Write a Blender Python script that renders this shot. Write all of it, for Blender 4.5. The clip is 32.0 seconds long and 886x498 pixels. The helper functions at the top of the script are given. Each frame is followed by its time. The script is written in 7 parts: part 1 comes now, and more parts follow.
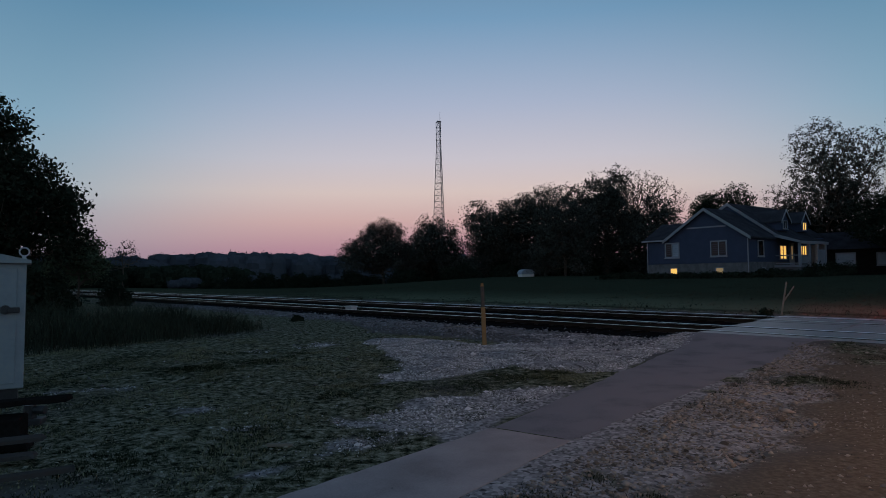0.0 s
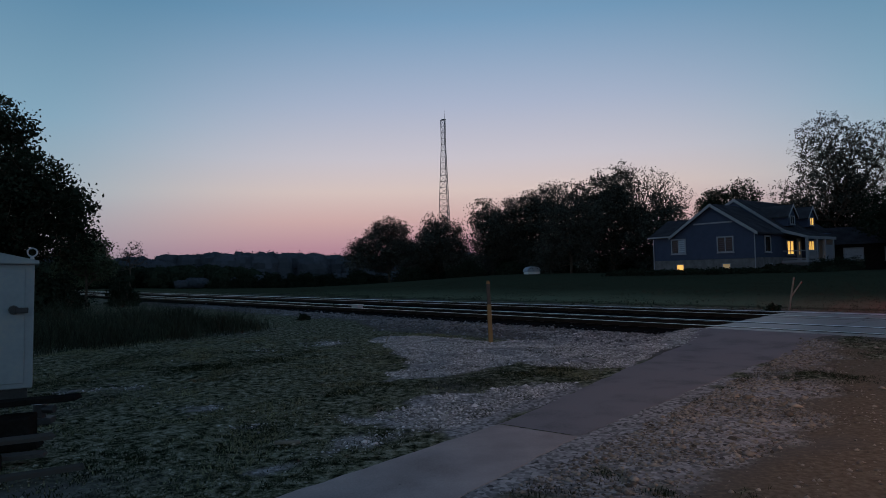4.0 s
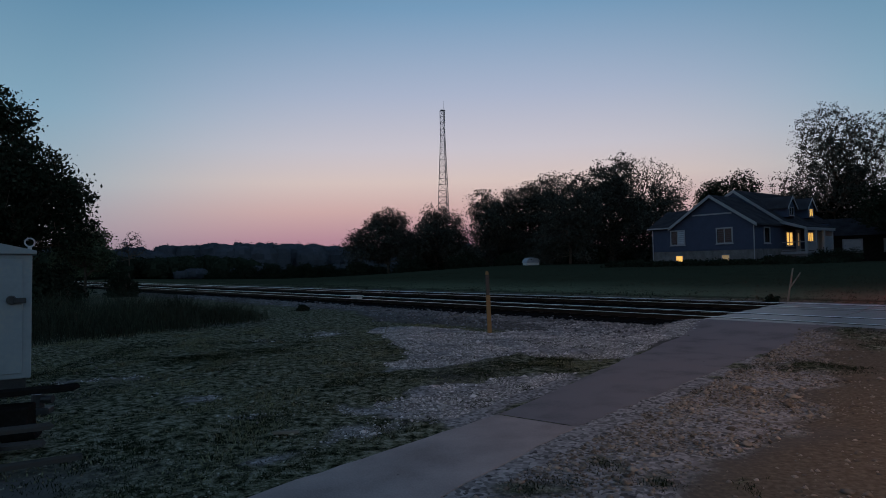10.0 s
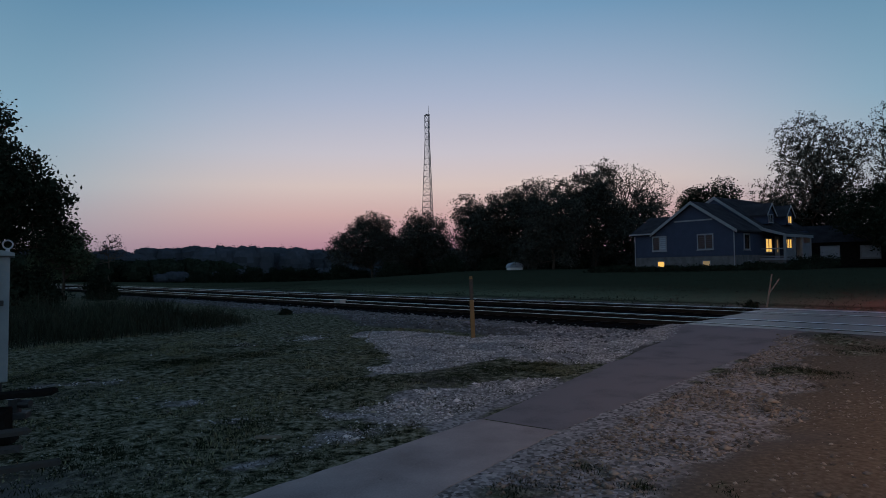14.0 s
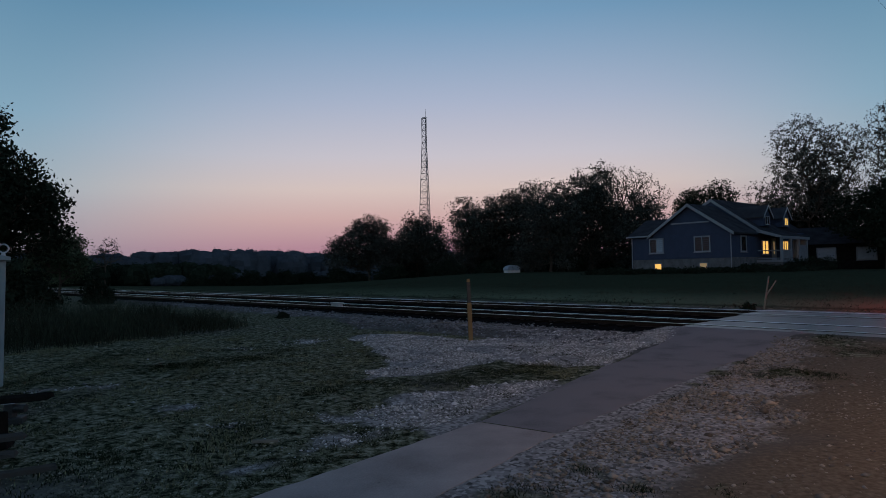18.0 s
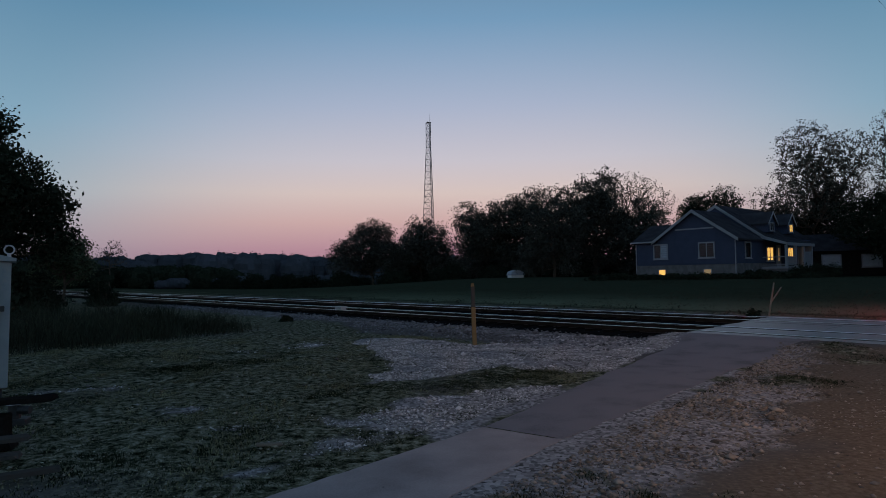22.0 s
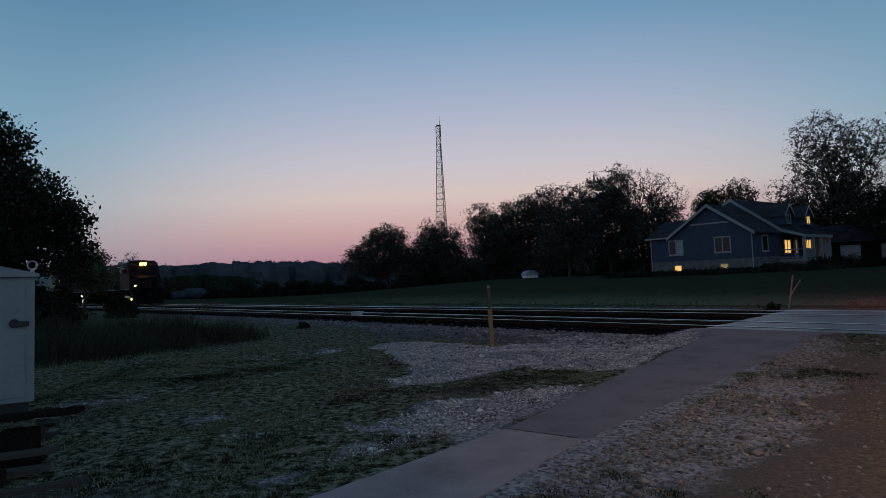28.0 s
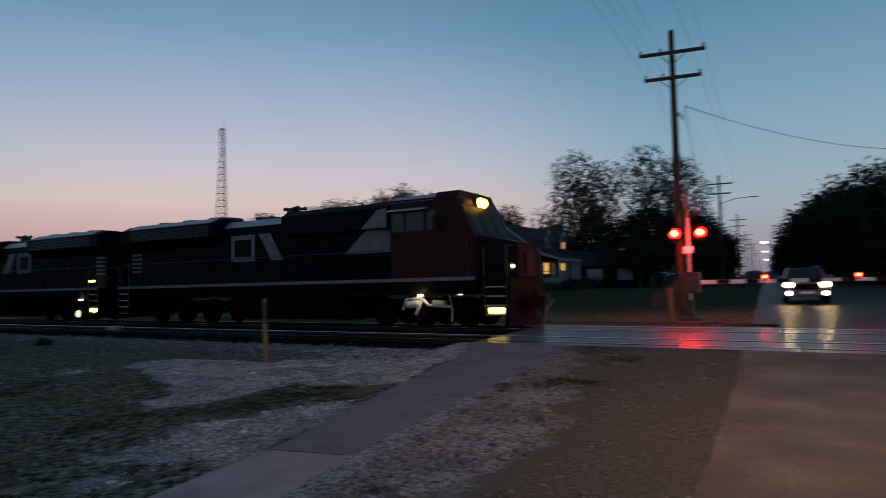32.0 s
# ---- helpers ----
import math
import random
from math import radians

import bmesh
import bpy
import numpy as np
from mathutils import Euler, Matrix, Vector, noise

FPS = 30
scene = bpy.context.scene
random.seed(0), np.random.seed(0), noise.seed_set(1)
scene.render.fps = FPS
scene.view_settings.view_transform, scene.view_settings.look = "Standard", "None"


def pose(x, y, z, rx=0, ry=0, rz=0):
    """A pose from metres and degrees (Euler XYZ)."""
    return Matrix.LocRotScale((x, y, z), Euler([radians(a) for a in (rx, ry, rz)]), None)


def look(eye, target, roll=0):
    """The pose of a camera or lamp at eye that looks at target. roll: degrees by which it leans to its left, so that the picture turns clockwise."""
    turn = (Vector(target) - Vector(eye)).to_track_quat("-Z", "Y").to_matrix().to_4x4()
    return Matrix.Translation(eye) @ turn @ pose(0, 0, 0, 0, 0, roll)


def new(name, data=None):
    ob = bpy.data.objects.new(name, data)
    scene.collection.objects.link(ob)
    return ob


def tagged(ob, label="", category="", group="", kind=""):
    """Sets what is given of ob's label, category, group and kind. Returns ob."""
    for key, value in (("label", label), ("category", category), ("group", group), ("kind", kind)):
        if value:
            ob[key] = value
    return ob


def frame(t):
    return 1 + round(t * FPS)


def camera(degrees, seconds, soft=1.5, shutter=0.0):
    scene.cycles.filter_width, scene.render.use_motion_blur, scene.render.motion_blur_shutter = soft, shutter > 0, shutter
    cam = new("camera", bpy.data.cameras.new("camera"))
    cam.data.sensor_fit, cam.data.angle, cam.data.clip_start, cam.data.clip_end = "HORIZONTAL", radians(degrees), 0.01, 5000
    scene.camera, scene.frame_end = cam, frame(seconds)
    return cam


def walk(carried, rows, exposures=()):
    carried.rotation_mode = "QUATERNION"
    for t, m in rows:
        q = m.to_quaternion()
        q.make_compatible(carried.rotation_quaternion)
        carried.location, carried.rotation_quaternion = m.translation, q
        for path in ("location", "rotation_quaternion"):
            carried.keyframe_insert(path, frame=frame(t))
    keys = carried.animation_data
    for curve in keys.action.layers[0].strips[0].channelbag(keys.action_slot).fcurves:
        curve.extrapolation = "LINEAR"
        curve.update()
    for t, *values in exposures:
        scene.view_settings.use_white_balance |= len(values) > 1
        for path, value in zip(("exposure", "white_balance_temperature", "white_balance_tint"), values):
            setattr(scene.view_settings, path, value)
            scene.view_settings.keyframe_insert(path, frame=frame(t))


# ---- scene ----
cam = camera(70.0, 32.0, soft=0.75, shutter=0.5)
# seconds, tilt, lean, turn, and where the camera stands
PATH = [
    (0, 92.37, 0.81, -0.32, 0.006, -0.009, 1.618),
    (0.5, 92.51, 1.04, -0.44, 0.011, -0.017, 1.619),
    (1, 92.53, 1.28, -0.59, 0.011, -0.021, 1.613),
    (1.5, 92.47, 1.30, -0.33, 0.005, -0.012, 1.611),
    (2, 92.45, 1.22, -0.05, -0.001, -0.007, 1.615),
    (2.5, 92.44, 1.03, 0.04, -0.002, -0.001, 1.612),
    (3, 92.40, 1.22, 0.36, 0.005, -0.002, 1.608),
    (3.5, 92.30, 1.27, 0.32, 0.005, -0.008, 1.603),
    (5.5, 92.16, 1.09, -0.42, 0.011, 0.004, 1.606),
    (6, 92.19, 1.44, -0.31, 0.012, -0.002, 1.604),
    (6.5, 92.12, 1.27, -0.04, 0.012, -0.002, 1.604),
    (7, 92.01, 1.14, 0.04, 0.015, 0.000, 1.602),
    (7.5, 91.95, 1.15, -0.03, 0.010, 0.004, 1.599),
    (8, 91.86, 1.11, 0.03, 0.005, 0.001, 1.603),
    (8.5, 91.85, 1.13, 0.07, 0.010, 0.000, 1.595),
    (9, 91.67, 1.31, 0.32, 0.013, 0.002, 1.599),
    (9.5, 91.39, 1.31, 0.44, 0.013, 0.011, 1.594),
    (10, 91.41, 1.19, 0.13, 0.011, 0.016, 1.597),
    (10.5, 91.78, 1.07, 0.01, 0.011, 0.020, 1.599),
    (11, 92.02, 0.44, 0.01, 0.013, 0.008, 1.599),
    (11.5, 92.23, 0.22, -0.30, 0.016, 0.018, 1.597),
    (12, 92.18, 0.13, -0.67, 0.010, 0.011, 1.600),
    (12.5, 92.15, 0.41, -0.96, 0.012, 0.003, 1.600),
    (13, 92.09, 0.88, -1.02, 0.010, 0.001, 1.596),
    (13.5, 91.94, 0.90, -1.25, 0.012, -0.001, 1.589),
    (14, 91.78, 0.89, -1.34, 0.007, -0.005, 1.600),
    (14.5, 91.74, 0.81, -1.30, 0.006, 0.008, 1.600),
    (16.5, 91.62, 1.09, -1.26, 0.007, 0.009, 1.593),
    (17, 91.59, 1.14, -1.38, 0.009, 0.008, 1.598),
    (17.5, 91.75, 0.92, -1.47, 0.008, 0.001, 1.596),
    (18, 92.04, 1.06, -1.58, 0.005, 0.004, 1.598),
    (18.5, 92.12, 0.98, -1.67, 0.002, -0.014, 1.598),
    (19, 92.07, 1.19, -1.51, -0.003, -0.004, 1.598),
    (19.5, 92.00, 1.15, -1.47, -0.008, -0.004, 1.591),
    (20, 91.82, 0.92, -1.42, -0.012, 0.000, 1.592),
    (20.5, 91.79, 0.91, -1.24, -0.012, 0.008, 1.592),
    (21, 91.88, 1.01, -0.83, -0.010, 0.010, 1.591),
    (21.5, 92.31, 1.13, -1.04, -0.016, 0.014, 1.594),
    (22, 92.46, 0.70, -1.28, -0.015, 0.020, 1.591),
    (22.5, 92.53, 0.84, -1.46, -0.013, 0.012, 1.590),
    (23, 92.51, 1.31, -1.61, -0.016, -0.003, 1.592),
    (23.5, 92.80, 1.42, -1.58, -0.017, -0.006, 1.597),
    (24, 92.63, 1.67, -0.28, -0.020, 0.007, 1.586),
    (24.5, 92.06, 3.19, -0.28, -0.017, 0.012, 1.592),
    (25, 92.36, 3.33, -0.34, -0.024, 0.009, 1.599),
    (25.5, 92.59, 3.58, -0.40, -0.027, 0.001, 1.600),
    (27.5, 92.63, 2.36, -0.15, -0.047, 0.005, 1.598),
    (28, 92.72, 2.36, 0.01, -0.045, 0.001, 1.598),
    (28.5, 92.87, 1.53, -0.22, -0.044, 0.008, 1.597),
    (29, 93.08, 1.45, -0.36, -0.038, -0.004, 1.600),
    (29.5, 93.29, 1.24, -0.63, -0.028, -0.011, 1.598),
    (30, 93.36, 1.40, -1.40, -0.016, -0.007, 1.598),
    (30.5, 93.30, 1.61, -2.70, -0.005, -0.030, 1.601),
    (31, 93.23, 1.88, -4.49, 0.014, -0.028, 1.608),
    (31.5, 93.26, 1.16, -9.75, 0.051, -0.015, 1.612),
    (32, 93.41, 1.18, -19.27, 0.090, 0.020, 1.606),
]
walk(cam, [(t, pose(x, y, z, tilt, lean, turn)) for t, tilt, lean, turn, x, y, z in PATH])

# ---- sky and light ----
world = bpy.data.worlds.new("dusk_sky")
scene.world = world
world.use_nodes = True


def dusk_sky():
    tree = world.node_tree
    nodes, links = tree.nodes, tree.links
    nodes.clear()
    out = nodes.new("ShaderNodeOutputWorld")
    bg = nodes.new("ShaderNodeBackground")
    coord = nodes.new("ShaderNodeTexCoord")
    split = nodes.new("ShaderNodeSeparateXYZ")
    links.new(coord.outputs["Generated"], split.inputs[0])

    def ramp(stops):
        r = nodes.new("ShaderNodeValToRGB")
        links.new(split.outputs["Z"], r.inputs[0])
        while len(r.color_ramp.elements) > 1:
            r.color_ramp.elements.remove(r.color_ramp.elements[-1])
        for n, (at, colour) in enumerate(stops):
            e = r.color_ramp.elements[0] if n == 0 else r.color_ramp.elements.new(at)
            e.position, e.color = at, (*colour, 1)
        return r

    west = ramp([(0.0, (0.35, 0.175, 0.25)), (0.04, (0.45, 0.245, 0.305)), (0.085, (0.60, 0.395, 0.385)), (0.13, (0.67, 0.54, 0.51)), (0.18, (0.575, 0.54, 0.60)),
                 (0.26, (0.41, 0.46, 0.60)), (0.38, (0.20, 0.35, 0.53)), (0.6, (0.085, 0.145, 0.25)), (1.0, (0.06, 0.09, 0.16))])
    east = ramp([(0.0, (0.23, 0.20, 0.26)), (0.06, (0.35, 0.33, 0.38)), (0.12, (0.34, 0.42, 0.48)), (0.22, (0.23, 0.38, 0.50)),
                 (0.38, (0.11, 0.25, 0.39)), (0.6, (0.07, 0.125, 0.21)), (1.0, (0.06, 0.09, 0.16))])
    # how near the compass direction is to the place of the sunset
    dot = nodes.new("ShaderNodeVectorMath")
    dot.operation = "DOT_PRODUCT"
    a = radians(-3)
    dot.inputs[1].default_value = (-math.sin(a), math.cos(a), 0)
    links.new(coord.outputs["Generated"], dot.inputs[0])
    side = nodes.new("ShaderNodeMapRange")
    side.interpolation_type = "SMOOTHSTEP"
    side.inputs[1].default_value, side.inputs[2].default_value = 0.78, 0.995
    links.new(dot.outputs["Value"], side.inputs[0])
    mix = nodes.new("ShaderNodeMix")
    mix.data_type = "RGBA"
    links.new(side.outputs[0], mix.inputs[0])
    links.new(east.outputs[0], mix.inputs[6])
    links.new(west.outputs[0], mix.inputs[7])
    links.new(mix.outputs[2], bg.inputs[0])
    bg.inputs[1].default_value = 1.0
    links.new(bg.outputs[0], out.inputs[0])


dusk_sky()

# warm street lamp, out of view behind the camera, inferred from the lit yard
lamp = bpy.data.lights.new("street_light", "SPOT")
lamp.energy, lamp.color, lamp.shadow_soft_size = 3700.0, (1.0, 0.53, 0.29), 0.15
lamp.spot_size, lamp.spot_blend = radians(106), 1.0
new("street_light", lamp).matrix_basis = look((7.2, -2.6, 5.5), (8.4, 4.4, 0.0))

# ---- materials ----


def mat(name, base, rough=0.8, metal=0.0, scale=6.0, vary=0.25, bump=0.0, fine=8.0, random_piece=0.0, coat=0.0, second=None, spec=None):
    """A surface whose colour varies at two scales; second: a colour that breaks through in patches."""
    m = bpy.data.materials.new(name)
    m.use_nodes = True
    nodes, links = m.node_tree.nodes, m.node_tree.links
    b = nodes["Principled BSDF"]
    coord = nodes.new("ShaderNodeTexCoord")
    big, small = nodes.new("ShaderNodeTexNoise"), nodes.new("ShaderNodeTexNoise")
    for tex, sc in ((big, scale), (small, scale * fine)):
        tex.inputs["Scale"].default_value, tex.inputs["Detail"].default_value = sc, 3
        links.new(coord.outputs["Object"], tex.inputs["Vector"])
    add = nodes.new("ShaderNodeMath")
    add.operation = "MULTIPLY_ADD"
    links.new(small.outputs[0], add.inputs[0])
    add.inputs[1].default_value = 0.5
    links.new(big.outputs[0], add.inputs[2])
    rng = nodes.new("ShaderNodeMapRange")
    rng.inputs[1].default_value, rng.inputs[2].default_value = 0.45, 1.05
    rng.inputs[3].default_value, rng.inputs[4].default_value = 1 - vary, 1 + vary
    links.new(add.outputs[0], rng.inputs[0])
    col = nodes.new("ShaderNodeMix")
    col.data_type, col.blend_type = "RGBA", "MULTIPLY"
    col.inputs[0].default_value = 1.0
    grey = nodes.new("ShaderNodeCombineColor")
    for i in range(3):
        links.new(rng.outputs[0], grey.inputs[i])
    col.inputs[6].default_value = (*base, 1)
    if second:
        patch = nodes.new("ShaderNodeMix")
        patch.data_type = "RGBA"
        patch.inputs[6].default_value, patch.inputs[7].default_value = (*base, 1), (*second, 1)
        sel = nodes.new("ShaderNodeMapRange")
        sel.inputs[1].default_value, sel.inputs[2].default_value = 0.75, 0.95
        links.new(add.outputs[0], sel.inputs[0])
        links.new(sel.outputs[0], patch.inputs[0])
        links.new(patch.outputs[2], col.inputs[6])
    links.new(grey.outputs[0], col.inputs[7])
    last = col.outputs[2]
    if random_piece:
        info = nodes.new("ShaderNodeNewGeometry")
        r2 = nodes.new("ShaderNodeMapRange")
        r2.inputs[3].default_value, r2.inputs[4].default_value = 1 - random_piece, 1 + random_piece
        links.new(info.outputs["Random Per Island"], r2.inputs[0])
        g2 = nodes.new("ShaderNodeCombineColor")
        for i in range(3):
            links.new(r2.outputs[0], g2.inputs[i])
        c2 = nodes.new("ShaderNodeMix")
        c2.data_type, c2.blend_type = "RGBA", "MULTIPLY"
        c2.inputs[0].default_value = 1.0
        links.new(last, c2.inputs[6])
        links.new(g2.outputs[0], c2.inputs[7])
        last = c2.outputs[2]
    links.new(last, b.inputs["Base Color"])
    b.inputs["Roughness"].default_value, b.inputs["Metallic"].default_value = rough, metal
    b.inputs["Specular IOR Level"].default_value = spec if spec is not None else (0.0 if rough >= 0.6 else 0.4)
    if coat:
        b.inputs["Coat Weight"].default_value = coat
    if bump:
        bn = nodes.new("ShaderNodeBump")
        bn.inputs["Strength"].default_value, bn.inputs["Distance"].default_value = bump, 0.02
        links.new(add.outputs[0], bn.inputs["Height"])
        links.new(bn.outputs[0], b.inputs["Normal"])
    return m


def glow(name, colour, strength):
    m = bpy.data.materials.new(name)
    m.use_nodes = True
    b = m.node_tree.nodes["Principled BSDF"]
    b.inputs["Base Color"].default_value = (*colour, 1)
    b.inputs["Emission Color"].default_value = (*colour, 1)
    b.inputs["Emission Strength"].default_value = strength
    return m


def glass(name, tint, rough=0.05):
    m = bpy.data.materials.new(name)
    m.use_nodes = True
    b = m.node_tree.nodes["Principled BSDF"]
    b.inputs["Base Color"].default_value = (*tint, 1)
    b.inputs["Roughness"].default_value = rough
    b.inputs["IOR"].default_value = 1.5
    b.inputs["Specular IOR Level"].default_value = 0.35
    return m


M = dict(
    leaf_lawn=mat("leaf_lawn", (0.064, 0.065, 0.055), 0.6, scale=0.3, vary=0.45, random_piece=0.45),
    leaf=mat("leaf", (0.075, 0.09, 0.055), 0.6, scale=0.4, vary=0.4, random_piece=0.35),
    leaf_dark=mat("leaf_dark", (0.026, 0.034, 0.023), 0.65, scale=0.4, vary=0.4, random_piece=0.35),
    # far leaves: the blue-grey of distance haze is put into the colour
    leaf_haze=mat("leaf_haze", (0.070, 0.078, 0.095), 0.8, scale=0.05, vary=0.25, random_piece=0.12),
    bark=mat("bark", (0.09, 0.07, 0.055), 0.9, scale=5, vary=0.4, bump=0.6),
    blade=mat("blade", (0.155, 0.158, 0.096), 0.7, scale=0.45, vary=0.75, random_piece=0.75),
    weed=mat("weed", (0.024, 0.030, 0.016), 0.8, scale=0.8, vary=0.4, random_piece=0.5),
    reed=mat("reed", (0.045, 0.052, 0.036), 0.7, scale=0.5, vary=0.5, random_piece=0.5),
    stone=mat("stone", (0.47, 0.46, 0.465), 0.85, scale=3, vary=0.3, random_piece=0.55, bump=0.3),
    brown_stone=mat("brown_stone", (0.215, 0.186, 0.16), 0.85, scale=3, vary=0.3, random_piece=0.6, bump=0.3),
    clover=mat("clover", (0.30, 0.30, 0.25), 0.8, scale=3, vary=0.3, random_piece=0.5),
    shoulder_stone=mat("shoulder_stone", (0.165, 0.165, 0.178), 0.85, scale=3, vary=0.3, random_piece=0.65, bump=0.3),
    asphalt_far=mat("asphalt_far", (0.045, 0.038, 0.033), 0.5, scale=1.0, vary=0.4, bump=0.2, fine=45, spec=0.08),
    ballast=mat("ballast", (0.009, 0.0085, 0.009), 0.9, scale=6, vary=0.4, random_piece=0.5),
    asphalt_path=mat("asphalt_path", (0.215, 0.20, 0.21), 0.85, scale=1.5, vary=0.38, bump=0.35, fine=45, second=(0.17, 0.155, 0.16)),
    path_slab=mat("path_slab", (0.335, 0.292, 0.286), 0.85, scale=1.6, vary=0.28, bump=0.3, fine=50),
    asphalt_road=mat("asphalt_road", (0.145, 0.110, 0.080), 0.58, scale=0.8, vary=0.4, bump=0.25, fine=45, second=(0.185, 0.143, 0.104), spec=0.1),
    panel=mat("crossing_panel", (0.115, 0.105, 0.115), 0.34, scale=1.1, vary=0.45, bump=0.35, fine=30, second=(0.06, 0.056, 0.058), spec=0.32),
    rubber=mat("rubber", (0.02, 0.02, 0.02), 0.7, scale=3),
    rail=mat("rail_steel", (0.03, 0.022, 0.018), 0.6, 0.6, scale=4, vary=0.3),
    rail_top=mat("rail_polished", (0.95, 0.94, 0.93), 0.32, 1.0, scale=4, vary=0.06),
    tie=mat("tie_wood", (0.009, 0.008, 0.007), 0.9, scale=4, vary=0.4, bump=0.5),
    timber=mat("old_timber", (0.075, 0.07, 0.066), 0.9, scale=3, vary=0.45, bump=0.7, second=(0.06, 0.05, 0.045)),
    # creosoted timber; on the outbuilding walls it puts in the tree shade
    dark_timber_and_shade=mat("creosote_and_shade", (0.018, 0.016, 0.015), 0.9, scale=3, vary=0.45, bump=0.7),
    cabinet=mat("cabinet_paint", (0.26, 0.30, 0.325), 0.55, 0.1, scale=2, vary=0.12, bump=0.05, second=(0.28, 0.30, 0.30)),
    steel=mat("galvanised", (0.42, 0.43, 0.45), 0.5, 0.7, scale=8, vary=0.2),
    dark_steel=mat("dark_steel", (0.05, 0.05, 0.052), 0.55, 0.5, scale=5, vary=0.3),
    yellow=mat("marker_yellow", (0.235, 0.155, 0.08), 0.7, scale=5, vary=0.25, second=(0.16, 0.10, 0.05)),
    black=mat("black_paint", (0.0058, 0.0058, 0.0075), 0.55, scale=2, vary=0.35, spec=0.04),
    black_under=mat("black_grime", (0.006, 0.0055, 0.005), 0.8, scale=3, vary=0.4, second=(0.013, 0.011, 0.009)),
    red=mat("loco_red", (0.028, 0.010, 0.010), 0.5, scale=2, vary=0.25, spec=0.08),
    white=mat("white_paint", (0.72, 0.72, 0.72), 0.55, scale=3, vary=0.12),
    worn_white=mat("worn_white", (0.17, 0.172, 0.185), 0.6, scale=3, vary=0.3),
    yard_stone=mat("yard_stone", (0.13, 0.125, 0.12), 0.9, scale=3, vary=0.3, random_piece=0.6),
    hopper=mat("hopper_grey", (0.30, 0.34, 0.36), 0.65, scale=1.5, vary=0.25, second=(0.20, 0.21, 0.21)),
    siding=mat("blue_siding", (0.062, 0.075, 0.118), 0.65, scale=1.5, vary=0.12),
    stone_base=mat("grey_stone_base", (0.145, 0.143, 0.147), 0.85, scale=2, vary=0.35, bump=0.5, fine=6),
    shingle=mat("shingle", (0.05, 0.05, 0.058), 0.8, scale=1.2, vary=0.35, bump=0.4, fine=14),
    trim=mat("white_trim", (0.26, 0.27, 0.30), 0.55, scale=2, vary=0.06),
    curtain=mat("curtain", (0.36, 0.40, 0.46), 0.8, scale=3, vary=0.15),
    # pale tone that adds lamplight to truck parts and steps
    lamplit_pale=mat("lamplit_steel", (0.42, 0.40, 0.36), 0.7, scale=4, vary=0.35),
    pane=glass("dark_pane", (0.012, 0.013, 0.016)),
    dim_pane=mat("dim_pane", (0.008, 0.008, 0.01), 0.45, scale=2, vary=0.2, spec=0.08),
    cab_pane=glass("cab_pane", (0.012, 0.013, 0.015), 0.2),
    pole=mat("pole_wood", (0.075, 0.06, 0.05), 0.9, scale=3, vary=0.35, bump=0.5),
    insulator=mat("insulator", (0.22, 0.25, 0.27), 0.25, scale=4, vary=0.1),
    wire=mat("wire", (0.02, 0.02, 0.02), 0.6, scale=4),
    tower=mat("tower_steel", (0.20, 0.17, 0.18), 0.55, 0.4, scale=1, vary=0.2),
    car=mat("car_paint", (0.10, 0.11, 0.13), 0.3, 0.3, scale=2, vary=0.05, coat=0.8),
    tyre=mat("tyre", (0.015, 0.015, 0.015), 0.85, scale=4),
    bare=mat("pale_wood", (0.20, 0.185, 0.155), 0.85, scale=5, vary=0.3),
    window_glow=glow("window_glow", (1.0, 0.55, 0.13), 0.95),
    window_dim=glow("window_dim", (1.0, 0.62, 0.28), 0.14),
    cab_glow=glow("cab_glow", (1.0, 0.62, 0.18), 2.2),
    headlight=glow("headlight", (1.0, 0.5, 0.05), 18.0),
    lamp_warm=glow("lamp_warm", (1.0, 0.66, 0.28), 12.0),
    lamp_white=glow("lamp_white", (1.0, 0.85, 0.60), 60.0),
    # faint emission that imitates lamplight on a bearing cap
    lamplit_cap=glow("lamplit_cap", (1.0, 0.88, 0.62), 0.9),
    lamp_yellow=glow("lamp_yellow", (1.0, 0.72, 0.15), 6.0),
    car_light=glow("car_light", (1.0, 0.70, 0.34), 60.0),
    lamp_red=glow("lamp_red", (1.0, 0.0022, 0.0016), 75.0),
    lamp_core=glow("lamp_core", (1.0, 0.60, 0.18), 5.0),
    street_glow=glow("street_glow", (1.0, 0.78, 0.45), 12.0),
)

# ---- mesh helpers ----


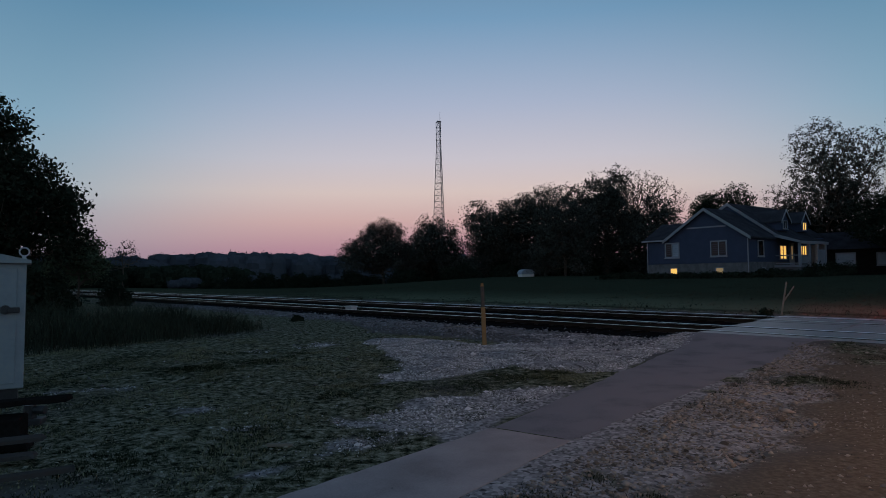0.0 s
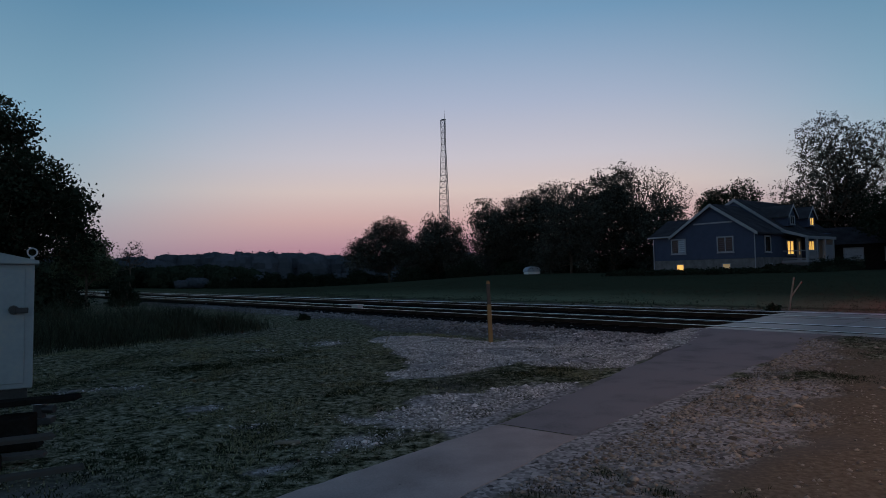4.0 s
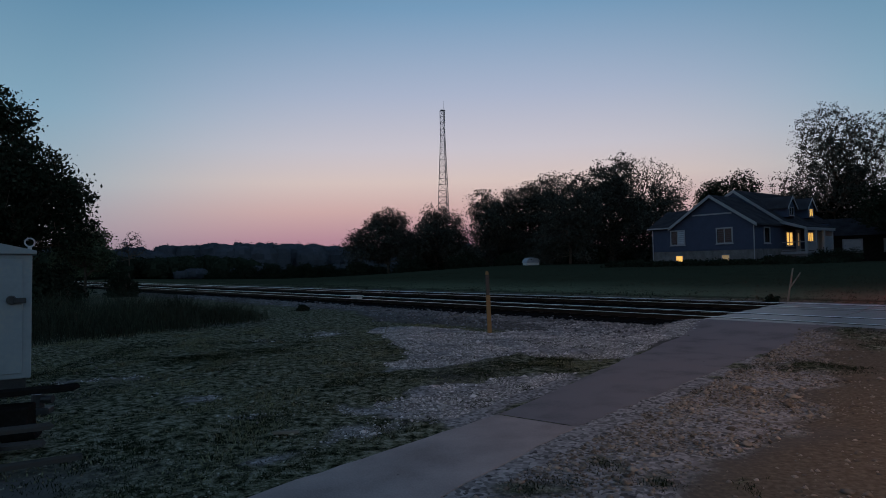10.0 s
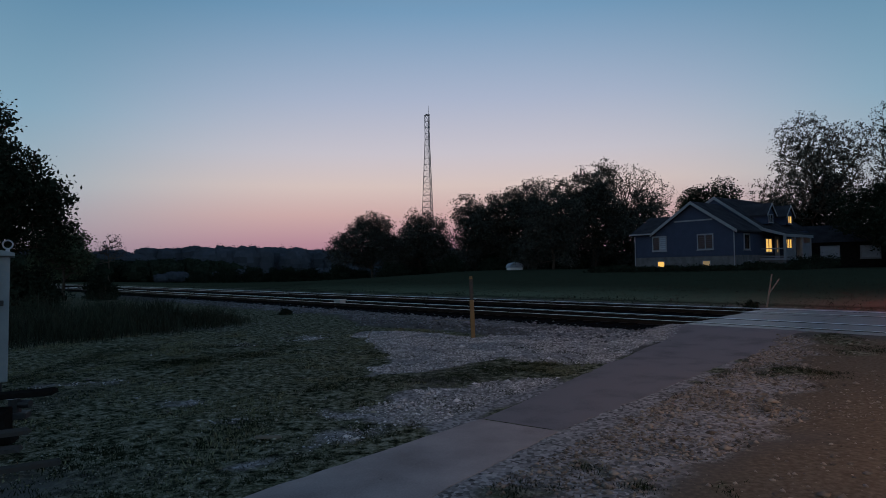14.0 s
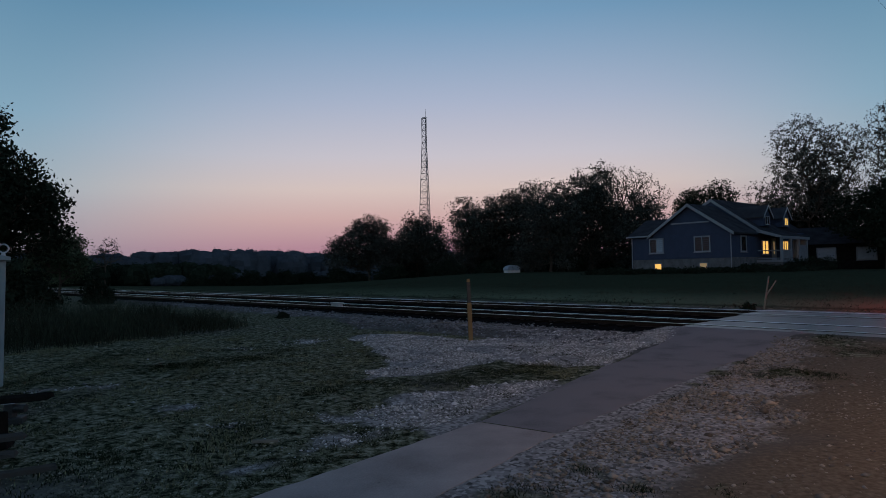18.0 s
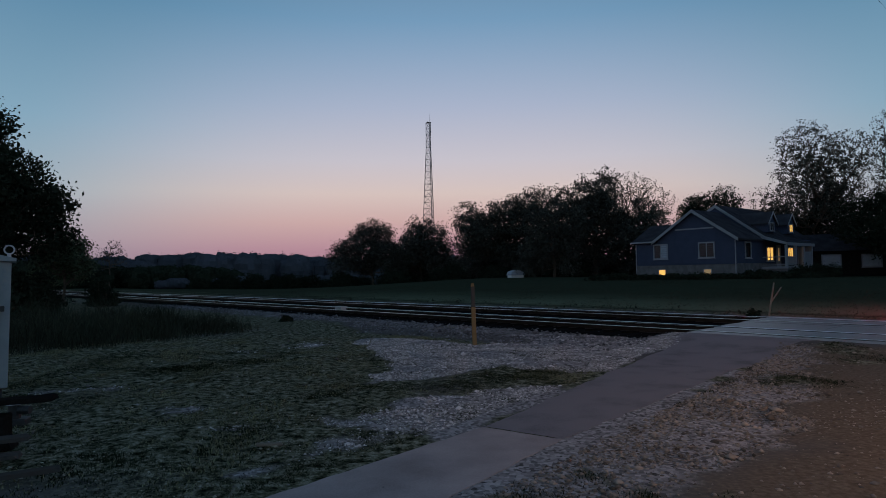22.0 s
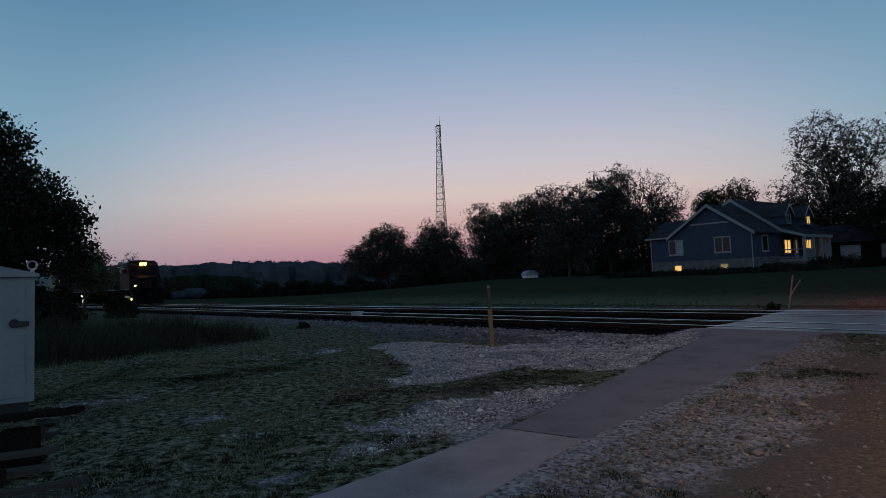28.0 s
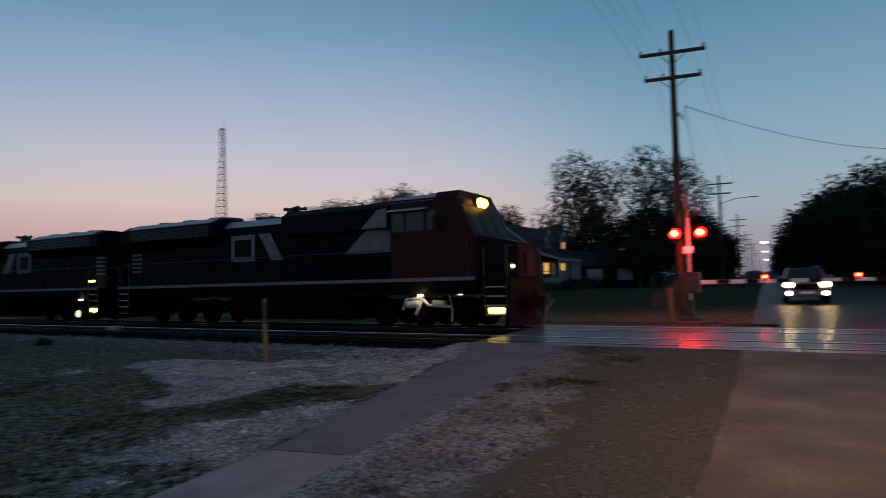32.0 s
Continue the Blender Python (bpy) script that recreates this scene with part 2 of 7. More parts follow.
class Mesh:
    """Collects vertices and faces for one mesh."""

    def __init__(self):
        self.v, self.f = [], []

    def add(self, verts, faces):
        n = len(self.v)
        self.v += [tuple(p) for p in verts]
        self.f += [tuple(i + n for i in face) for face in faces]
        return self

    def box(self, x0, y0, z0, x1, y1, z1, m=None, bevel=0.0):
        if bevel:
            bm = bmesh.new()
            bmesh.ops.create_cube(bm, size=1)
            for p in bm.verts:
                p.co = Vector(((x0 + x1) / 2 + p.co.x * (x1 - x0), (y0 + y1) / 2 + p.co.y * (y1 - y0), (z0 + z1) / 2 + p.co.z * (z1 - z0)))
            bmesh.ops.bevel(bm, geom=bm.edges[:], offset=bevel, segments=2, affect="EDGES", profile=0.5)
            vs, fs = [p.co.copy() for p in bm.verts], [[p.index for p in f.verts] for f in bm.faces]
            bm.free()
        else:
            vs = [Vector((x, y, z)) for x in (x0, x1) for y in (y0, y1) for z in (z0, z1)]
            fs = [(0, 1, 3, 2), (4, 6, 7, 5), (0, 4, 5, 1), (2, 3, 7, 6), (0, 2, 6, 4), (1, 5, 7, 3)]
        return self.add([m @ p for p in vs] if m else vs, fs)

    def tube(self, a, b, r0, r1=None, sides=8, caps=True):
        a, b = Vector(a), Vector(b)
        r1 = r0 if r1 is None else r1
        d = (b - a)
        if d.length < 1e-6:
            return self
        q = d.to_track_quat("Z", "Y")
        vs = []
        for p, r in ((a, r0), (b, r1)):
            for k in range(sides):
                g = 2 * math.pi * k / sides
                vs.append(p + q @ Vector((r * math.cos(g), r * math.sin(g), 0)))
        fs = [(k, (k + 1) % sides, sides + (k + 1) % sides, sides + k) for k in range(sides)]
        if caps:
            fs += [tuple(reversed(range(sides))), tuple(range(sides, 2 * sides))]
        return self.add(vs, fs)

    def path(self, points, r, sides=6):
        """A round rod bent through the points, in one piece."""
        pts = [Vector(p) for p in points]
        vs, n = [], len(pts)
        for i, p in enumerate(pts):
            d = pts[min(i + 1, n - 1)] - pts[max(i - 1, 0)]
            q = d.to_track_quat("Z", "Y")
            vs += [p + q @ Vector((r * math.cos(6.28319 * k / sides), r * math.sin(6.28319 * k / sides), 0)) for k in range(sides)]
        fs = [(i * sides + k, i * sides + (k + 1) % sides, (i + 1) * sides + (k + 1) % sides, (i + 1) * sides + k) for i in range(n - 1) for k in range(sides)]
        return self.add(vs, fs + [tuple(reversed(range(sides))), tuple(range((n - 1) * sides, n * sides))])

    def prism(self, outline, axis, lo, hi):
        """A flat outline pushed along an axis (0, 1 or 2)."""
        n = len(outline)
        vs = []
        for w in (lo, hi):
            for a, b in outline:
                p = [a, b]
                p.insert(axis, w)
                vs.append(p)
        fs = [tuple(range(n)), tuple(reversed(range(n, 2 * n)))] + [(k, k + n, (k + 1) % n + n, (k + 1) % n) for k in range(n)]
        return self.add(vs, fs)

    def data(self, name, material, smooth=False):
        me = bpy.data.meshes.new(name)
        me.from_pydata(self.v, [], self.f)
        bm = bmesh.new()
        bm.from_mesh(me)
        bmesh.ops.recalc_face_normals(bm, faces=bm.faces[:])
        bm.to_mesh(me)
        bm.free()
        if material:
            me.materials.append(material)
        if smooth:
            me.polygons.foreach_set("use_smooth", [True] * len(me.polygons))
        me.update()
        return me


def part(name, mesh, material, parent=None, label="", m=None, smooth=False):
    ob = new(name, mesh if isinstance(mesh, bpy.types.Mesh) else mesh.data(name, material, smooth))
    if parent:
        ob.parent = parent
    if m:
        ob.matrix_basis = m
    if label:
        ob["label"] = label
    return ob


def thing(name, m, label, category, group="", kind=""):
    ob = new(name)
    ob.matrix_basis = m
    ob.empty_display_size = 0.2
    return tagged(ob, label, category, group, kind)


def quads(name, verts, material, smooth=False):
    """A mesh of loose quads from an (n, 4, 3) array."""
    n = len(verts)
    me = bpy.data.meshes.new(name)
    me.vertices.add(4 * n)
    me.vertices.foreach_set("co", np.asarray(verts, np.float32).ravel())
    me.loops.add(4 * n)
    me.loops.foreach_set("vertex_index", np.arange(4 * n, dtype=np.int32))
    me.polygons.add(n)
    me.polygons.foreach_set("loop_start", np.arange(0, 4 * n, 4, dtype=np.int32))
    me.polygons.foreach_set("loop_total", np.full(n, 4, np.int32))
    me.materials.append(material)
    me.update(calc_edges=True)
    return me


# ---- plan ----
# u: metres away from the camera square to the rails; v: metres along the rails, to the far left
T2, N2 = (-0.6561, 0.7547), (0.7547, 0.6561)
NEAR_U, FAR_U = 15.77, 20.0
GAUGE = 1.435
RAIL_Z = 0.2
ROAD_DIR = (0.7254, 0.6883)
ROAD_SIDE = (0.6883, -0.7254)
ROAD_ORIGIN = (3.4, 3.92)


def uv(u, v):
    return (u * N2[0] + v * T2[0], u * N2[1] + v * T2[1])


def to_uv(x, y):
    return x * N2[0] + y * N2[1], x * T2[0] + y * T2[1]


def smooth_step(a, b, x):
    k = np.clip((x - a) / (b - a), 0, 1)
    return k * k * (3 - 2 * k)


def ground_z(x, y):
    """The height of the ground: level by the camera, the track bed, then a lawn that rises to the house."""
    x, y = np.asarray(x, float), np.asarray(y, float)
    u, v = to_uv(x, y)
    rise = np.clip(u - 22.5, 0, 33) * 0.029 * (1 - smooth_step(32, 88, v)) + 0.1 * smooth_step(21.4, 22.8, u)
    rise = rise + 0.55 * blob(x, y, 8.0, 80.0, 16.0, 16.0, 0)
    bed = 0.03 * smooth_step(13.6, 14.6, u)
    sag = -0.9 * smooth_step(60, 130, v) * smooth_step(28, 60, u)
    wave = 0.035 * np.sin(x * 0.9 + 1.3 * np.sin(y * 0.35)) * np.sin(y * 0.7 + 0.6) * (1 - smooth_step(12, 14, u))
    path_gap = np.abs(path_side(x, y))
    ramp = 0.175 * smooth_step(12.1, 14.25, u) * (1 - smooth_step(14.3, 14.5, u)) * (1 - smooth_step(7.4, 8.3, v)) * smooth_step(-30, -12, v)
    return rise + bed + sag + ramp + wave * smooth_step(1.9, 2.9, path_gap)


def path_side(x, y):
    """Metres from the middle of the footpath."""
    return (x - (-0.55)) * 0.785 - (y - 4.6) * 0.62



# ---- ground ----


def hash_noise(x, y, s, seed=0):
    """Smooth noise in 0..1 on arrays."""
    x, y = np.asarray(x) * s + seed * 17.3, np.asarray(y) * s - seed * 9.1
    xi, yi = np.floor(x), np.floor(y)
    fx, fy = x - xi, y - yi
    fx, fy = fx * fx * (3 - 2 * fx), fy * fy * (3 - 2 * fy)

    def h(a, b):
        k = np.sin(a * 127.1 + b * 311.7) * 43758.5453
        return k - np.floor(k)

    return (h(xi, yi) * (1 - fx) + h(xi + 1, yi) * fx) * (1 - fy) + (h(xi, yi + 1) * (1 - fx) + h(xi + 1, yi + 1) * fx) * fy


def fractal(x, y, s, seed=0):
    return 0.5 * hash_noise(x, y, s, seed) + 0.3 * hash_noise(x, y, s * 2.3, seed + 1) + 0.2 * hash_noise(x, y, s * 5.1, seed + 2)


def blob(x, y, cx, cy, a, b, turn):
    c, s = math.cos(radians(turn)), math.sin(radians(turn))
    p, q = (x - cx) * c + (y - cy) * s, -(x - cx) * s + (y - cy) * c
    return np.exp(-((p / a) ** 2 + (q / b) ** 2))


# corners of the pale gravel and of the grass that parts it
GRAVEL_BY_POST = [(-1.81, 16.33), (-0.96, 16.63), (1.11, 14.64), (3.33, 15.87), (5.56, 14.28), (4.38, 12.73), (3.0, 10.36), (2.18, 10.46), (1.31, 10.96), (0.8, 10.69), (0.31, 10.14), (-0.22, 9.7), (-1.07, 9.64), (-1.07, 10.41), (-0.76, 11.36), (-1.13, 13.05), (-1.62, 14.59)]
GRAVEL_BY_PATH = [(-0.78, 7.04), (-0.46, 7.86), (-0.04, 8.41), (0.64, 8.58), (1.41, 9.12), (2.1, 9.3), (2.3, 8.9), (1.84, 8.46), (1.17, 7.55), (0.49, 6.62), (0.02, 6.03), (-0.21, 6.63), (-0.69, 6.77)]
GRASS_STRIP = [(-1.25, 9.71), (-0.22, 9.6), (0.31, 10.02), (0.79, 10.5), (1.29, 10.76), (2.06, 10.53), (2.1, 10.04), (1.34, 9.43), (0.66, 8.84), (-0.04, 8.57), (-0.55, 8.23), (-1.12, 8.68)]
GRAVEL_RIGHT = [(-0.6, 3.6), (-0.6, 5.5), (0.6, 6.8), (1.2, 7.6), (2.2, 8.3), (3.3, 9.7), (5.0, 11.8), (7.0, 14.0), (7.94, 12.68), (6.07, 9.86), (4.77, 7.9), (3.42, 6.15), (2.58, 5.43), (1.8, 4.7), (1.2, 3.6)]
# bare pale patches in the grass: x, y, length, width, turn
PALE = [(-4.11, 14.0, 0.8, 1.2, 16), (-2.98, 7.76, 0.4, 0.5, 21), (-1.1, 7.06, 0.35, 0.35, 9), (-0.93, 5.97, 0.2, 0.25, 9), (-1.49, 5.36, 0.32, 0.17, 16), (-2.82, 15.3, 0.6, 0.8, 10), (-4.9, 9.3, 0.7, 0.35, 15), (-2.2, 6.9, 0.5, 0.2, 10)]
# places of the weed clumps: x, y, length, width, turn
CLUMPS = [(-0.38, 9.27, 0.49, 0.41, 2), (0.29, 9.54, 0.34, 0.36, -2), (0.99, 9.78, 0.39, 0.6, -6), (1.68, 10.21, 0.36, 0.32, -9), (1.63, 9.44, 0.17, 0.25, -10), (2.11, 9.14, 0.18, 0.38, -13), (2.55, 9.71, 0.12, 0.2, -15),
          (4.3, 9.35, 0.19, 0.42, -25), (3.65, 8.53, 0.1, 0.16, -23), (5.24, 10.46, 0.16, 0.3, -27), (2.98, 7.71, 0.12, 0.22, -21), (5.34, 9.39, 0.44, 0.4, -30), (4.81, 9.04, 0.16, 0.3, -28), (5.64, 9.25, 0.31, 0.3, -31),
          (7.78, 11.78, 0.34, 0.33, -33), (7.65, 10.99, 0.37, 0.35, -35), (7.9, 12.4, 0.21, 0.28, -33), (0.66, 4.62, 0.22, 0.18, -8), (1.22, 4.97, 0.1, 0.13, -14), (1.5, 4.55, 0.12, 0.13, -18), (2.11, 4.46, 0.07, 0.1, -25),
          (-0.25, 6.05, 0.15, 0.16, 2), (-0.47, 5.84, 0.11, 0.14, 5), (-0.8, 5.48, 0.19, 0.1, 8), (-1.06, 5.1, 0.23, 0.13, 12), (-1.33, 4.87, 0.19, 0.14, 15), (-0.72, 6.48, 0.16, 0.16, 6), (-1.7, 6.75, 0.11, 0.12, 14),
          (-2.89, 13.3, 0.24, 0.7, 12), (-3.45, 12.0, 0.33, 0.4, 16), (-1.35, 10.16, 0.18, 0.32, 8), (-1.59, 8.73, 0.47, 0.33, 10), (-4.32, 11.25, 0.52, 0.42, 21)]


def area(x, y, corners, soft):
    """1 inside a many-cornered area, 0 outside, with a soft edge."""
    inside, gap = np.zeros(np.shape(x), bool), np.full(np.shape(x), 1e9)
    for (ax, ay), (bx, by) in zip(corners, corners[1:] + corners[:1]):
        k = np.clip(((x - ax) * (bx - ax) + (y - ay) * (by - ay)) / ((bx - ax) ** 2 + (by - ay) ** 2), 0, 1)
        gap = np.minimum(gap, np.hypot(x - ax - k * (bx - ax), y - ay - k * (by - ay)))
        inside ^= ((ay > y) != (by > y)) & (x < (bx - ax) * (y - ay) / (by - ay + 1e-12) + ax)
    return smooth_step(-soft, soft, np.where(inside, gap, -gap))


def zones(x, y):
    """How much gravel, grass and brown dirt lies at a place."""
    x, y = np.asarray(x, float), np.asarray(y, float)
    u, v = to_uv(x, y)
    d = path_side(x, y)
    n = fractal(x, y, 0.7)
    n2 = fractal(x, y, 0.25, 5)
    n3 = fractal(x, y, 2.6, 77)
    wx, wy = x + (n - 0.5) * 0.4 + (n3 - 0.5) * 0.3, y + (n2 - 0.5) * 0.5 + (hash_noise(x, y, 3.1, 70) - 0.5) * 0.4
    right = smooth_step(0.15, 0.55, d)
    left = 1 - right
    gravel_r = right * area(wx + (n - 0.5) * 1.0, wy + (n2 - 0.5) * 1.4, GRAVEL_RIGHT, 0.8) * (1 - smooth_step(13.4, 14.2, u))
    gravel_l = area(wx, wy, GRAVEL_BY_POST, 0.22) + area(wx, wy, GRAVEL_BY_PATH, 0.25) + 0.6 * blob(x, y, -0.8, 6.3, 0.9, 0.5, 45)
    for c in PALE:
        gravel_l = gravel_l + 0.62 * blob(wx, wy, *c)
    gravel_l += 0.55 * smooth_step(11.8, 12.9, u + (n - 0.5) * 1.5) * smooth_step(-13, -5, x) * (1 - smooth_step(14.5, 15.2, u))
    gravel_l = np.clip(gravel_l - 1.2 * area(wx, wy, GRASS_STRIP, 0.2), 0, 1.1) * left
    weeds = 0
    for c in CLUMPS:
        weeds = weeds + 1.4 * blob(wx, wy, *c)
    weeds = np.clip(weeds, 0, 1) * smooth_step(0.25, 0.55, n3)
    gravel = np.clip(gravel_l + gravel_r, 0, 1)
    gravel = smooth_step(0.25, 0.75, gravel * 0.9 + (n - 0.5) * 0.5 + (n3 - 0.5) * 0.75) * (1 - 0.85 * weeds)
    dirt = right * smooth_step(0.9, 2.8, d + (n - 0.5) * 2.0) * (1 - smooth_step(13.5, 14.3, u))
    grass = (1 - gravel) * (1 - dirt) * smooth_step(0.22, 0.55, n2 + 0.35 * smooth_step(22, 24, u) + 0.1)
    grass = np.where(u > 22.5, 1.0, np.maximum(grass * (1 - 0.97 * right) * (1 - smooth_step(11.9, 12.7, u + (n - 0.5) + 1.5 * smooth_step(-3.5, -1.5, x))), 0.8 * weeds))
    return gravel, grass, dirt


def ground():
    def axis(lo, hi, step, far):
        out = list(np.arange(lo, hi + 1e-6, step))
        s = step
        while out[-1] < far:
            s *= 1.13
            out.append(out[-1] + s)
        s = step
        while out[0] > -far:
            s *= 1.13
            out.insert(0, out[0] - s)
        return np.array(out)

    xs, ys = axis(-8, 9, 0.11, 2600), axis(3.5, 17, 0.11, 2600)
    gx, gy = np.meshgrid(xs, ys)
    gz = ground_z(gx, gy)
    far = np.hypot(gx, gy)
    u, v = to_uv(gx, gy)
    rx, ry = gx - ROAD_ORIGIN[0], gy - ROAD_ORIGIN[1]
    across = rx * ROAD_SIDE[0] + ry * ROAD_SIDE[1]
    bumps = ((fractal(gx, gy, 1.6) - 0.5) * 0.07 + (fractal(gx, gy, 4.0, 8) - 0.5) * 0.045) * (1 - smooth_step(12, 13.5, u)) * smooth_step(1.0, 1.7, np.abs(path_side(gx, gy)))
    gz = gz + bumps * (far < 40) * (1 - smooth_step(-2.2, -0.6, across))
    gz = gz - 0.05 * smooth_step(0.0, 0.5, across) * (1 - smooth_step(7.6, 8.2, across))
    ny, nx = gx.shape
    me = bpy.data.meshes.new("ground")
    idx = np.arange(nx * ny).reshape(ny, nx)
    faces = np.stack([idx[:-1, :-1], idx[:-1, 1:], idx[1:, 1:], idx[1:, :-1]], -1).reshape(-1, 4)
    me.from_pydata(np.stack([gx, gy, gz], -1).reshape(-1, 3).tolist(), [], faces.tolist())
    g, r, d = zones(gx, gy)
    near = (far < 60)
    attr = me.color_attributes.new("zone", "FLOAT_COLOR", "POINT")
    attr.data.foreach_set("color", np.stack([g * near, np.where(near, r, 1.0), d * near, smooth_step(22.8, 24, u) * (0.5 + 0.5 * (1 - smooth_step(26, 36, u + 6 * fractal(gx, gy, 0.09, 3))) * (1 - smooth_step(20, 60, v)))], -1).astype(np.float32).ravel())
    me.polygons.foreach_set("use_smooth", [True] * len(me.polygons))
    m = bpy.data.materials.new("yard_ground")
    m.use_nodes = True
    nodes, links = m.node_tree.nodes, m.node_tree.links
    b = nodes["Principled BSDF"]
    b.inputs["Roughness"].default_value = 0.95
    b.inputs["Specular IOR Level"].default_value = 0.0
    zone = nodes.new("ShaderNodeVertexColor")
    zone.layer_name = "zone"
    split = nodes.new("ShaderNodeSeparateColor")
    links.new(zone.outputs[0], split.inputs[0])
    coord = nodes.new("ShaderNodeTexCoord")
    n1, n2, vor = nodes.new("ShaderNodeTexNoise"), nodes.new("ShaderNodeTexNoise"), nodes.new("ShaderNodeTexVoronoi")
    n1.inputs["Scale"].default_value, n1.inputs["Detail"].default_value = 1.3, 5
    n2.inputs["Scale"].default_value, n2.inputs["Detail"].default_value = 22, 4
    vor.inputs["Scale"].default_value = 26
    for t in (n1, n2, vor):
        links.new(coord.outputs["Object"], t.inputs["Vector"])

    def two(a, c, fac):
        r = nodes.new("ShaderNodeMix")
        r.data_type = "RGBA"
        r.inputs[6].default_value, r.inputs[7].default_value = (*a, 1), (*c, 1)
        links.new(fac, r.inputs[0])
        return r.outputs[2]

    def mix(a, c, fac):
        r = nodes.new("ShaderNodeMix")
        r.data_type = "RGBA"
        links.new(fac, r.inputs[0])
        links.new(a, r.inputs[6])
        links.new(c, r.inputs[7])
        return r.outputs[2]

    soil = two((0.05, 0.049, 0.047), (0.17, 0.165, 0.155), n1.outputs[0])
    gravel = two((0.05, 0.048, 0.047), (0.44, 0.425, 0.43), vor.outputs["Color"])
    n3 = nodes.new("ShaderNodeTexNoise")
    n3.inputs["Scale"].default_value, n3.inputs["Detail"].default_value, n3.inputs["Roughness"].default_value = 8.5, 9, 0.8
    links.new(coord.outputs["Object"], n3.inputs["Vector"])
    r = nodes.new("ShaderNodeValToRGB")
    r.color_ramp.elements[0].position, r.color_ramp.elements[0].color = 0.42, (0.010, 0.012, 0.008, 1)
    r.color_ramp.elements[1].position, r.color_ramp.elements[1].color = 0.62, (0.32, 0.315, 0.25, 1)
    e = r.color_ramp.elements.new(0.49)
    e.color = (0.085, 0.092, 0.056, 1)
    links.new(n3.outputs[0], r.inputs[0])
    grass = r.outputs[0]
    # far lawn tones: paler near the track, darker towards the house
    lawn_pale = two((0.06, 0.082, 0.05), (0.19, 0.215, 0.145), n3.outputs[0])
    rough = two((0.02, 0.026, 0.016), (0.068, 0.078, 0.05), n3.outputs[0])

    def span(lo, hi):
        k = nodes.new("ShaderNodeMapRange")
        k.inputs[1].default_value, k.inputs[2].default_value = lo, hi
        links.new(zone.outputs["Alpha"], k.inputs[0])
        return k.outputs[0]

    grass = mix(mix(grass, rough, span(0.0, 0.5)), lawn_pale, span(0.5, 1.0))
    dirt = two((0.04, 0.033, 0.026), (0.25, 0.203, 0.155), n2.outputs[0])

    def sharp(channel):
        """Breaks a zone's edge up by the fine noise."""
        k = nodes.new("ShaderNodeMath")
        k.operation = "MULTIPLY_ADD"
        links.new(n2.outputs[0], k.inputs[0])
        k.inputs[1].default_value = 0.7
        links.new(channel, k.inputs[2])
        r = nodes.new("ShaderNodeMapRange")
        r.inputs[1].default_value, r.inputs[2].default_value = 0.50, 1.2
        links.new(k.outputs[0], r.inputs[0])
        return r.outputs[0]

    c = mix(soil, dirt, sharp(split.outputs[2]))
    c = mix(c, gravel, sharp(split.outputs[0]))
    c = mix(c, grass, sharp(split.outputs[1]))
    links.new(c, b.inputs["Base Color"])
    bump = nodes.new("ShaderNodeBump")
    bump.inputs["Strength"].default_value, bump.inputs["Distance"].default_value = 0.4, 0.03
    hsum = nodes.new("ShaderNodeMath")
    hsum.operation = "MULTIPLY_ADD"
    links.new(n3.outputs[0], hsum.inputs[0])
    hsum.inputs[1].default_value = 0.8
    links.new(vor.outputs["Distance"], hsum.inputs[2])
    links.new(hsum.outputs[0], bump.inputs["Height"])
    links.new(bump.outputs[0], b.inputs["Normal"])
    me.materials.append(m)
    tagged(new("ground", me), "uneven yard of thin grass, pale gravel and brown dirt", "ground", kind="structure")


ground()


def strip(name, edge_a, edge_b, lift, thick, material, label, category, cuts=40, wobble=0.0, seed=1):
    """A flat paved strip between two edges, each from its first to its last point."""
    rnd = random.Random(seed)
    mesh = Mesh()
    rows = []

    def along(pts, k):
        k *= len(pts) - 1
        i = min(int(k), len(pts) - 2)
        f = k - i
        return (pts[i][0] * (1 - f) + pts[i + 1][0] * f, pts[i][1] * (1 - f) + pts[i + 1][1] * f)

    wide = 7
    for n in range(cuts + 1):
        a, b = along(edge_a, n / cuts), along(edge_b, n / cuts)
        wa, wb = (rnd.random() - 0.5) * wobble, (rnd.random() - 0.5) * wobble
        row = []
        for j in range(wide):
            k = j / (wide - 1)
            if j == 0:
                k = wa
            if j == wide - 1:
                k = 1 + wb
            x, y = a[0] + (b[0] - a[0]) * k, a[1] + (b[1] - a[1]) * k
            row.append((x, y, float(ground_z(x, y)) + lift))
        rows.append(row)
    vs = [p for row in rows for p in row]
    fs = [(i * wide + j, i * wide + j + 1, (i + 1) * wide + j + 1, (i + 1) * wide + j) for i in range(cuts) for j in range(wide - 1)]
    n = len(vs)
    low = [(x, y, z - thick) for x, y, z in vs]
    for i in range(cuts):
        for j in (0, wide - 1):
            a, b = i * wide + j, (i + 1) * wide + j
            fs.append((a, b, b + n, a + n))
    mesh.add(vs + low, fs)
    return tagged(part(name, mesh, material), label, category, kind="structure")


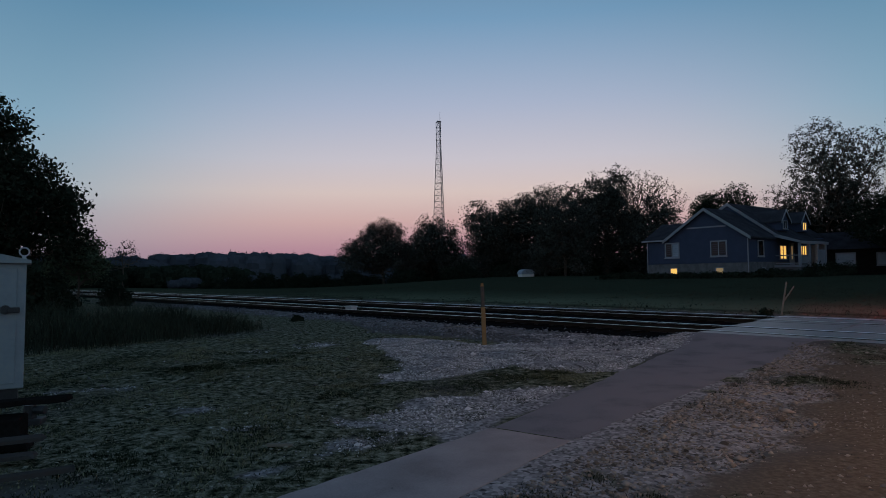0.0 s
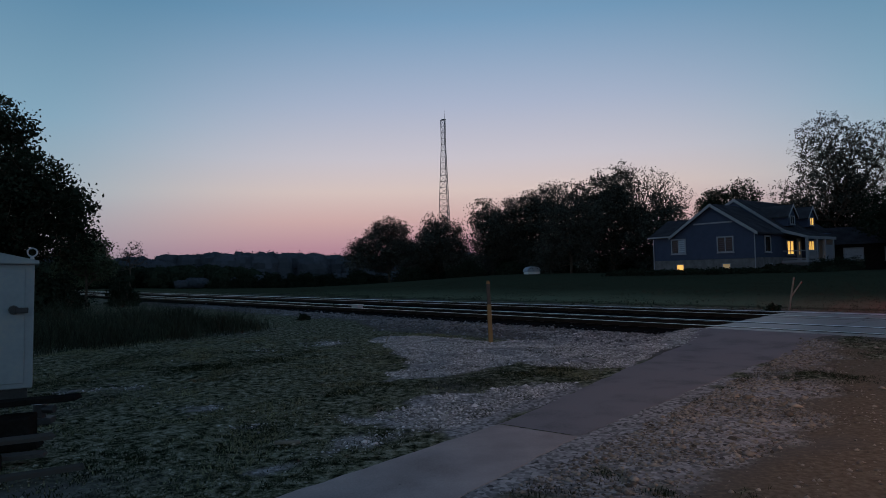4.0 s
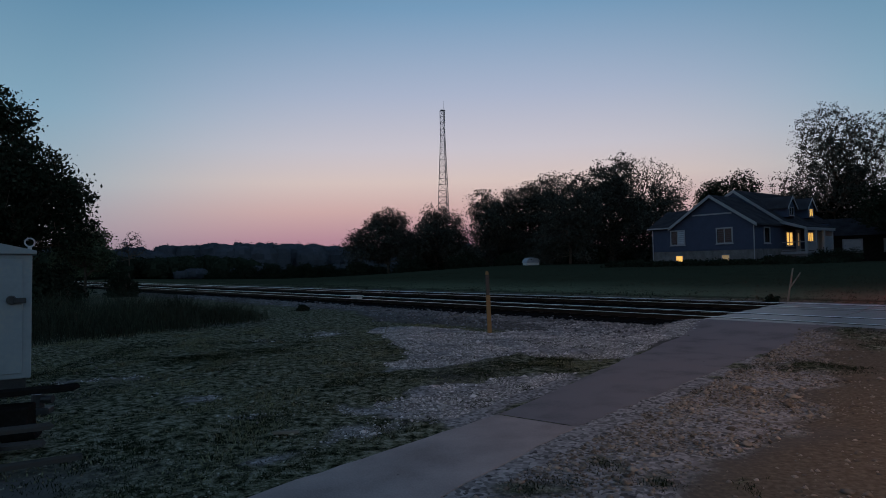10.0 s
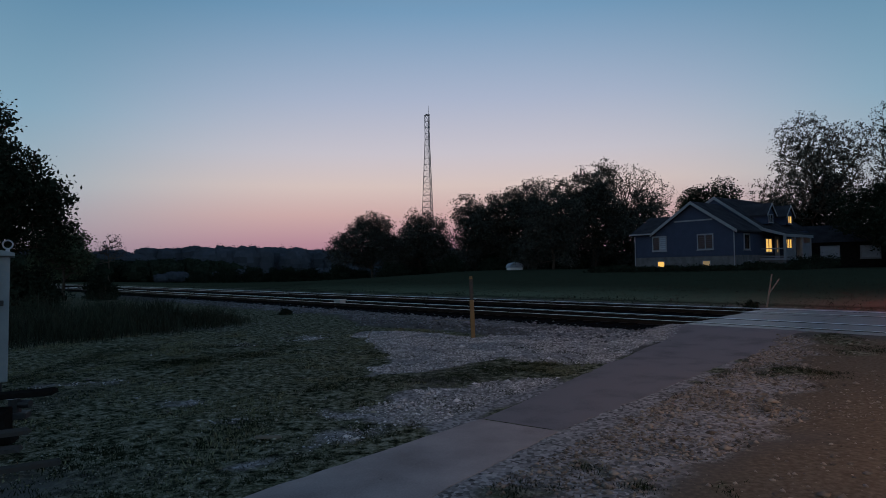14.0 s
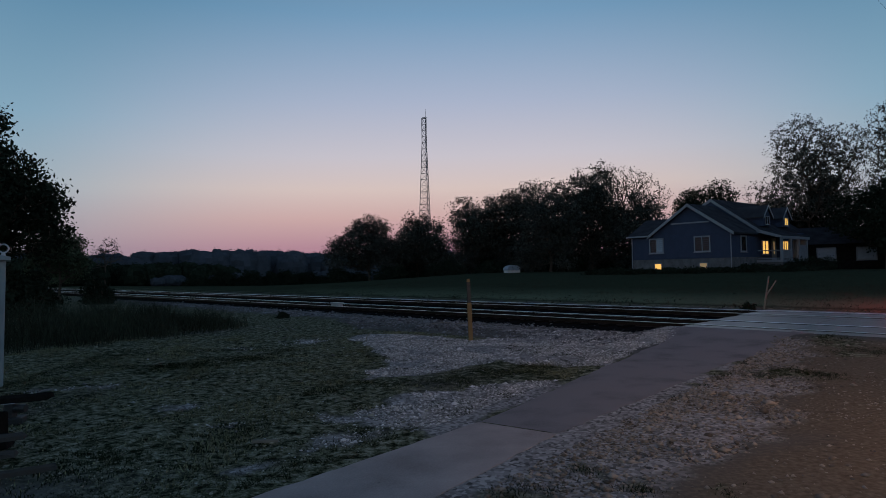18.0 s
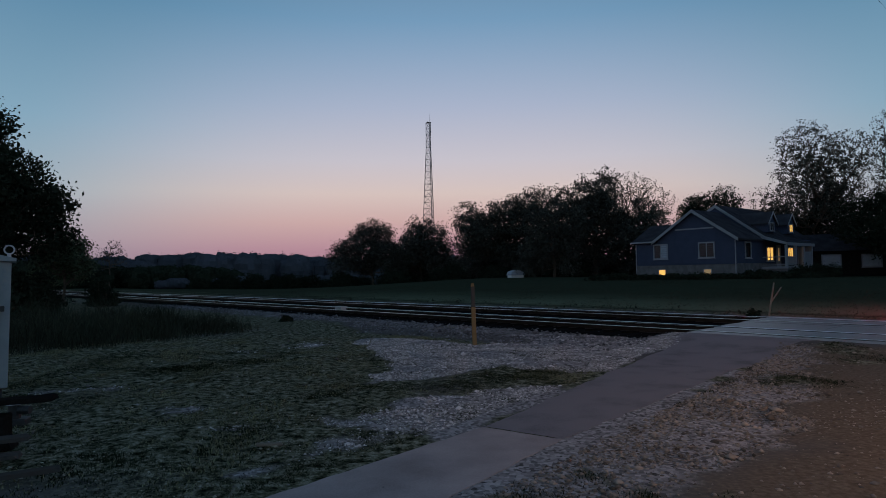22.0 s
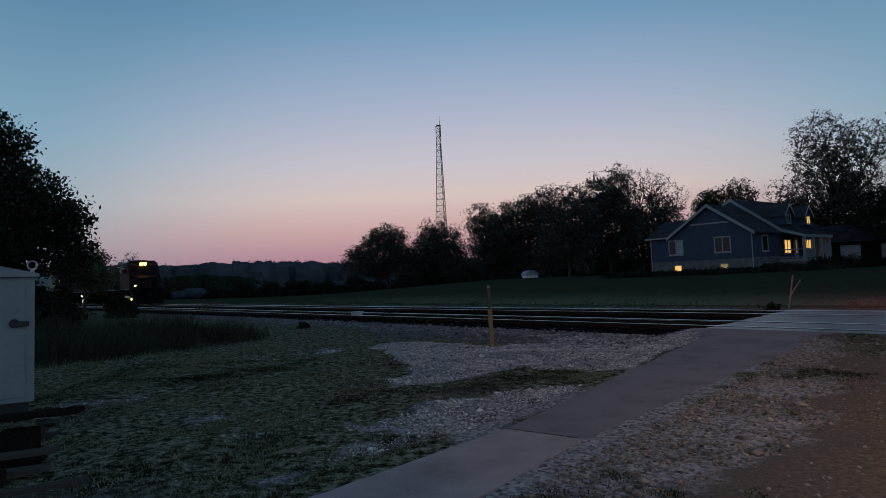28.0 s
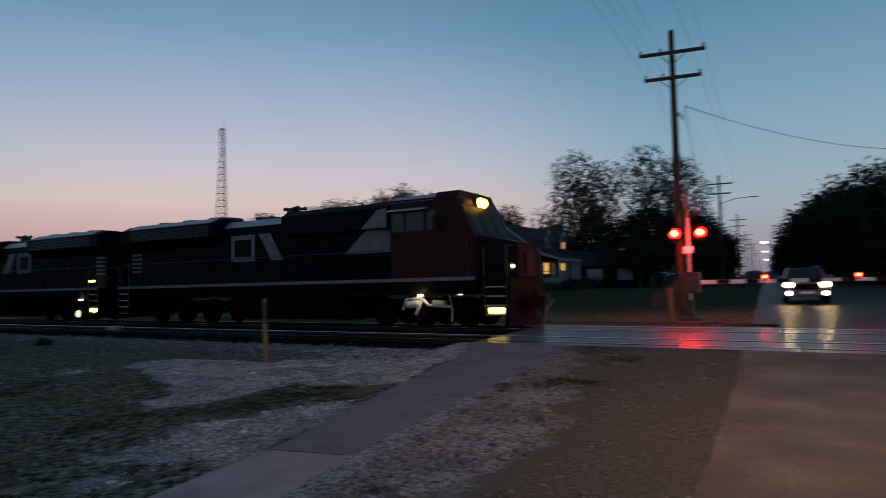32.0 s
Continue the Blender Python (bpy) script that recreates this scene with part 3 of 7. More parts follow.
strip("pavement", [(-9.4, -7.0), (-4.9, -0.4), (-1.3, 4.59), (0.53, 6.72)], [(-7.9, -7.2), (-3.4, -0.6), (0.03, 4.52), (1.24, 6.16)],
      0.008, 0.12, M["path_slab"], "worn pale concrete slab of the footpath", "footpath", 40, 0.03)
strip("pavement", [(0.55, 6.75), (0.68, 6.9), (2.68, 9.98), (5.45, 14.05), (6.05, 14.90)], [(1.27, 6.18), (1.9, 6.9), (4.4, 9.75), (7.45, 12.75), (7.90, 12.76)],
      0.006, 0.12, M["asphalt_path"], "worn grey asphalt footpath leading to the rail crossing", "footpath", 60, 0.05, 2)


def road():
    o, d, s = ROAD_ORIGIN, ROAD_DIR, ROAD_SIDE
    k0, k1 = -30.0, 9.15
    a = [(o[0] + d[0] * k, o[1] + d[1] * k) for k in np.linspace(k0, k1, 10)]
    b = [(p[0] + s[0] * 7.4, p[1] + s[1] * 7.4) for p in a]
    strip("road", a, b, 0.006, 0.15, M["asphalt_road"], "dark asphalt road up to the rail crossing", "road", 60, 0.006, 3)
    a = [(o[0] + d[0] * k, o[1] + d[1] * k) for k in np.linspace(18.0, 330, 40)]
    b = [(p[0] + s[0] * 8.0, p[1] + s[1] * 8.0) for p in a]
    strip("road_1", a, b, 0.03, 0.15, M["asphalt_far"], "dark asphalt road beyond the rail crossing", "road", 120, 0.012, 4)


road()

# ---- tracks ----


def track(u0, name):
    """Rails on ties in dark ballast, from far behind the crossing to the far left."""
    lo, hi = -70.0, 420.0
    root = thing(name, pose(*uv(u0, 0), 0, 0, 0, 41.0), "straight railway track, polished rails on dark ballast", "railway track", "pair of railway tracks", "structure")
    # local y runs along the rails, local x away from the camera
    bed = Mesh()
    outline = [(-2.2, -0.05), (-1.45, 0.07), (1.45, 0.07), (2.2, -0.05)]
    bed.prism([(a, b) for a, b in outline], 1, lo, hi)
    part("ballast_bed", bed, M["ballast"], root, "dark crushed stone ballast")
    for side in (-1, 1):
        x = side * (GAUGE / 2 + 0.036)
        web = Mesh()
        web.prism([(x - 0.07, 0.07), (x + 0.07, 0.07), (x + 0.02, 0.09), (x + 0.012, 0.165), (x + 0.034, 0.175), (x + 0.034, 0.192), (x - 0.034, 0.192), (x - 0.034, 0.175), (x - 0.012, 0.165), (x - 0.02, 0.09)], 1, lo, hi)
        rail = part("rail", web, M["rail"], root)
        head = Mesh()
        g, w = -side, 0.025
        worn = [(x + g * (w - 0.020 * (1 - math.sin(k * math.pi / 10))), 0.182 + 0.021 * math.cos(k * math.pi / 10)) for k in range(6)]
        head.prism([(x - g * w, 0.193), (x - g * 0.030, 0.201), (x, 0.204)] + worn + [(x + g * w, 0.168), (x, 0.168)], 1, lo, hi)
        part("rail_head", head, M["rail_top"], rail, "polished running surface", smooth=False)
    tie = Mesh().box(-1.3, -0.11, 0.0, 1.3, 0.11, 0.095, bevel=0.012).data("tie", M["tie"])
    for k in range(300):
        y = 9.0 + k * 0.56
        part("tie", tie, None, root, m=pose(0, y, 0, 0, 0, random.uniform(-1, 1)))
    return root


def crossing():
    """Concrete and timber panels that carry path and road over the rails."""
    root = thing("rail_crossing", pose(0, 0, 0, 0, 0, 41.0), "grey concrete crossing panels laid between the rails", "rail crossing", kind="structure")
    # local x = u, local y = v
    g = GAUGE / 2 + 0.036
    rnd = random.Random(7)
    bands = [(NEAR_U - 1.42, NEAR_U - g - 0.07), (NEAR_U - g + 0.12, NEAR_U + g - 0.12), (NEAR_U + g + 0.07, NEAR_U + 1.42),
             (NEAR_U + 1.44, FAR_U - 1.44), (FAR_U - 1.42, FAR_U - g - 0.07), (FAR_U - g + 0.12, FAR_U + g - 0.12), (FAR_U + g + 0.07, FAR_U + 1.35)]
    for n, (a, b) in enumerate(bands):
        v = 7.35 + 0.1 * n
        while v > -10:
            w = 2.44
            part("panel", Mesh().box(a, v - w + 0.015, 0.02, b, v, 0.192 + rnd.uniform(-0.006, 0.004), bevel=0.012), M["panel"], root)
            v -= w
    for u0 in (NEAR_U, FAR_U):
        for s in (-1, 1):
            part("flangeway", Mesh().box(u0 + s * (g - 0.09) - 0.025, -10, 0.02, u0 + s * (g - 0.09) + 0.025, 7.3, 0.16), M["rubber"], root, "black rubber flange filler")
    part("apron", Mesh().prism([(FAR_U + 1.36, 0.0), (24.2, 0.1), (24.2, 0.2), (FAR_U + 1.36, 0.188)], 1, -7.4, 0.7), M["asphalt_far"], root, "asphalt ramp of the road")
    # a dark beam added for the shadow below the near panel edge
    part("edge_shadow", Mesh().box(NEAR_U - 1.62, 0.4, 0.0, NEAR_U - 1.43, 5.0, 0.185, bevel=0.015), M["tie"], root, "dark strip put in for the shadow at the panel edge")


track(NEAR_U, "track")
track(FAR_U, "track")
crossing()

# ---- trees ----


def leaf_quads(rng, centres, spread, n_each, size, flat=0.75):
    k = len(centres)
    pos = np.repeat(centres, n_each, 0) + np.clip(rng.normal(size=(k * n_each, 3)), -1.7, 1.7) * np.repeat(spread, n_each, 0)[:, None] * np.array([1, 1, flat])
    n = len(pos)
    a = rng.normal(size=(n, 3))
    a /= np.linalg.norm(a, axis=1)[:, None]
    b = np.cross(a, rng.normal(size=(n, 3)))
    b /= np.linalg.norm(b, axis=1)[:, None] + 1e-9
    s = (np.repeat(size, n_each) if np.ndim(size) else size) * rng.uniform(0.55, 1.35, n)
    a, b = a * s[:, None], b * s[:, None] * 0.62
    return np.stack([pos - a, pos + b * 0.9 - a * 0.1, pos + a, pos - b * 0.9 + a * 0.1], 1)


def crown_points(rng, n, mid, radius, squash, half, shell, taper):
    """Twig ends, evenly spread through a crown of overlapping rounded lobes; also how deep inside each lies."""
    d = rng.normal(size=(11, 3))
    d[:, 2] = d[:, 2] * 0.8 + 0.15
    d /= np.linalg.norm(d, axis=1)[:, None]
    lobes = np.vstack([[0, 0, 0], d * rng.uniform(0.5, 0.72, (11, 1))])
    size = np.append(0.62, rng.uniform(0.28, 0.46, 11))
    pick = rng.choice(12, n * 8, p=size ** 2 / (size ** 2).sum())
    q = rng.normal(size=(n * 8, 3))
    q /= np.linalg.norm(q, axis=1)[:, None]
    p = lobes[pick] + q * (rng.uniform(shell ** 2, 1, n * 8) ** 0.5 * size[pick])[:, None]
    ph = rng.uniform(0, 6.28, 3)
    hole = np.sin(p[:, 0] * 9 + ph[0]) * np.sin(p[:, 1] * 9 + ph[1]) * np.sin(p[:, 2] * 9 + ph[2])
    p = p[hole < 0.3]
    deep = (size[None] - np.linalg.norm(p[:, None] - lobes[None], axis=2)).max(1)
    p[:, :2] /= np.quantile(np.hypot(p[:, 0], p[:, 1]), 0.97)
    p[:, 2] = (p[:, 2] - p[:, 2].min()) / np.ptp(p[:, 2]) * 2 - 1
    p[:, :2] *= (1 - taper * np.clip(p[:, 2:] * 0.5 + 0.5, 0, 1))
    step = (2.2 / n) ** (1 / 3)
    for _ in range(14):
        _, keep = np.unique(np.floor(p / step).astype(int), axis=0, return_index=True)
        if len(keep) >= n:
            break
        step *= 0.88
    keep = rng.permutation(keep)[:n]
    return mid + p[keep] * np.array([radius, radius * squash, half]), deep[keep]


def grow(rng, points, spine, r0, tip, upright=0.8):
    """Joins every twig end to the branch from which it can be reached best; the limbs thicken with what they carry."""
    order = np.argsort(np.linalg.norm(points - spine[2], axis=1))
    n = len(spine) + 2 * len(points)
    node, way, parent, load = np.zeros((n, 3)), np.zeros(n), np.full(n, -1), np.zeros(n)
    k = len(spine)
    node[:k] = spine
    for i in range(1, k):
        parent[i], way[i] = i - 1, way[i - 1] + np.linalg.norm(spine[i] - spine[i - 1]) * 0.5
    for i in order:
        p = points[i]
        cost = np.linalg.norm(node[1:k] - p, axis=1) + 0.3 * way[1:k] + upright * np.clip(node[1:k, 2] - p[2] + 0.1, 0, None)
        at = 1 + int(np.argmin(cost))
        gap = np.linalg.norm(p - node[at])
        bend = (node[at] + p) / 2 + rng.normal(size=3) * gap * 0.09 - np.array([0, 0, 0.05 * gap])
        for place in (bend, p):
            node[k], parent[k], way[k] = place, at, way[at] + gap / 2
            at = k
            k += 1
    load[len(spine) + 1:k:2] = 1
    for i in range(k - 1, 0, -1):
        load[parent[i]] += load[i]
    r = np.minimum(tip * np.maximum(load, 1) ** 0.5, r0 * 0.75)
    m = len(spine)
    r[:m] = r0 * (1 - 0.85 * np.arange(m) / m)
    wood = Mesh()
    for i in range(1, k):
        a = parent[i]
        wood.tube(node[a], node[i], r[i] if a >= m or i >= m else r[a], r[i] * (0.8 if i >= m else 1), 8 if i < m else 5 if r[i] > 0.04 else 3, False)
    return wood


def tree(name, x, y, height, radius, label, category="tree", leaf=0.09, leaves=13300, clumps=300, bare=0.25, tuft=0.35, seed=0, material="leaf_dark", shift=(0, 0), squash=1.0, group="", trunk=None, shell=0.55, z=None, twig=0.012, taper=0.15, upright=0.8, lean=0.82):
    """A tapered trunk whose limbs fork towards many tufts of leaves, spread through a lobed crown."""
    rng = np.random.default_rng(seed)
    z = float(ground_z(x, y)) - 0.1 if z is None else z
    root = thing(name, pose(x, y, z), label, category, group)
    leaves, leaf = int(leaves * 0.62), leaf * 1.16
    half = height * (1 - bare) / 2
    mid = np.array([shift[0], shift[1], height * bare + half])
    c, deep = crown_points(rng, clumps, mid, radius, squash, half, shell, taper)
    c[:, 2] = np.clip(c[:, 2] - tuft * 0.6, 0.25, None)
    top = np.array([shift[0] * 0.7, shift[1] * 0.7, height * lean])
    spine = [np.array([0, 0, 0.0])] + [top * k / 6 + np.append(rng.normal(size=2) * height * 0.012, 0) for k in range(1, 7)]
    part("trunk", grow(rng, c, np.array(spine), trunk or height * 0.02, twig, upright), M["bark"], root, "dark trunk and branching limbs")
    inner = np.clip(deep / 0.3, 0, 1)
    part("crown", quads("crown", leaf_quads(rng, c, tuft * rng.uniform(0.6, 1.3, len(c)), max(2, leaves // len(c)), leaf * (0.85 + 0.75 * inner)), M[material]), None, root, "leafy crown with gaps")
    return root


def bush(x, y, height, radius, seed, label, leaf=0.1, leaves=2500, material="leaf_dark", group=""):
    rng = np.random.default_rng(seed)
    z = float(ground_z(x, y))
    root = thing("bush", pose(x, y, z), label, "bush", group)
    n = max(40, min(150, leaves // 22))
    d = rng.normal(size=(n, 3))
    d /= np.linalg.norm(d, axis=1)[:, None]
    d[:, 2] = np.abs(d[:, 2])
    lump = 0.85 + 0.22 * np.sin(d[:, 0] * 5 + seed) * np.cos(d[:, 1] * 4.3 + d[:, 2] * 3 + seed)
    c = d * (rng.uniform(0.45, 0.95, n) * lump)[:, None] * np.array([radius, radius, height])
    wood = Mesh()
    for p in c[::3]:
        wood.tube((p[0] * 0.15, p[1] * 0.15, -0.1), p, 0.03, 0.01, 4, False)
    part("stems", wood, M["bark"], root)
    part("foliage", quads("foliage", leaf_quads(rng, c, np.full(n, radius * 0.13), max(3, int(leaves * 0.65) // n), leaf * 1.15), M[material]), None, root)
    return root


# broad tree and its neighbours beside the cabinet
tree("broadleaf_tree", -18.5, 27.0, 9.8, 2.95, "dense dark broadleaf tree beside the track", leaf=0.075, leaves=46000, clumps=600, bare=0.15, tuft=0.28, seed=3, shell=0.3, taper=0.22)
tree("broadleaf_tree", -22.3, 26.0, 8.0, 3.4, "dense dark broadleaf tree beside the track", leaf=0.085, leaves=24000, clumps=330, bare=0.05, tuft=0.34, seed=4, shell=0.3, taper=0.3)
tree("young_tree", -22.7, 40.0, 5.1, 1.75, "pale loose-leaved young tree beside the rails", leaf=0.065, leaves=12000, clumps=300, bare=0.36, tuft=0.24, seed=5, shell=0.2, material="leaf", taper=0.2)
tree("young_tree", -65.5, 112.0, 9.8, 4.2, "pale loose-leaved tree beyond the rails", leaf=0.15, leaves=15000, clumps=380, bare=0.03, tuft=0.42, seed=8, shell=0.3, material="leaf", taper=0.35)
bush(-18.7, 27.4, 3.1, 2.2, 6, "low dark bush at the foot of the trees", 0.10, 16000)
bush(-20.7, 33.5, 2.5, 1.4, 64, "low dark bush at the foot of the trees", 0.08, 9000)
bush(-17.1, 27.8, 1.6, 1.3, 61, "low dark bush at the foot of the trees", 0.08, 4500)
bush(-20.5, 39.8, 2.3, 0.95, 62, "slender dark bush before the rails", 0.075, 3500)
bush(-19.6, 39.0, 1.5, 0.9, 63, "slender dark bush before the rails", 0.075, 2500)
bush(-23.4, 38.0, 1.3, 1.9, 9, "low dark bush beside the rails", 0.08, 5000)
bush(-25.5, 41.5, 0.8, 2.4, 7, "low dark bush beside the rails", 0.08, 4500)

# group of trees before the lattice tower
LAWN = "trees along the far lawn"
lawn = dict(group=LAWN, material="leaf_lawn", shell=0.45, taper=0.1)
tree("broadleaf_tree", -8.3, 94.5, 10.4, 6.3, "wide leaning broadleaf tree on the lawn's edge", leaf=0.115, leaves=36000, clumps=520, bare=0.20, tuft=0.42, seed=11, shift=(-0.8, 0), **lawn)
tree("broadleaf_tree", -1.2, 95.5, 10.7, 5.2, "dense broadleaf tree before the lattice tower", leaf=0.115, leaves=30000, clumps=430, bare=0.06, tuft=0.42, seed=12, **lawn)
tree("broadleaf_tree", 6.6, 88.5, 11.6, 4.9, "broadleaf tree with an open uneven crown", leaf=0.11, leaves=27000, clumps=430, bare=0.05, tuft=0.42, seed=13, **lawn)
tree("broadleaf_tree", 11.4, 86.5, 11.8, 4.9, "broadleaf tree with an open uneven crown", leaf=0.11, leaves=28000, clumps=430, bare=0.05, tuft=0.42, seed=14, **lawn)
tree("broadleaf_tree", 15.9, 84.5, 13.0, 5.0, "broadleaf tree with an open uneven crown", leaf=0.11, leaves=32000, clumps=430, bare=0.05, tuft=0.42, seed=15, **lawn)
tree("round_tree", 14.4, 72.5, 8.9, 4.0, "dense dark round tree standing on the lawn", leaf=0.095, leaves=26000, clumps=460, bare=0.05, tuft=0.36, seed=16, **lawn)
tree("broadleaf_tree", 20.6, 77.5, 14.0, 3.8, "tall dark broadleaf tree behind the lawn", leaf=0.11, leaves=38000, clumps=460, bare=0.05, tuft=0.4, seed=17, **lawn)
tree("thin_tree", 26.0, 81.0, 14.3, 5.2, "thin-leaved tree with fine bare branches", trunk=0.2, leaf=0.08, leaves=7500, clumps=900, bare=0.30, tuft=0.22, seed=18, group=LAWN, shell=0.5, material="leaf_lawn", twig=0.014, taper=0.0, upright=1.6, lean=0.4)
tree("broadleaf_tree", 25.0, 76.0, 9.9, 4.4, "dense dark tree beside the house", leaf=0.105, leaves=24000, clumps=400, bare=0.05, tuft=0.4, seed=19, **lawn)
tree("broadleaf_tree", 0.8, 104.0, 7.0, 5.4, "dense broadleaf tree before the lattice tower", leaf=0.125, leaves=18000, clumps=300, bare=0.03, tuft=0.5, seed=20, **lawn)
tree("broadleaf_tree", 10.0, 99.0, 6.6, 5.6, "dense broadleaf tree behind the lawn", leaf=0.125, leaves=20000, clumps=300, bare=0.02, tuft=0.5, seed=21, **lawn)
tree("broadleaf_tree", 20.0, 93.0, 6.6, 5.6, "dense broadleaf tree behind the lawn", leaf=0.125, leaves=20000, clumps=300, bare=0.02, tuft=0.5, seed=22, **lawn)
bush(-12.6, 92.0, 2.6, 2.2, 23, "low bush under the lawn trees", 0.13, 7000)
bush(-5.0, 91.0, 2.4, 3.2, 25, "low bush under the lawn trees", 0.13, 7000)
bush(3.0, 84.0, 2.2, 3.0, 24, "low bush under the lawn trees", 0.13, 7000)
bush(8.2, 80.0, 1.6, 2.2, 26, "low bush under the lawn trees", 0.12, 5000)
for n, (px, py, h, r) in enumerate([(-2.5, 97.5, 3.2, 3.4), (4.0, 94.0, 3.6, 3.6), (9.0, 90.0, 3.4, 3.4), (13.6, 88.0, 3.6, 3.6), (18.2, 85.0, 3.8, 3.6), (22.4, 80.5, 3.8, 3.4), (26.6, 79.0, 3.6, 3.6), (30.4, 78.0, 3.6, 3.6), (17.6, 79.0, 3.0, 3.0)]):
    bush(px, py, h, r, 500 + n, "dense dark undergrowth beneath the lawn trees", 0.16, 7000, group="undergrowth")

# round the house
HOUSE_TREES = "trees round the house"
dark = dict(group=HOUSE_TREES, shell=0.3, bare=0.04, taper=0.1)
tree("broadleaf_tree", 39.4, 86.6, 13.0, 5.0, "dark broadleaf tree rising behind the house roof", leaf=0.13, leaves=26000, clumps=430, tuft=0.45, seed=31, squash=0.8, **dark)
thin = dict(group=HOUSE_TREES, material="leaf_lawn", twig=0.013, taper=0.0, upright=1.6, lean=0.36)
tree("thin_tree", 42.6, 68.4, 17.2, 6.0, "tall thin-leaved tree beside the house", trunk=0.22, leaf=0.08, leaves=38000, clumps=1600, bare=0.16, tuft=0.22, seed=32, shell=0.3, **thin)
tree("thin_tree", 48.0, 61.0, 17.2, 5.6, "tall thin-leaved tree beside the house", trunk=0.22, leaf=0.08, leaves=36000, clumps=1500, bare=0.16, tuft=0.22, seed=33, shell=0.3, **thin)
tree("thin_tree", 36.4, 65.2, 10.8, 2.9, "slender thin-leaved tree behind the house", trunk=0.1, leaf=0.085, leaves=1500, clumps=190, bare=0.35, tuft=0.22, seed=50, shell=0.3, **thin)
tree("broadleaf_tree", 43.5, 58.5, 9.0, 4.6, "dense dark tree between house and road", leaf=0.11, leaves=26000, clumps=380, tuft=0.42, seed=34, **{**dark, "bare": 0.14})
tree("broadleaf_tree", 49.0, 55.5, 8.2, 4.4, "dense dark tree between house and road", leaf=0.11, leaves=26000, clumps=380, tuft=0.42, seed=35, **{**dark, "bare": 0.14})
tree("broadleaf_tree", 54.0, 63.0, 9.5, 5.0, "dense dark tree between house and road", leaf=0.13, leaves=22000, clumps=330, tuft=0.48, seed=36, **dark)
tree("broadleaf_tree", 66.0, 74.0, 9.5, 4.6, "dark leafy roadside tree beyond the house", leaf=0.15, leaves=15000, clumps=260, tuft=0.5, seed=37, **dark)
tree("broadleaf_tree", 84.0, 92.0, 10.0, 5.0, "dark leafy roadside tree beyond the house", leaf=0.18, leaves=13000, clumps=240, tuft=0.55, seed=38, **dark)
tree("broadleaf_tree", 40.6, 71.8, 8.6, 3.6, "dense dark tree behind the porch", leaf=0.115, leaves=20000, clumps=300, tuft=0.42, seed=48, **dark)
tree("broadleaf_tree", 46.2, 70.8, 9.8, 4.4, "dense dark tree behind the porch", leaf=0.115, leaves=22000, clumps=330, tuft=0.42, seed=49, **dark)

# row along the road's far side
ROW = "row of trees along the road"
for n, (x, y, h, r) in enumerate([(48.5, 33.5, 9.6, 5.4), (53.5, 39.5, 10.6, 5.2), (60.0, 46.0, 10.4, 5.4), (68.0, 54.0, 10.8, 5.6), (78.0, 63.5, 11.0, 6.0), (92.0, 77.0, 11.0, 6.5), (112.0, 96.0, 11.0, 7.0), (140.0, 122.0, 11.0, 8.0)]):
    tree("broadleaf_tree", x, y, h, r, "dense dark roadside tree", leaf=0.14 + 0.015 * n, leaves=18000, clumps=320, bare=0.03, tuft=0.5, seed=40 + n, group=ROW, shell=0.25)

# rounded bushes in the field
for n, (px, h, r) in enumerate([(-33.5, 3.2, 2.8), (-29.3, 3.1, 2.5), (-26.4, 2.6, 2.2), (-23.0, 3.0, 2.7), (-20.3, 2.6, 2.4), (-14.5, 2.4, 2.4), (-37.5, 2.0, 2.6), (-17.5, 1.6, 2.0), (-11.5, 2.0, 2.4)]):
    bush(px, 106.0 + (n % 3) * 1.5, h, r, 60 + n, "rounded dark bush in the far field", 0.14, 8000, group="bushes in the field")

tree("thin_tree", -62.4, 125.3, 9.6, 3.2, "distant bare-topped tree in the far hedge", leaf=0.12, leaves=900, clumps=180, bare=0.4, tuft=0.3, seed=81, shell=0.4, material="leaf_haze", twig=0.025, upright=2.0)


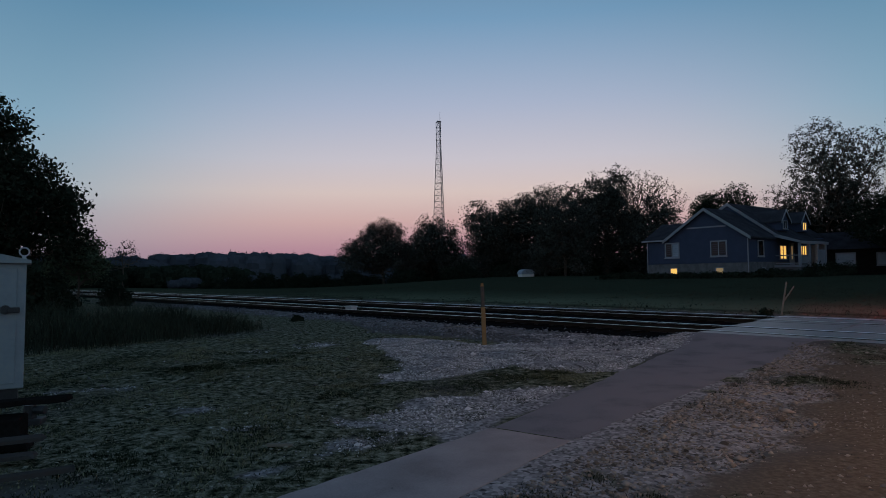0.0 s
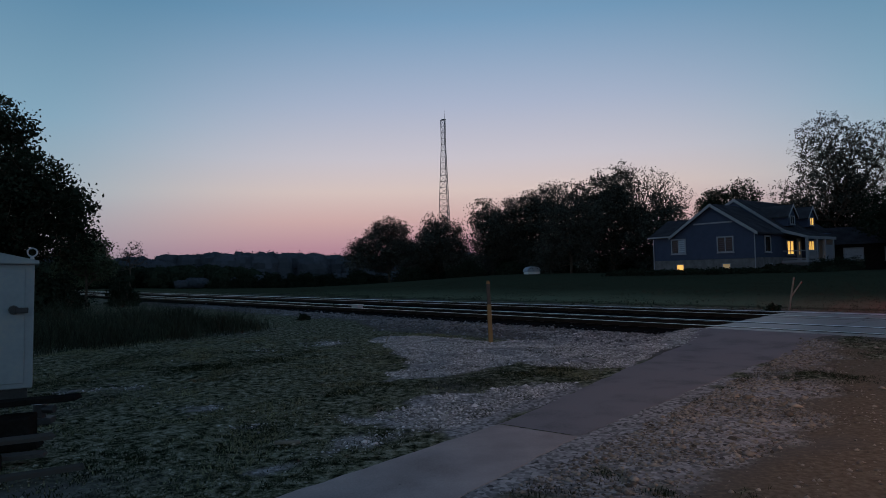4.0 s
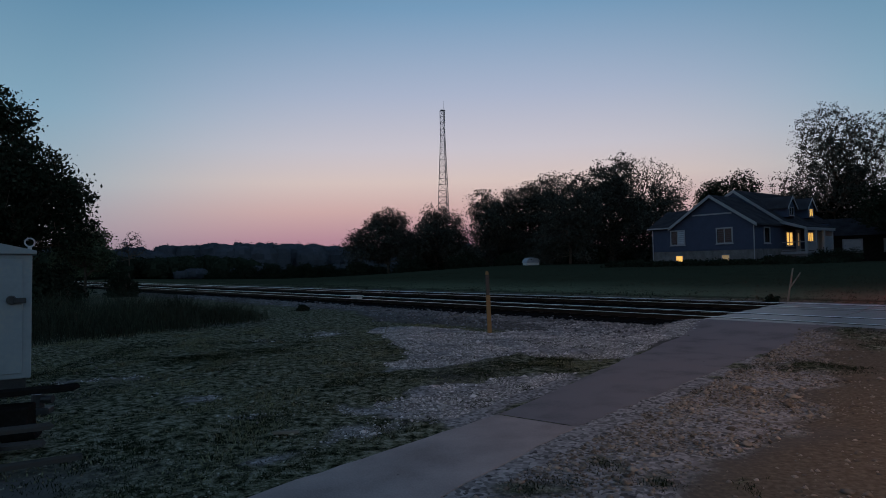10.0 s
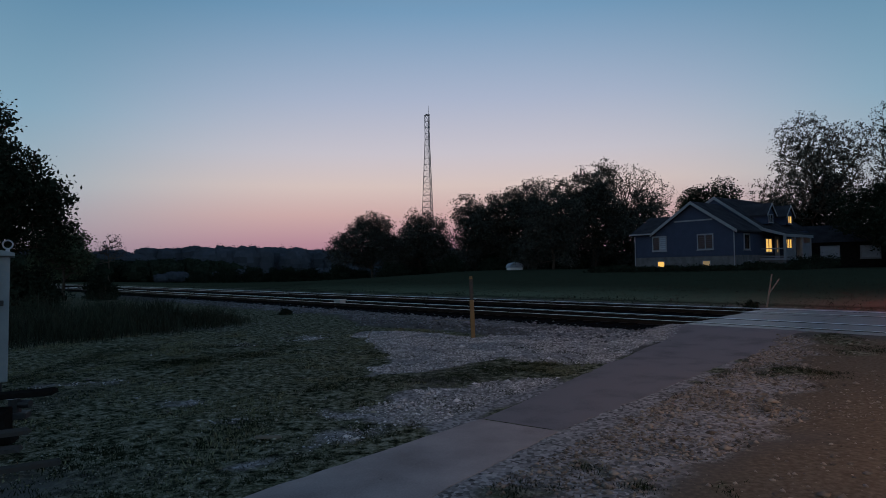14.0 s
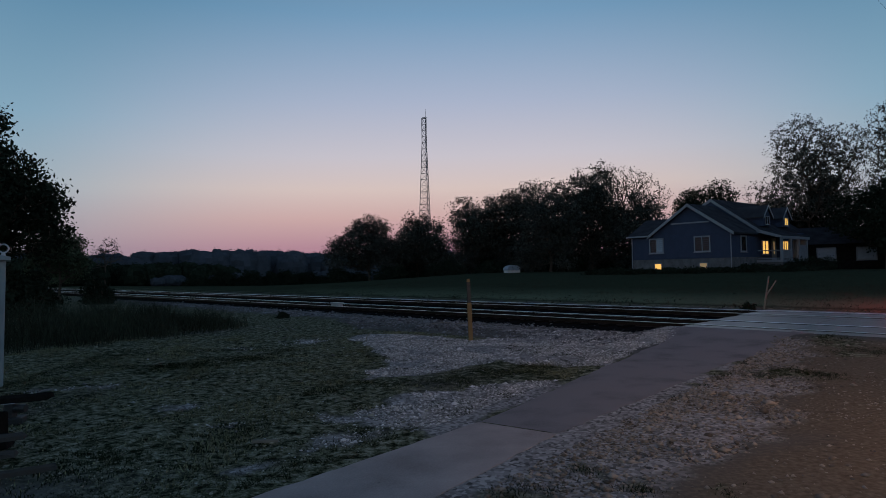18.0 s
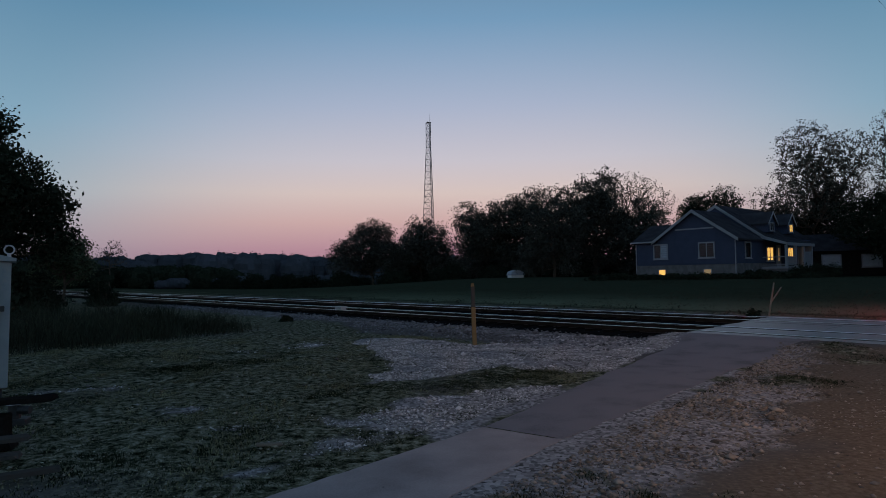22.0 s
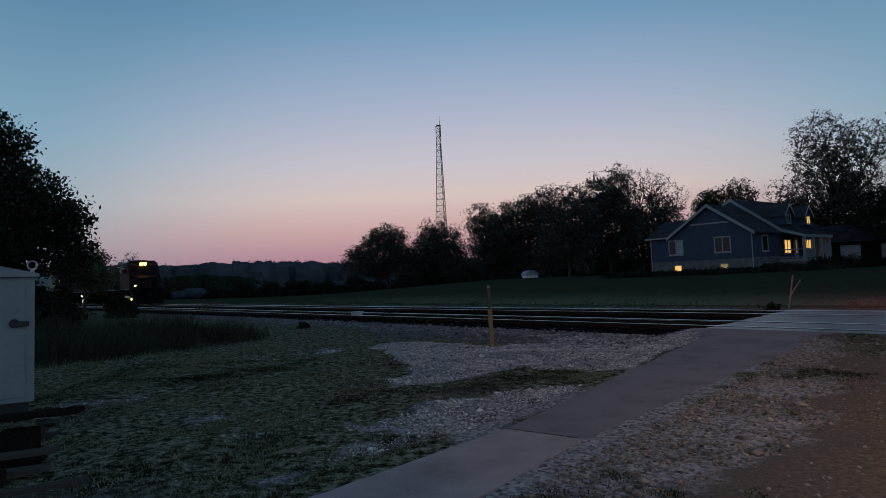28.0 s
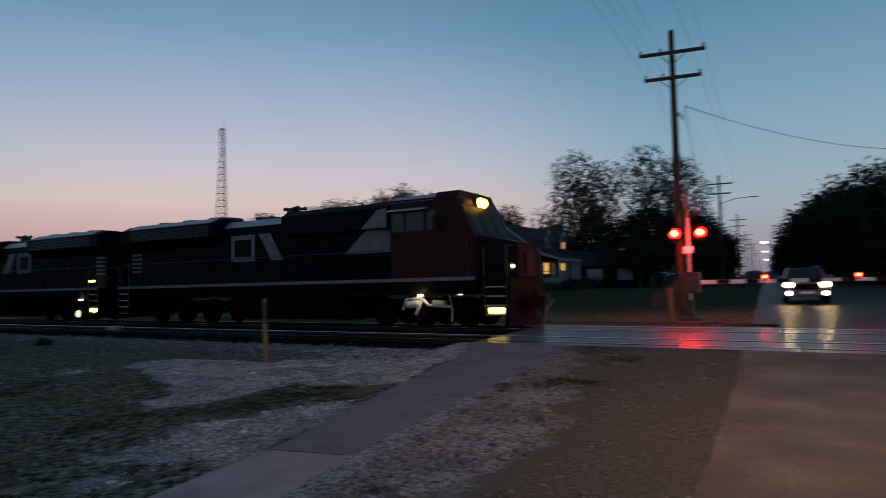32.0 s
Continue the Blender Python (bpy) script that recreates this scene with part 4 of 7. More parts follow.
def wood_crown(rng, x, y, h, r, n, leaf):
    """One far crown as loose quads: a closed lumpy dome, and leaves that stand out from it."""
    base = -0.15 * h
    half = (h - base) / 2
    ph = rng.uniform(0, 6.28, 6)

    def dome(d, k):
        lump = 1 + 0.09 * np.sin(d[..., 0] * 7 + ph[0]) * np.cos(d[..., 2] * 5 + ph[1]) + 0.07 * np.sin(d[..., 1] * 11 + ph[2]) * np.cos(d[..., 2] * 8 + ph[3])
        return np.array([x, y, base + half]) + d * (lump * k)[..., None] * np.array([r, r, half])

    t, p = np.meshgrid(np.linspace(0.02, math.pi - 0.02, 11), np.linspace(0, 2 * math.pi, 17), indexing="ij")
    ring, rise = np.sin(t) ** 0.6, np.sign(np.cos(t)) * np.abs(np.cos(t)) ** 0.8
    d = np.stack([ring * np.cos(p), ring * np.sin(p), rise], -1)
    g = dome(d, np.full(t.shape, 0.86))
    core = np.stack([g[:-1, :-1], g[1:, :-1], g[1:, 1:], g[:-1, 1:]], 2).reshape(-1, 4, 3)
    d = rng.normal(size=(n, 3))
    d /= np.linalg.norm(d, axis=1)[:, None]
    d[:, :2] *= (np.hypot(d[:, 0], d[:, 1]) + 1e-6)[:, None] ** -0.4
    d[:, 2] = np.sign(d[:, 2]) * np.abs(d[:, 2]) ** 0.8
    d[:, 1] = -np.abs(d[:, 1]) * np.where(rng.uniform(0, 1, n) < 0.8, 1, -1)
    q = dome(d, rng.uniform(0.87, 0.94, n))
    face = d + rng.normal(size=(n, 3)) * 0.55
    a = np.cross(face, rng.normal(size=(n, 3)))
    a /= np.linalg.norm(a, axis=1)[:, None]
    b = np.cross(face, a)
    b /= np.linalg.norm(b, axis=1)[:, None]
    s = leaf * rng.uniform(0.6, 1.3, n)[:, None]
    a, b = a * s, b * s * 0.7
    return np.concatenate([core, np.stack([q - a, q + b, q + a, q - b], 1)])


def far_wood():
    """The line of woods beyond the field, its nearer end by the rails, and the ridge behind."""
    rng = np.random.default_rng(91)
    rows = []
    for n in range(230):
        k = (n + rng.uniform(0, 1)) / 230
        x, y = -215 + 222 * k, 215 + 60 * k + rng.uniform(0, 30)
        h = rng.uniform(9.4, 12.0) + 1.3 * math.sin(x * 0.06) + 0.7 * (x < -90)
        rows.append(wood_crown(rng, x, y, h, rng.uniform(4.6, 8.0), 200, 0.3))
    me = quads("far_wood", np.concatenate(rows), M["leaf_haze"])
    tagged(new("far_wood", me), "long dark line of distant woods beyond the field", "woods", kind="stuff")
    rows = []
    for n in range(46):
        k = (n + rng.uniform(0, 1)) / 46
        x, y = -86 + 44 * k, 116 + 18 * k + rng.uniform(0, 12)
        h = rng.uniform(4.6, 6.8) * (1 - 0.35 * k)
        rows.append(wood_crown(rng, x, y, h, rng.uniform(1.9, 3.2), 300, 0.18))
    me = quads("near_wood", np.concatenate(rows), M["leaf_dark"])
    tagged(new("near_wood", me), "dark thicket of small trees beyond the rails", "woods", kind="stuff")
    rows = []
    for n in range(60):
        k = rng.uniform(0, 1)
        x, y = -52 + 60 * k, 118 + 34 * k + rng.uniform(0, 40)
        rows.append(wood_crown(rng, x, y, rng.uniform(1.0, 2.4), rng.uniform(1.2, 2.8), 130, 0.17))
    me = quads("field_scrub", np.concatenate(rows), M["leaf_haze"])
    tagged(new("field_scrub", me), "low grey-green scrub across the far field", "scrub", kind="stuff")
    rows = []
    for n in range(120):
        x, y = -720 + 1430 * (n + rng.uniform(0, 1)) / 120, 560 + rng.uniform(0, 30)
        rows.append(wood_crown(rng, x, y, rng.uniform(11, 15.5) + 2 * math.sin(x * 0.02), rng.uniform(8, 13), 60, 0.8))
    tagged(new("backdrop", quads("backdrop", np.concatenate(rows), M["leaf_haze"])), "dark wooded ridge on the horizon", "backdrop", kind="structure")


far_wood()

# ---- house on the lawn ----


def window(parent, m, w, h, glow_key=None, panes=2, frame_w=0.11, name="window", trim="trim"):
    """A framed window; local x runs across, z up, -y outwards; its lower left corner at the origin."""
    frame_mesh = Mesh()
    f = frame_w
    frame_mesh.box(-f, -0.07, -f, w + f, 0.0, 0.0).box(-f, -0.07, h, w + f, 0.0, h + f).box(-f, -0.07, 0, 0, 0.0, h).box(w, -0.07, 0, w + f, 0.0, h)
    win = part(name, frame_mesh, M[trim], parent, m=m)
    for k in range(1, panes):
        part("mullion", Mesh().box(w * k / panes - 0.04, -0.06, 0, w * k / panes + 0.04, 0.0, h), M[trim], win)
    part("sill", Mesh().box(-f - 0.04, -0.12, -f - 0.05, w + f + 0.04, 0.0, -f), M[trim], win)
    for k in range(panes):
        key = glow_key[k] if isinstance(glow_key, (list, tuple)) else glow_key
        part("pane", Mesh().box(w * k / panes, -0.02, 0, w * (k + 1) / panes, 0.03, h), M[key or "pane"], win, "lit from inside" if key and "glow" in key else "")
    return win


def gable_roof(name, parent, x0, x1, ridge_x, eave0, eave1, ridge_z, y0, y1, over=0.35, thick=0.16):
    """Two slopes with white fascia boards; the ridge runs along y."""
    roof = Mesh()
    s0, s1 = (ridge_z - eave0) / (ridge_x - x0), (ridge_z - eave1) / (x1 - ridge_x)
    a, b = (x0 - over, eave0 - s0 * over), (x1 + over, eave1 - s1 * over)
    roof.prism([a, (ridge_x, ridge_z), b, (b[0], b[1] + thick), (ridge_x, ridge_z + thick * 1.15), (a[0], a[1] + thick)], 1, y0 - over, y1 + over)
    ob = part(name, roof, M["shingle"], parent, "dark shingle roof")
    for p, q in ((a, (ridge_x, ridge_z)), ((ridge_x, ridge_z), b)):
        rake = Mesh()
        rake.prism([(p[0], p[1] - 0.10), (q[0], q[1] - 0.10), (q[0], q[1] + 0.18), (p[0], p[1] + 0.18)], 1, y0 - over - 0.06, y0 - over - 0.01)
        part("rake_board", rake, M["trim"], ob, "white rake board")
    return ob


def house():
    base_z = 0.95
    root = thing("house", pose(26.48, 53.84, base_z, 0, 0, -52.3), "blue-grey sided house with white trim, stone base and lit windows", "house")
    # local x: towards the road side; the gable wall runs along -x..0 seen from its left end; local y: away
    W, B, E, R = 9.95, 1.45, 3.68, 6.22     # wall length, top of stone base, eaves, ridge

    # in local space the wall spans x = -W..0 after the turn below
    main = Mesh().box(-W, 0.0, B, 0, 4.4, E)
    part("wall", main, M["siding"], root, "blue horizontal siding")
    part("foundation", Mesh().box(-W - 0.03, -0.03, -0.6, 0.03, 14.0, B), M["stone_base"], root, "pale grey stone base course")
    part("water_table", Mesh().box(-W - 0.06, -0.07, B - 0.05, 0.06, -0.03, B + 0.07), M["siding"], root)
    g0 = -7.7
    gable = Mesh().prism([(g0, E - 0.02), (0, E - 0.02), (g0 / 2, R)], 1, 0.002, 4.4)
    part("gable", gable, M["siding"], root, "blue gable wall")
    part("frieze_board", Mesh().box(g0 * 0.74, -0.05, E + 0.92, g0 * 0.26, 0.0, E + 1.05), M["trim"], root, "white board across the gable")
    gable_roof("roof", root, g0, 0, g0 / 2, E, E, R, 0, 5.0)
    # siding courses
    for k in range(11):
        z = B + 0.1 + k * 0.19
        part("siding_course", Mesh().prism([(0.0, z), (-0.022, z), (-0.004, z + 0.18), (0.0, z + 0.18)], 0, -W, 0.0), M["siding"], root)
    # low wing at the far end of the gable wall
    wing = Mesh().prism([(-0.35, E - 0.15), (-0.35, E + 0.02), (3.0, E + 1.75), (5.5, E + 1.75), (5.5, E - 0.15)], 0, -W - 0.3, g0 + 0.1)
    part("wing_roof", wing, M["shingle"], root, "dark shingle roof of the low wing")
    part("gutter", Mesh().box(-W - 0.35, -0.46, E - 0.12, g0 - 0.1, -0.34, E + 0.02), M["trim"], root, "white gutter")
    part("downspout", Mesh().tube((-0.05, -0.10, E - 0.2), (-0.05, -0.10, -0.2), 0.05, sides=6), M["trim"], root, "white downspout")
    part("downspout", Mesh().tube((-W + 0.05, -0.10, E - 0.2), (-W + 0.05, -0.10, -0.2), 0.05, sides=6), M["trim"], root, "white downspout")
    # windows of the gable wall
    window(root, pose(-7.92, 0, 2.08), 1.3, 1.22, [None, "curtain"], 2)
    window(root, pose(-3.36, 0, 2.08), 1.33, 1.22, None, 2)
    window(root, pose(-7.45, -0.03, -0.15), 0.66, 1.12, "window_glow", 1, 0.06)
    window(root, pose(-2.95, -0.03, -0.15), 0.66, 1.1, ["window_dim"], 1, 0.06)
    # road side of the front wing
    window(root, pose(0, 1.6, 2.0, 0, 0, 90), 0.9, 1.25, None, 1)
    window(root, pose(0.03, 2.1, 0.2, 0, 0, 90), 0.5, 0.7, None, 1, 0.05)
    # tall main block behind with porch and dormers
    back = Mesh().box(-W, 4.4, B, 0, 14.0, E)
    part("wall", back, M["siding"], root, "blue horizontal siding")
    RB, PX, PE = 6.95, 2.3, 3.15
    ridge = -4.1
    part("gable", Mesh().prism([(-W, E), (0.6, E), (ridge, RB)], 1, 4.45, 14.0), M["siding"], root, "blue gable wall")
    gable_roof("roof", root, -W, 0.1, ridge, E, 3.95, RB, 4.75, 14.0)
    porch_roof = Mesh().prism([(0.1, 3.78), (PX, PE), (PX, PE + 0.16), (0.1, 4.02)], 1, 4.4, 10.3)
    part("porch_roof", porch_roof, M["shingle"], root, "dark shingle porch roof")
    part("fascia", Mesh().box(PX - 0.02, 4.4, PE - 0.16, PX + 0.05, 10.3, PE + 0.1), M["trim"], root, "white porch fascia")
    part("fascia", Mesh().prism([(0.1, 3.7), (PX, PE - 0.1), (PX, PE + 0.12), (0.1, 4.0)], 1, 4.34, 4.39), M["trim"], root, "white porch fascia")
    part("porch_floor", Mesh().box(0, 4.5, 0.95, PX, 10.1, 1.15), M["trim"], root, "pale porch floor")
    part("porch_base", Mesh().box(0.05, 4.6, -0.5, PX - 0.1, 10.0, 0.95), M["stone_base"], root)
    for y in (4.65, 6.5, 8.2, 9.95):
        part("column", Mesh().box(PX - 0.26, y - 0.11, 1.15, PX - 0.04, y + 0.11, PE - 0.1, bevel=0.02), M["trim"], root, "white porch column")
    for y0, y1 in ((4.65, 6.5), (8.2, 9.95)):
        rail = part("railing", Mesh().box(PX - 0.18, y0, 1.95, PX - 0.10, y1, 2.03).box(PX - 0.18, y0, 1.25, PX - 0.10, y1, 1.32), M["trim"], root, "white porch railing")
        for k in range(1, 16):
            y = y0 + (y1 - y0) * k / 16
            part("baluster", Mesh().box(PX - 0.16, y - 0.02, 1.3, PX - 0.12, y + 0.02, 1.97), M["trim"], rail)
    part("railing", Mesh().box(0.1, 4.62, 1.95, PX - 0.2, 4.68, 2.03).box(0.1, 4.62, 1.25, PX - 0.2, 4.68, 1.32), M["trim"], root, "white porch railing")
    part("porch_screen", Mesh().box(0.95, 9.98, 1.16, PX - 0.3, 10.03, 3.0), M["trim"], root, "white screen at the porch end")
    part("porch_screen", Mesh().box(PX - 0.14, 8.35, 1.16, PX - 0.10, 9.8, 2.5), M["trim"], root, "white screen at the porch end")
    window(root, pose(0, 5.7, 1.75, 0, 0, 90), 1.2, 1.15, ["window_glow", "window_glow"], 2, 0.09)
    window(root, pose(0, 9.9, 1.6, 0, 0, 90), 1.3, 1.35, ["window_glow", "window_glow", "window_glow"], 3, 0.09)
    door = part("door", Mesh().box(0, 7.6, 1.15, 0.05, 8.55, 3.2), M["trim"], root, "white front door")
    part("pane", Mesh().box(0.05, 7.95, 1.7, 0.06, 8.2, 2.9), M["window_dim"], door, "lit from inside")
    part("door_handle", Mesh().box(0.05, 8.4, 2.1, 0.1, 8.46, 2.2), M["steel"], door)
    for k, y in enumerate((5.55, 9.6)):
        d = part("dormer", Mesh().box(-1.9, y, 4.3, 0.25, y + 1.5, 5.25).prism([(y - 0.02, 5.22), (y + 1.52, 5.22), (y + 0.75, 6.05)], 0, -2.4, 0.25), M["siding"], root, "small gabled dormer with white trim")
        for p, q in (((y - 0.25, 5.02), (y + 0.75, 6.12)), ((y + 1.75, 5.02), (y + 0.75, 6.12))):
            slope = Mesh().prism([p, q, (q[0], q[1] + 0.12), (p[0], p[1] + 0.12)], 0, -3.2, 0.42)
            part("dormer_roof", slope, M["shingle"], d)
            part("rake_board", Mesh().prism([(p[0], p[1] - 0.06), (q[0], q[1] - 0.06), (q[0], q[1] + 0.14), (p[0], p[1] + 0.14)], 0, 0.42, 0.46), M["trim"], d)
        window(d, pose(0.25, y + 0.4, 4.5, 0, 0, 90), 0.7, 0.65, "window_glow" if k else None, 2, 0.07)
    return root


house()


def garden_bits():
    """The small white shed under the trees, low plants by the house, the pale building behind, its walls darkened for
    shade.
    """
    s = thing("shed", pose(10.2, 74.5, float(ground_z(10.2, 74.5)) - 0.25, 0, 0, 12), "small white shed with a pale domed roof", "shed")
    part("wall", Mesh().box(-0.75, -0.7, -0.1, 0.75, 0.7, 0.55), M["white"], s)
    part("roof", Mesh().prism([(-0.85, 0.5), (-0.78, 0.78), (-0.5, 1.02), (0.0, 1.12), (0.5, 1.02), (0.78, 0.78), (0.85, 0.5)], 1, -0.8, 0.8), M["curtain"], s, "pale curved roof")
    for k, (px, py, r) in enumerate([(18.2, 60.6, 0.6), (27.4, 53.5, 0.7), (29.5, 55.0, 0.8), (31.8, 56.4, 0.8), (34.5, 57.8, 0.9), (32.6, 54.6, 1.3), (34.5, 56.0, 1.2), (36.3, 57.4, 1.4)]):
        bush(px, py, r, r * 1.3, 400 + k, "low garden shrub beside the house", 0.08, 3000, group="garden shrubs")
    # low dark plants that darken the band before the house
    for k in range(11):
        bush(16.2 + 1.45 * k, 59.2 - 0.85 * k + 0.5 * math.sin(k * 2.1), 0.42 + 0.12 * math.sin(k * 1.7), 1.5, 430 + k, "low dark ground cover before the house", 0.09, 2600, group="ground cover before the house")
    b = thing("garage", pose(42.3, 61.8, float(ground_z(42.3, 61.8)), 0, 0, -30), "outbuilding with walls darkened for the tree shade and two pale windows", "garage")
    # near-black walls: tree shade put into the colour of a pale building
    part("wall", Mesh().box(-4, 0, -0.3, 4, 5, 2.6), M["dark_timber_and_shade"], b)
    part("roof", Mesh().prism([(-0.4, 2.55), (2.5, 4.4), (5.4, 2.55)], 0, -4.4, 4.4), M["shingle"], b)
    window(b, pose(-2.8, 0, 1.0), 1.5, 1.1, "curtain", 1)
    window(b, pose(0.6, 0, 1.0), 1.5, 1.1, "curtain", 1)


garden_bits()

# ---- lattice tower ----


def lattice_tower(x, y, height, top_w, base_w):
    root = thing("lattice_tower", pose(x, y, 0.0, 0, 0, 20), "tall slender steel lattice radio tower with a whip aerial", "radio tower")
    n = 26
    corners = [(math.cos(a), math.sin(a)) for a in (0.5, 0.5 + 2.094, 0.5 + 4.189)]

    def at(k, c):
        f = k / n
        w = base_w + (top_w - base_w) * min(1, f * 1.18)
        return Vector((corners[c][0] * w * 0.577, corners[c][1] * w * 0.577, height * f))

    for c in range(3):
        leg = Mesh().path([at(k, c) for k in range(n + 1)], 0.08, 6)
        part("leg", leg, M["tower"], root)
    for c in range(3):
        face = Mesh()
        for k in range(n):
            a, b = (c, (c + 1) % 3) if k % 2 else ((c + 1) % 3, c)
            face.tube(at(k, a), at(k + 1, b), 0.05, sides=4)
            face.tube(at(k + 1, c), at(k + 1, (c + 1) % 3), 0.05, sides=4)
            if k < 12:
                face.tube(at(k, b), at(k + 1, a), 0.04, sides=4)
        part("bracing", face, M["tower"], root)
    tip = Vector((0, 0, height))
    part("top_frame", Mesh().box(-0.5, -0.5, height - 0.05, 0.5, 0.5, height + 0.08), M["tower"], root)
    part("aerial", Mesh().tube(tip + Vector((0.3, 0, 0)), tip + Vector((0.3, 0, 2.3)), 0.05, 0.025, 5), M["tower"], root)
    part("aerial", Mesh().tube(tip + Vector((-0.35, 0.1, -1.2)), tip + Vector((-0.35, 0.1, 0.35)), 0.045, 0.045, 5), M["tower"], root)


lattice_tower(0.35, 150.0, 38.3, 1.15, 4.0)

# ---- cabinet, timbers and posts ----


def cabinet():
    x, y = -5.42, 8.3
    root = thing("relay_cabinet", pose(x, y, 0.0, 0, 0.8, 33), "pale blue-grey steel relay cabinet with a lifting ring", "relay cabinet")
    # right front edge at the origin, body to -x, front faces -y
    part("body", Mesh().box(-1.1, 0, 0.23, 0, 0.9, 1.85, bevel=0.015), M["cabinet"], root)
    part("roof", Mesh().prism([(-1.15, 1.85), (0.05, 1.85), (0.05, 1.89), (-0.55, 2.03), (-1.15, 1.89)], 1, -0.07, 0.97), M["cabinet"], root, "shallow peaked steel lid")
    for k in range(2):
        part("door", Mesh().box(-1.06 + 0.5 * k, -0.018, 0.3, -0.60 + 0.5 * k, 0.0, 1.78, bevel=0.006), M["cabinet"], root)
    part("hasp", Mesh().tube((-0.22, -0.075, 1.25), (-0.22, -0.018, 1.25), 0.05, 0.06, 12), M["dark_steel"], root, "dark round lock boss")
    part("latch", Mesh().box(-0.20, -0.10, 1.21, -0.06, -0.05, 1.28, bevel=0.01), M["dark_steel"], root)
    for zz in (0.5, 0.9, 1.6):
        part("hinge", Mesh().tube((-0.53, -0.03, zz - 0.07), (-0.53, -0.03, zz + 0.07), 0.018, 0.018, 8), M["steel"], root)
    part("seam", Mesh().box(-0.585, -0.012, 0.3, -0.575, -0.002, 1.78), M["dark_steel"], root)
    ring = Mesh()
    for k in range(14):
        a, b = 2 * math.pi * k / 14, 2 * math.pi * (k + 1) / 14
        ring.tube((-0.03 + 0.055 * math.cos(a), 0.02, 2.0 + 0.055 * math.sin(a)), (-0.03 + 0.055 * math.cos(b), 0.02, 2.0 + 0.055 * math.sin(b)), 0.011, 0.011, 6)
    ring.tube((-0.03, 0.02, 1.88), (-0.03, 0.02, 1.95), 0.03, 0.02, 8)
    part("lifting_ring", ring, M["steel"], root, "steel lifting eye")
    part("plinth", Mesh().box(-1.08, 0.04, 0.0, -0.06, 0.86, 0.23), M["dark_steel"], root, "dark steel base frame")


cabinet()


def board(name, a, b, w, h, material, label, seed, curve=0.02):
    """A weathered board from a to b with a split, uneven grain."""
    rnd = random.Random(seed)
    a, b = Vector(a), Vector(b)
    q = (b - a).to_track_quat("X", "Z").to_matrix().to_4x4()
    length = (b - a).length
    mesh = Mesh()
    cuts, ridges = 14, 9
    rows = []
    for k in range(cuts + 1):
        lift = rnd.uniform(-0.004, 0.004) + curve * math.sin(k / cuts * 3.1)
        top = []
        for j in range(ridges):
            y = -w / 2 + w * j / (ridges - 1)
            ragged = rnd.uniform(-0.06, 0.0) if k == cuts else 0.0
            groove = -0.016 * (j % 2) * (0.4 + 0.6 * abs(math.sin(j * 2.3 + k * 0.35 + seed)))
            top.append((length * k / cuts + ragged, y, lift + h + groove))
        rows.append(top + [(length * k / cuts, w / 2, lift), (length * k / cuts, -w / 2, lift)])
    n = ridges + 2
    vs = [q @ Vector(p) for row in rows for p in row]
    fs = [(k * n + j, k * n + (j + 1) % n, (k + 1) * n + (j + 1) % n, (k + 1) * n + j) for k in range(cuts) for j in range(n)]
    fs += [tuple(reversed(range(n))), tuple(range(cuts * n, cuts * n + n))]
    mesh.add(vs, fs)
    ob = part(name, mesh, M[material], m=Matrix.Translation(a))
    return tagged(ob, label, "timber", "old timbers by the cabinet")


def timbers():
    lab = "weathered split old timber lying beside the cabinet"
    board("timber", (-6.2, 5.9, 0.30), (-3.72, 6.42, 0.42), 0.20, 0.05, "dark_timber_and_shade", "dark old timber lying across a block", 1, 0.0)
    board("timber", (-5.8, 4.9, 0.10), (-3.55, 5.75, 0.20), 0.17, 0.035, "timber", lab, 2)
    board("timber", (-5.8, 4.75, 0.01), (-3.50, 5.55, 0.10), 0.15, 0.035, "timber", lab, 3)
    board("timber", (-5.2, 4.15, 0.02), (-2.98, 5.22, 0.08), 0.10, 0.035, "timber", lab, 4, 0.0)
    board("timber", (-6.0, 5.4, 0.0), (-3.9, 6.1, 0.04), 0.24, 0.1, "dark_timber_and_shade", lab, 5)
    for n, (x, y, z, s, r) in enumerate([(-4.25, 6.25, 0.0, 0.32, 20), (-3.9, 5.30, 0.0, 0.26, 50)]):
        b = tagged(part("timber_block", Mesh().box(-s / 2, -s / 2, 0, s / 2, s / 2, 0.30 - 0.12 * n, bevel=0.02), M["dark_timber_and_shade"], m=pose(x, y, z, 0, 0, r)), "dark creosoted timber block on the grass", "timber", "old timbers by the cabinet")
    hyd = thing("rail_jack", pose(-4.62, 7.2, 0.0, 0, 0, 15), "rusty dark iron track jack standing by the cabinet", "jack")
    part("base", Mesh().box(-0.14, -0.10, 0.0, 0.14, 0.10, 0.08, bevel=0.015), M["dark_steel"], hyd)
    part("body", Mesh().tube((0, 0, 0.07), (0, 0, 0.24), 0.07, 0.06, 12), M["dark_steel"], hyd)
    part("cap", Mesh().tube((0, 0, 0.235), (0, 0, 0.27), 0.10, 0.08, 12), M["steel"], hyd, "worn metal cap")
    part("nozzle", Mesh().tube((0.05, -0.02, 0.17), (0.17, -0.05, 0.17), 0.045, 0.045, 10), M["dark_steel"], hyd)


timbers()


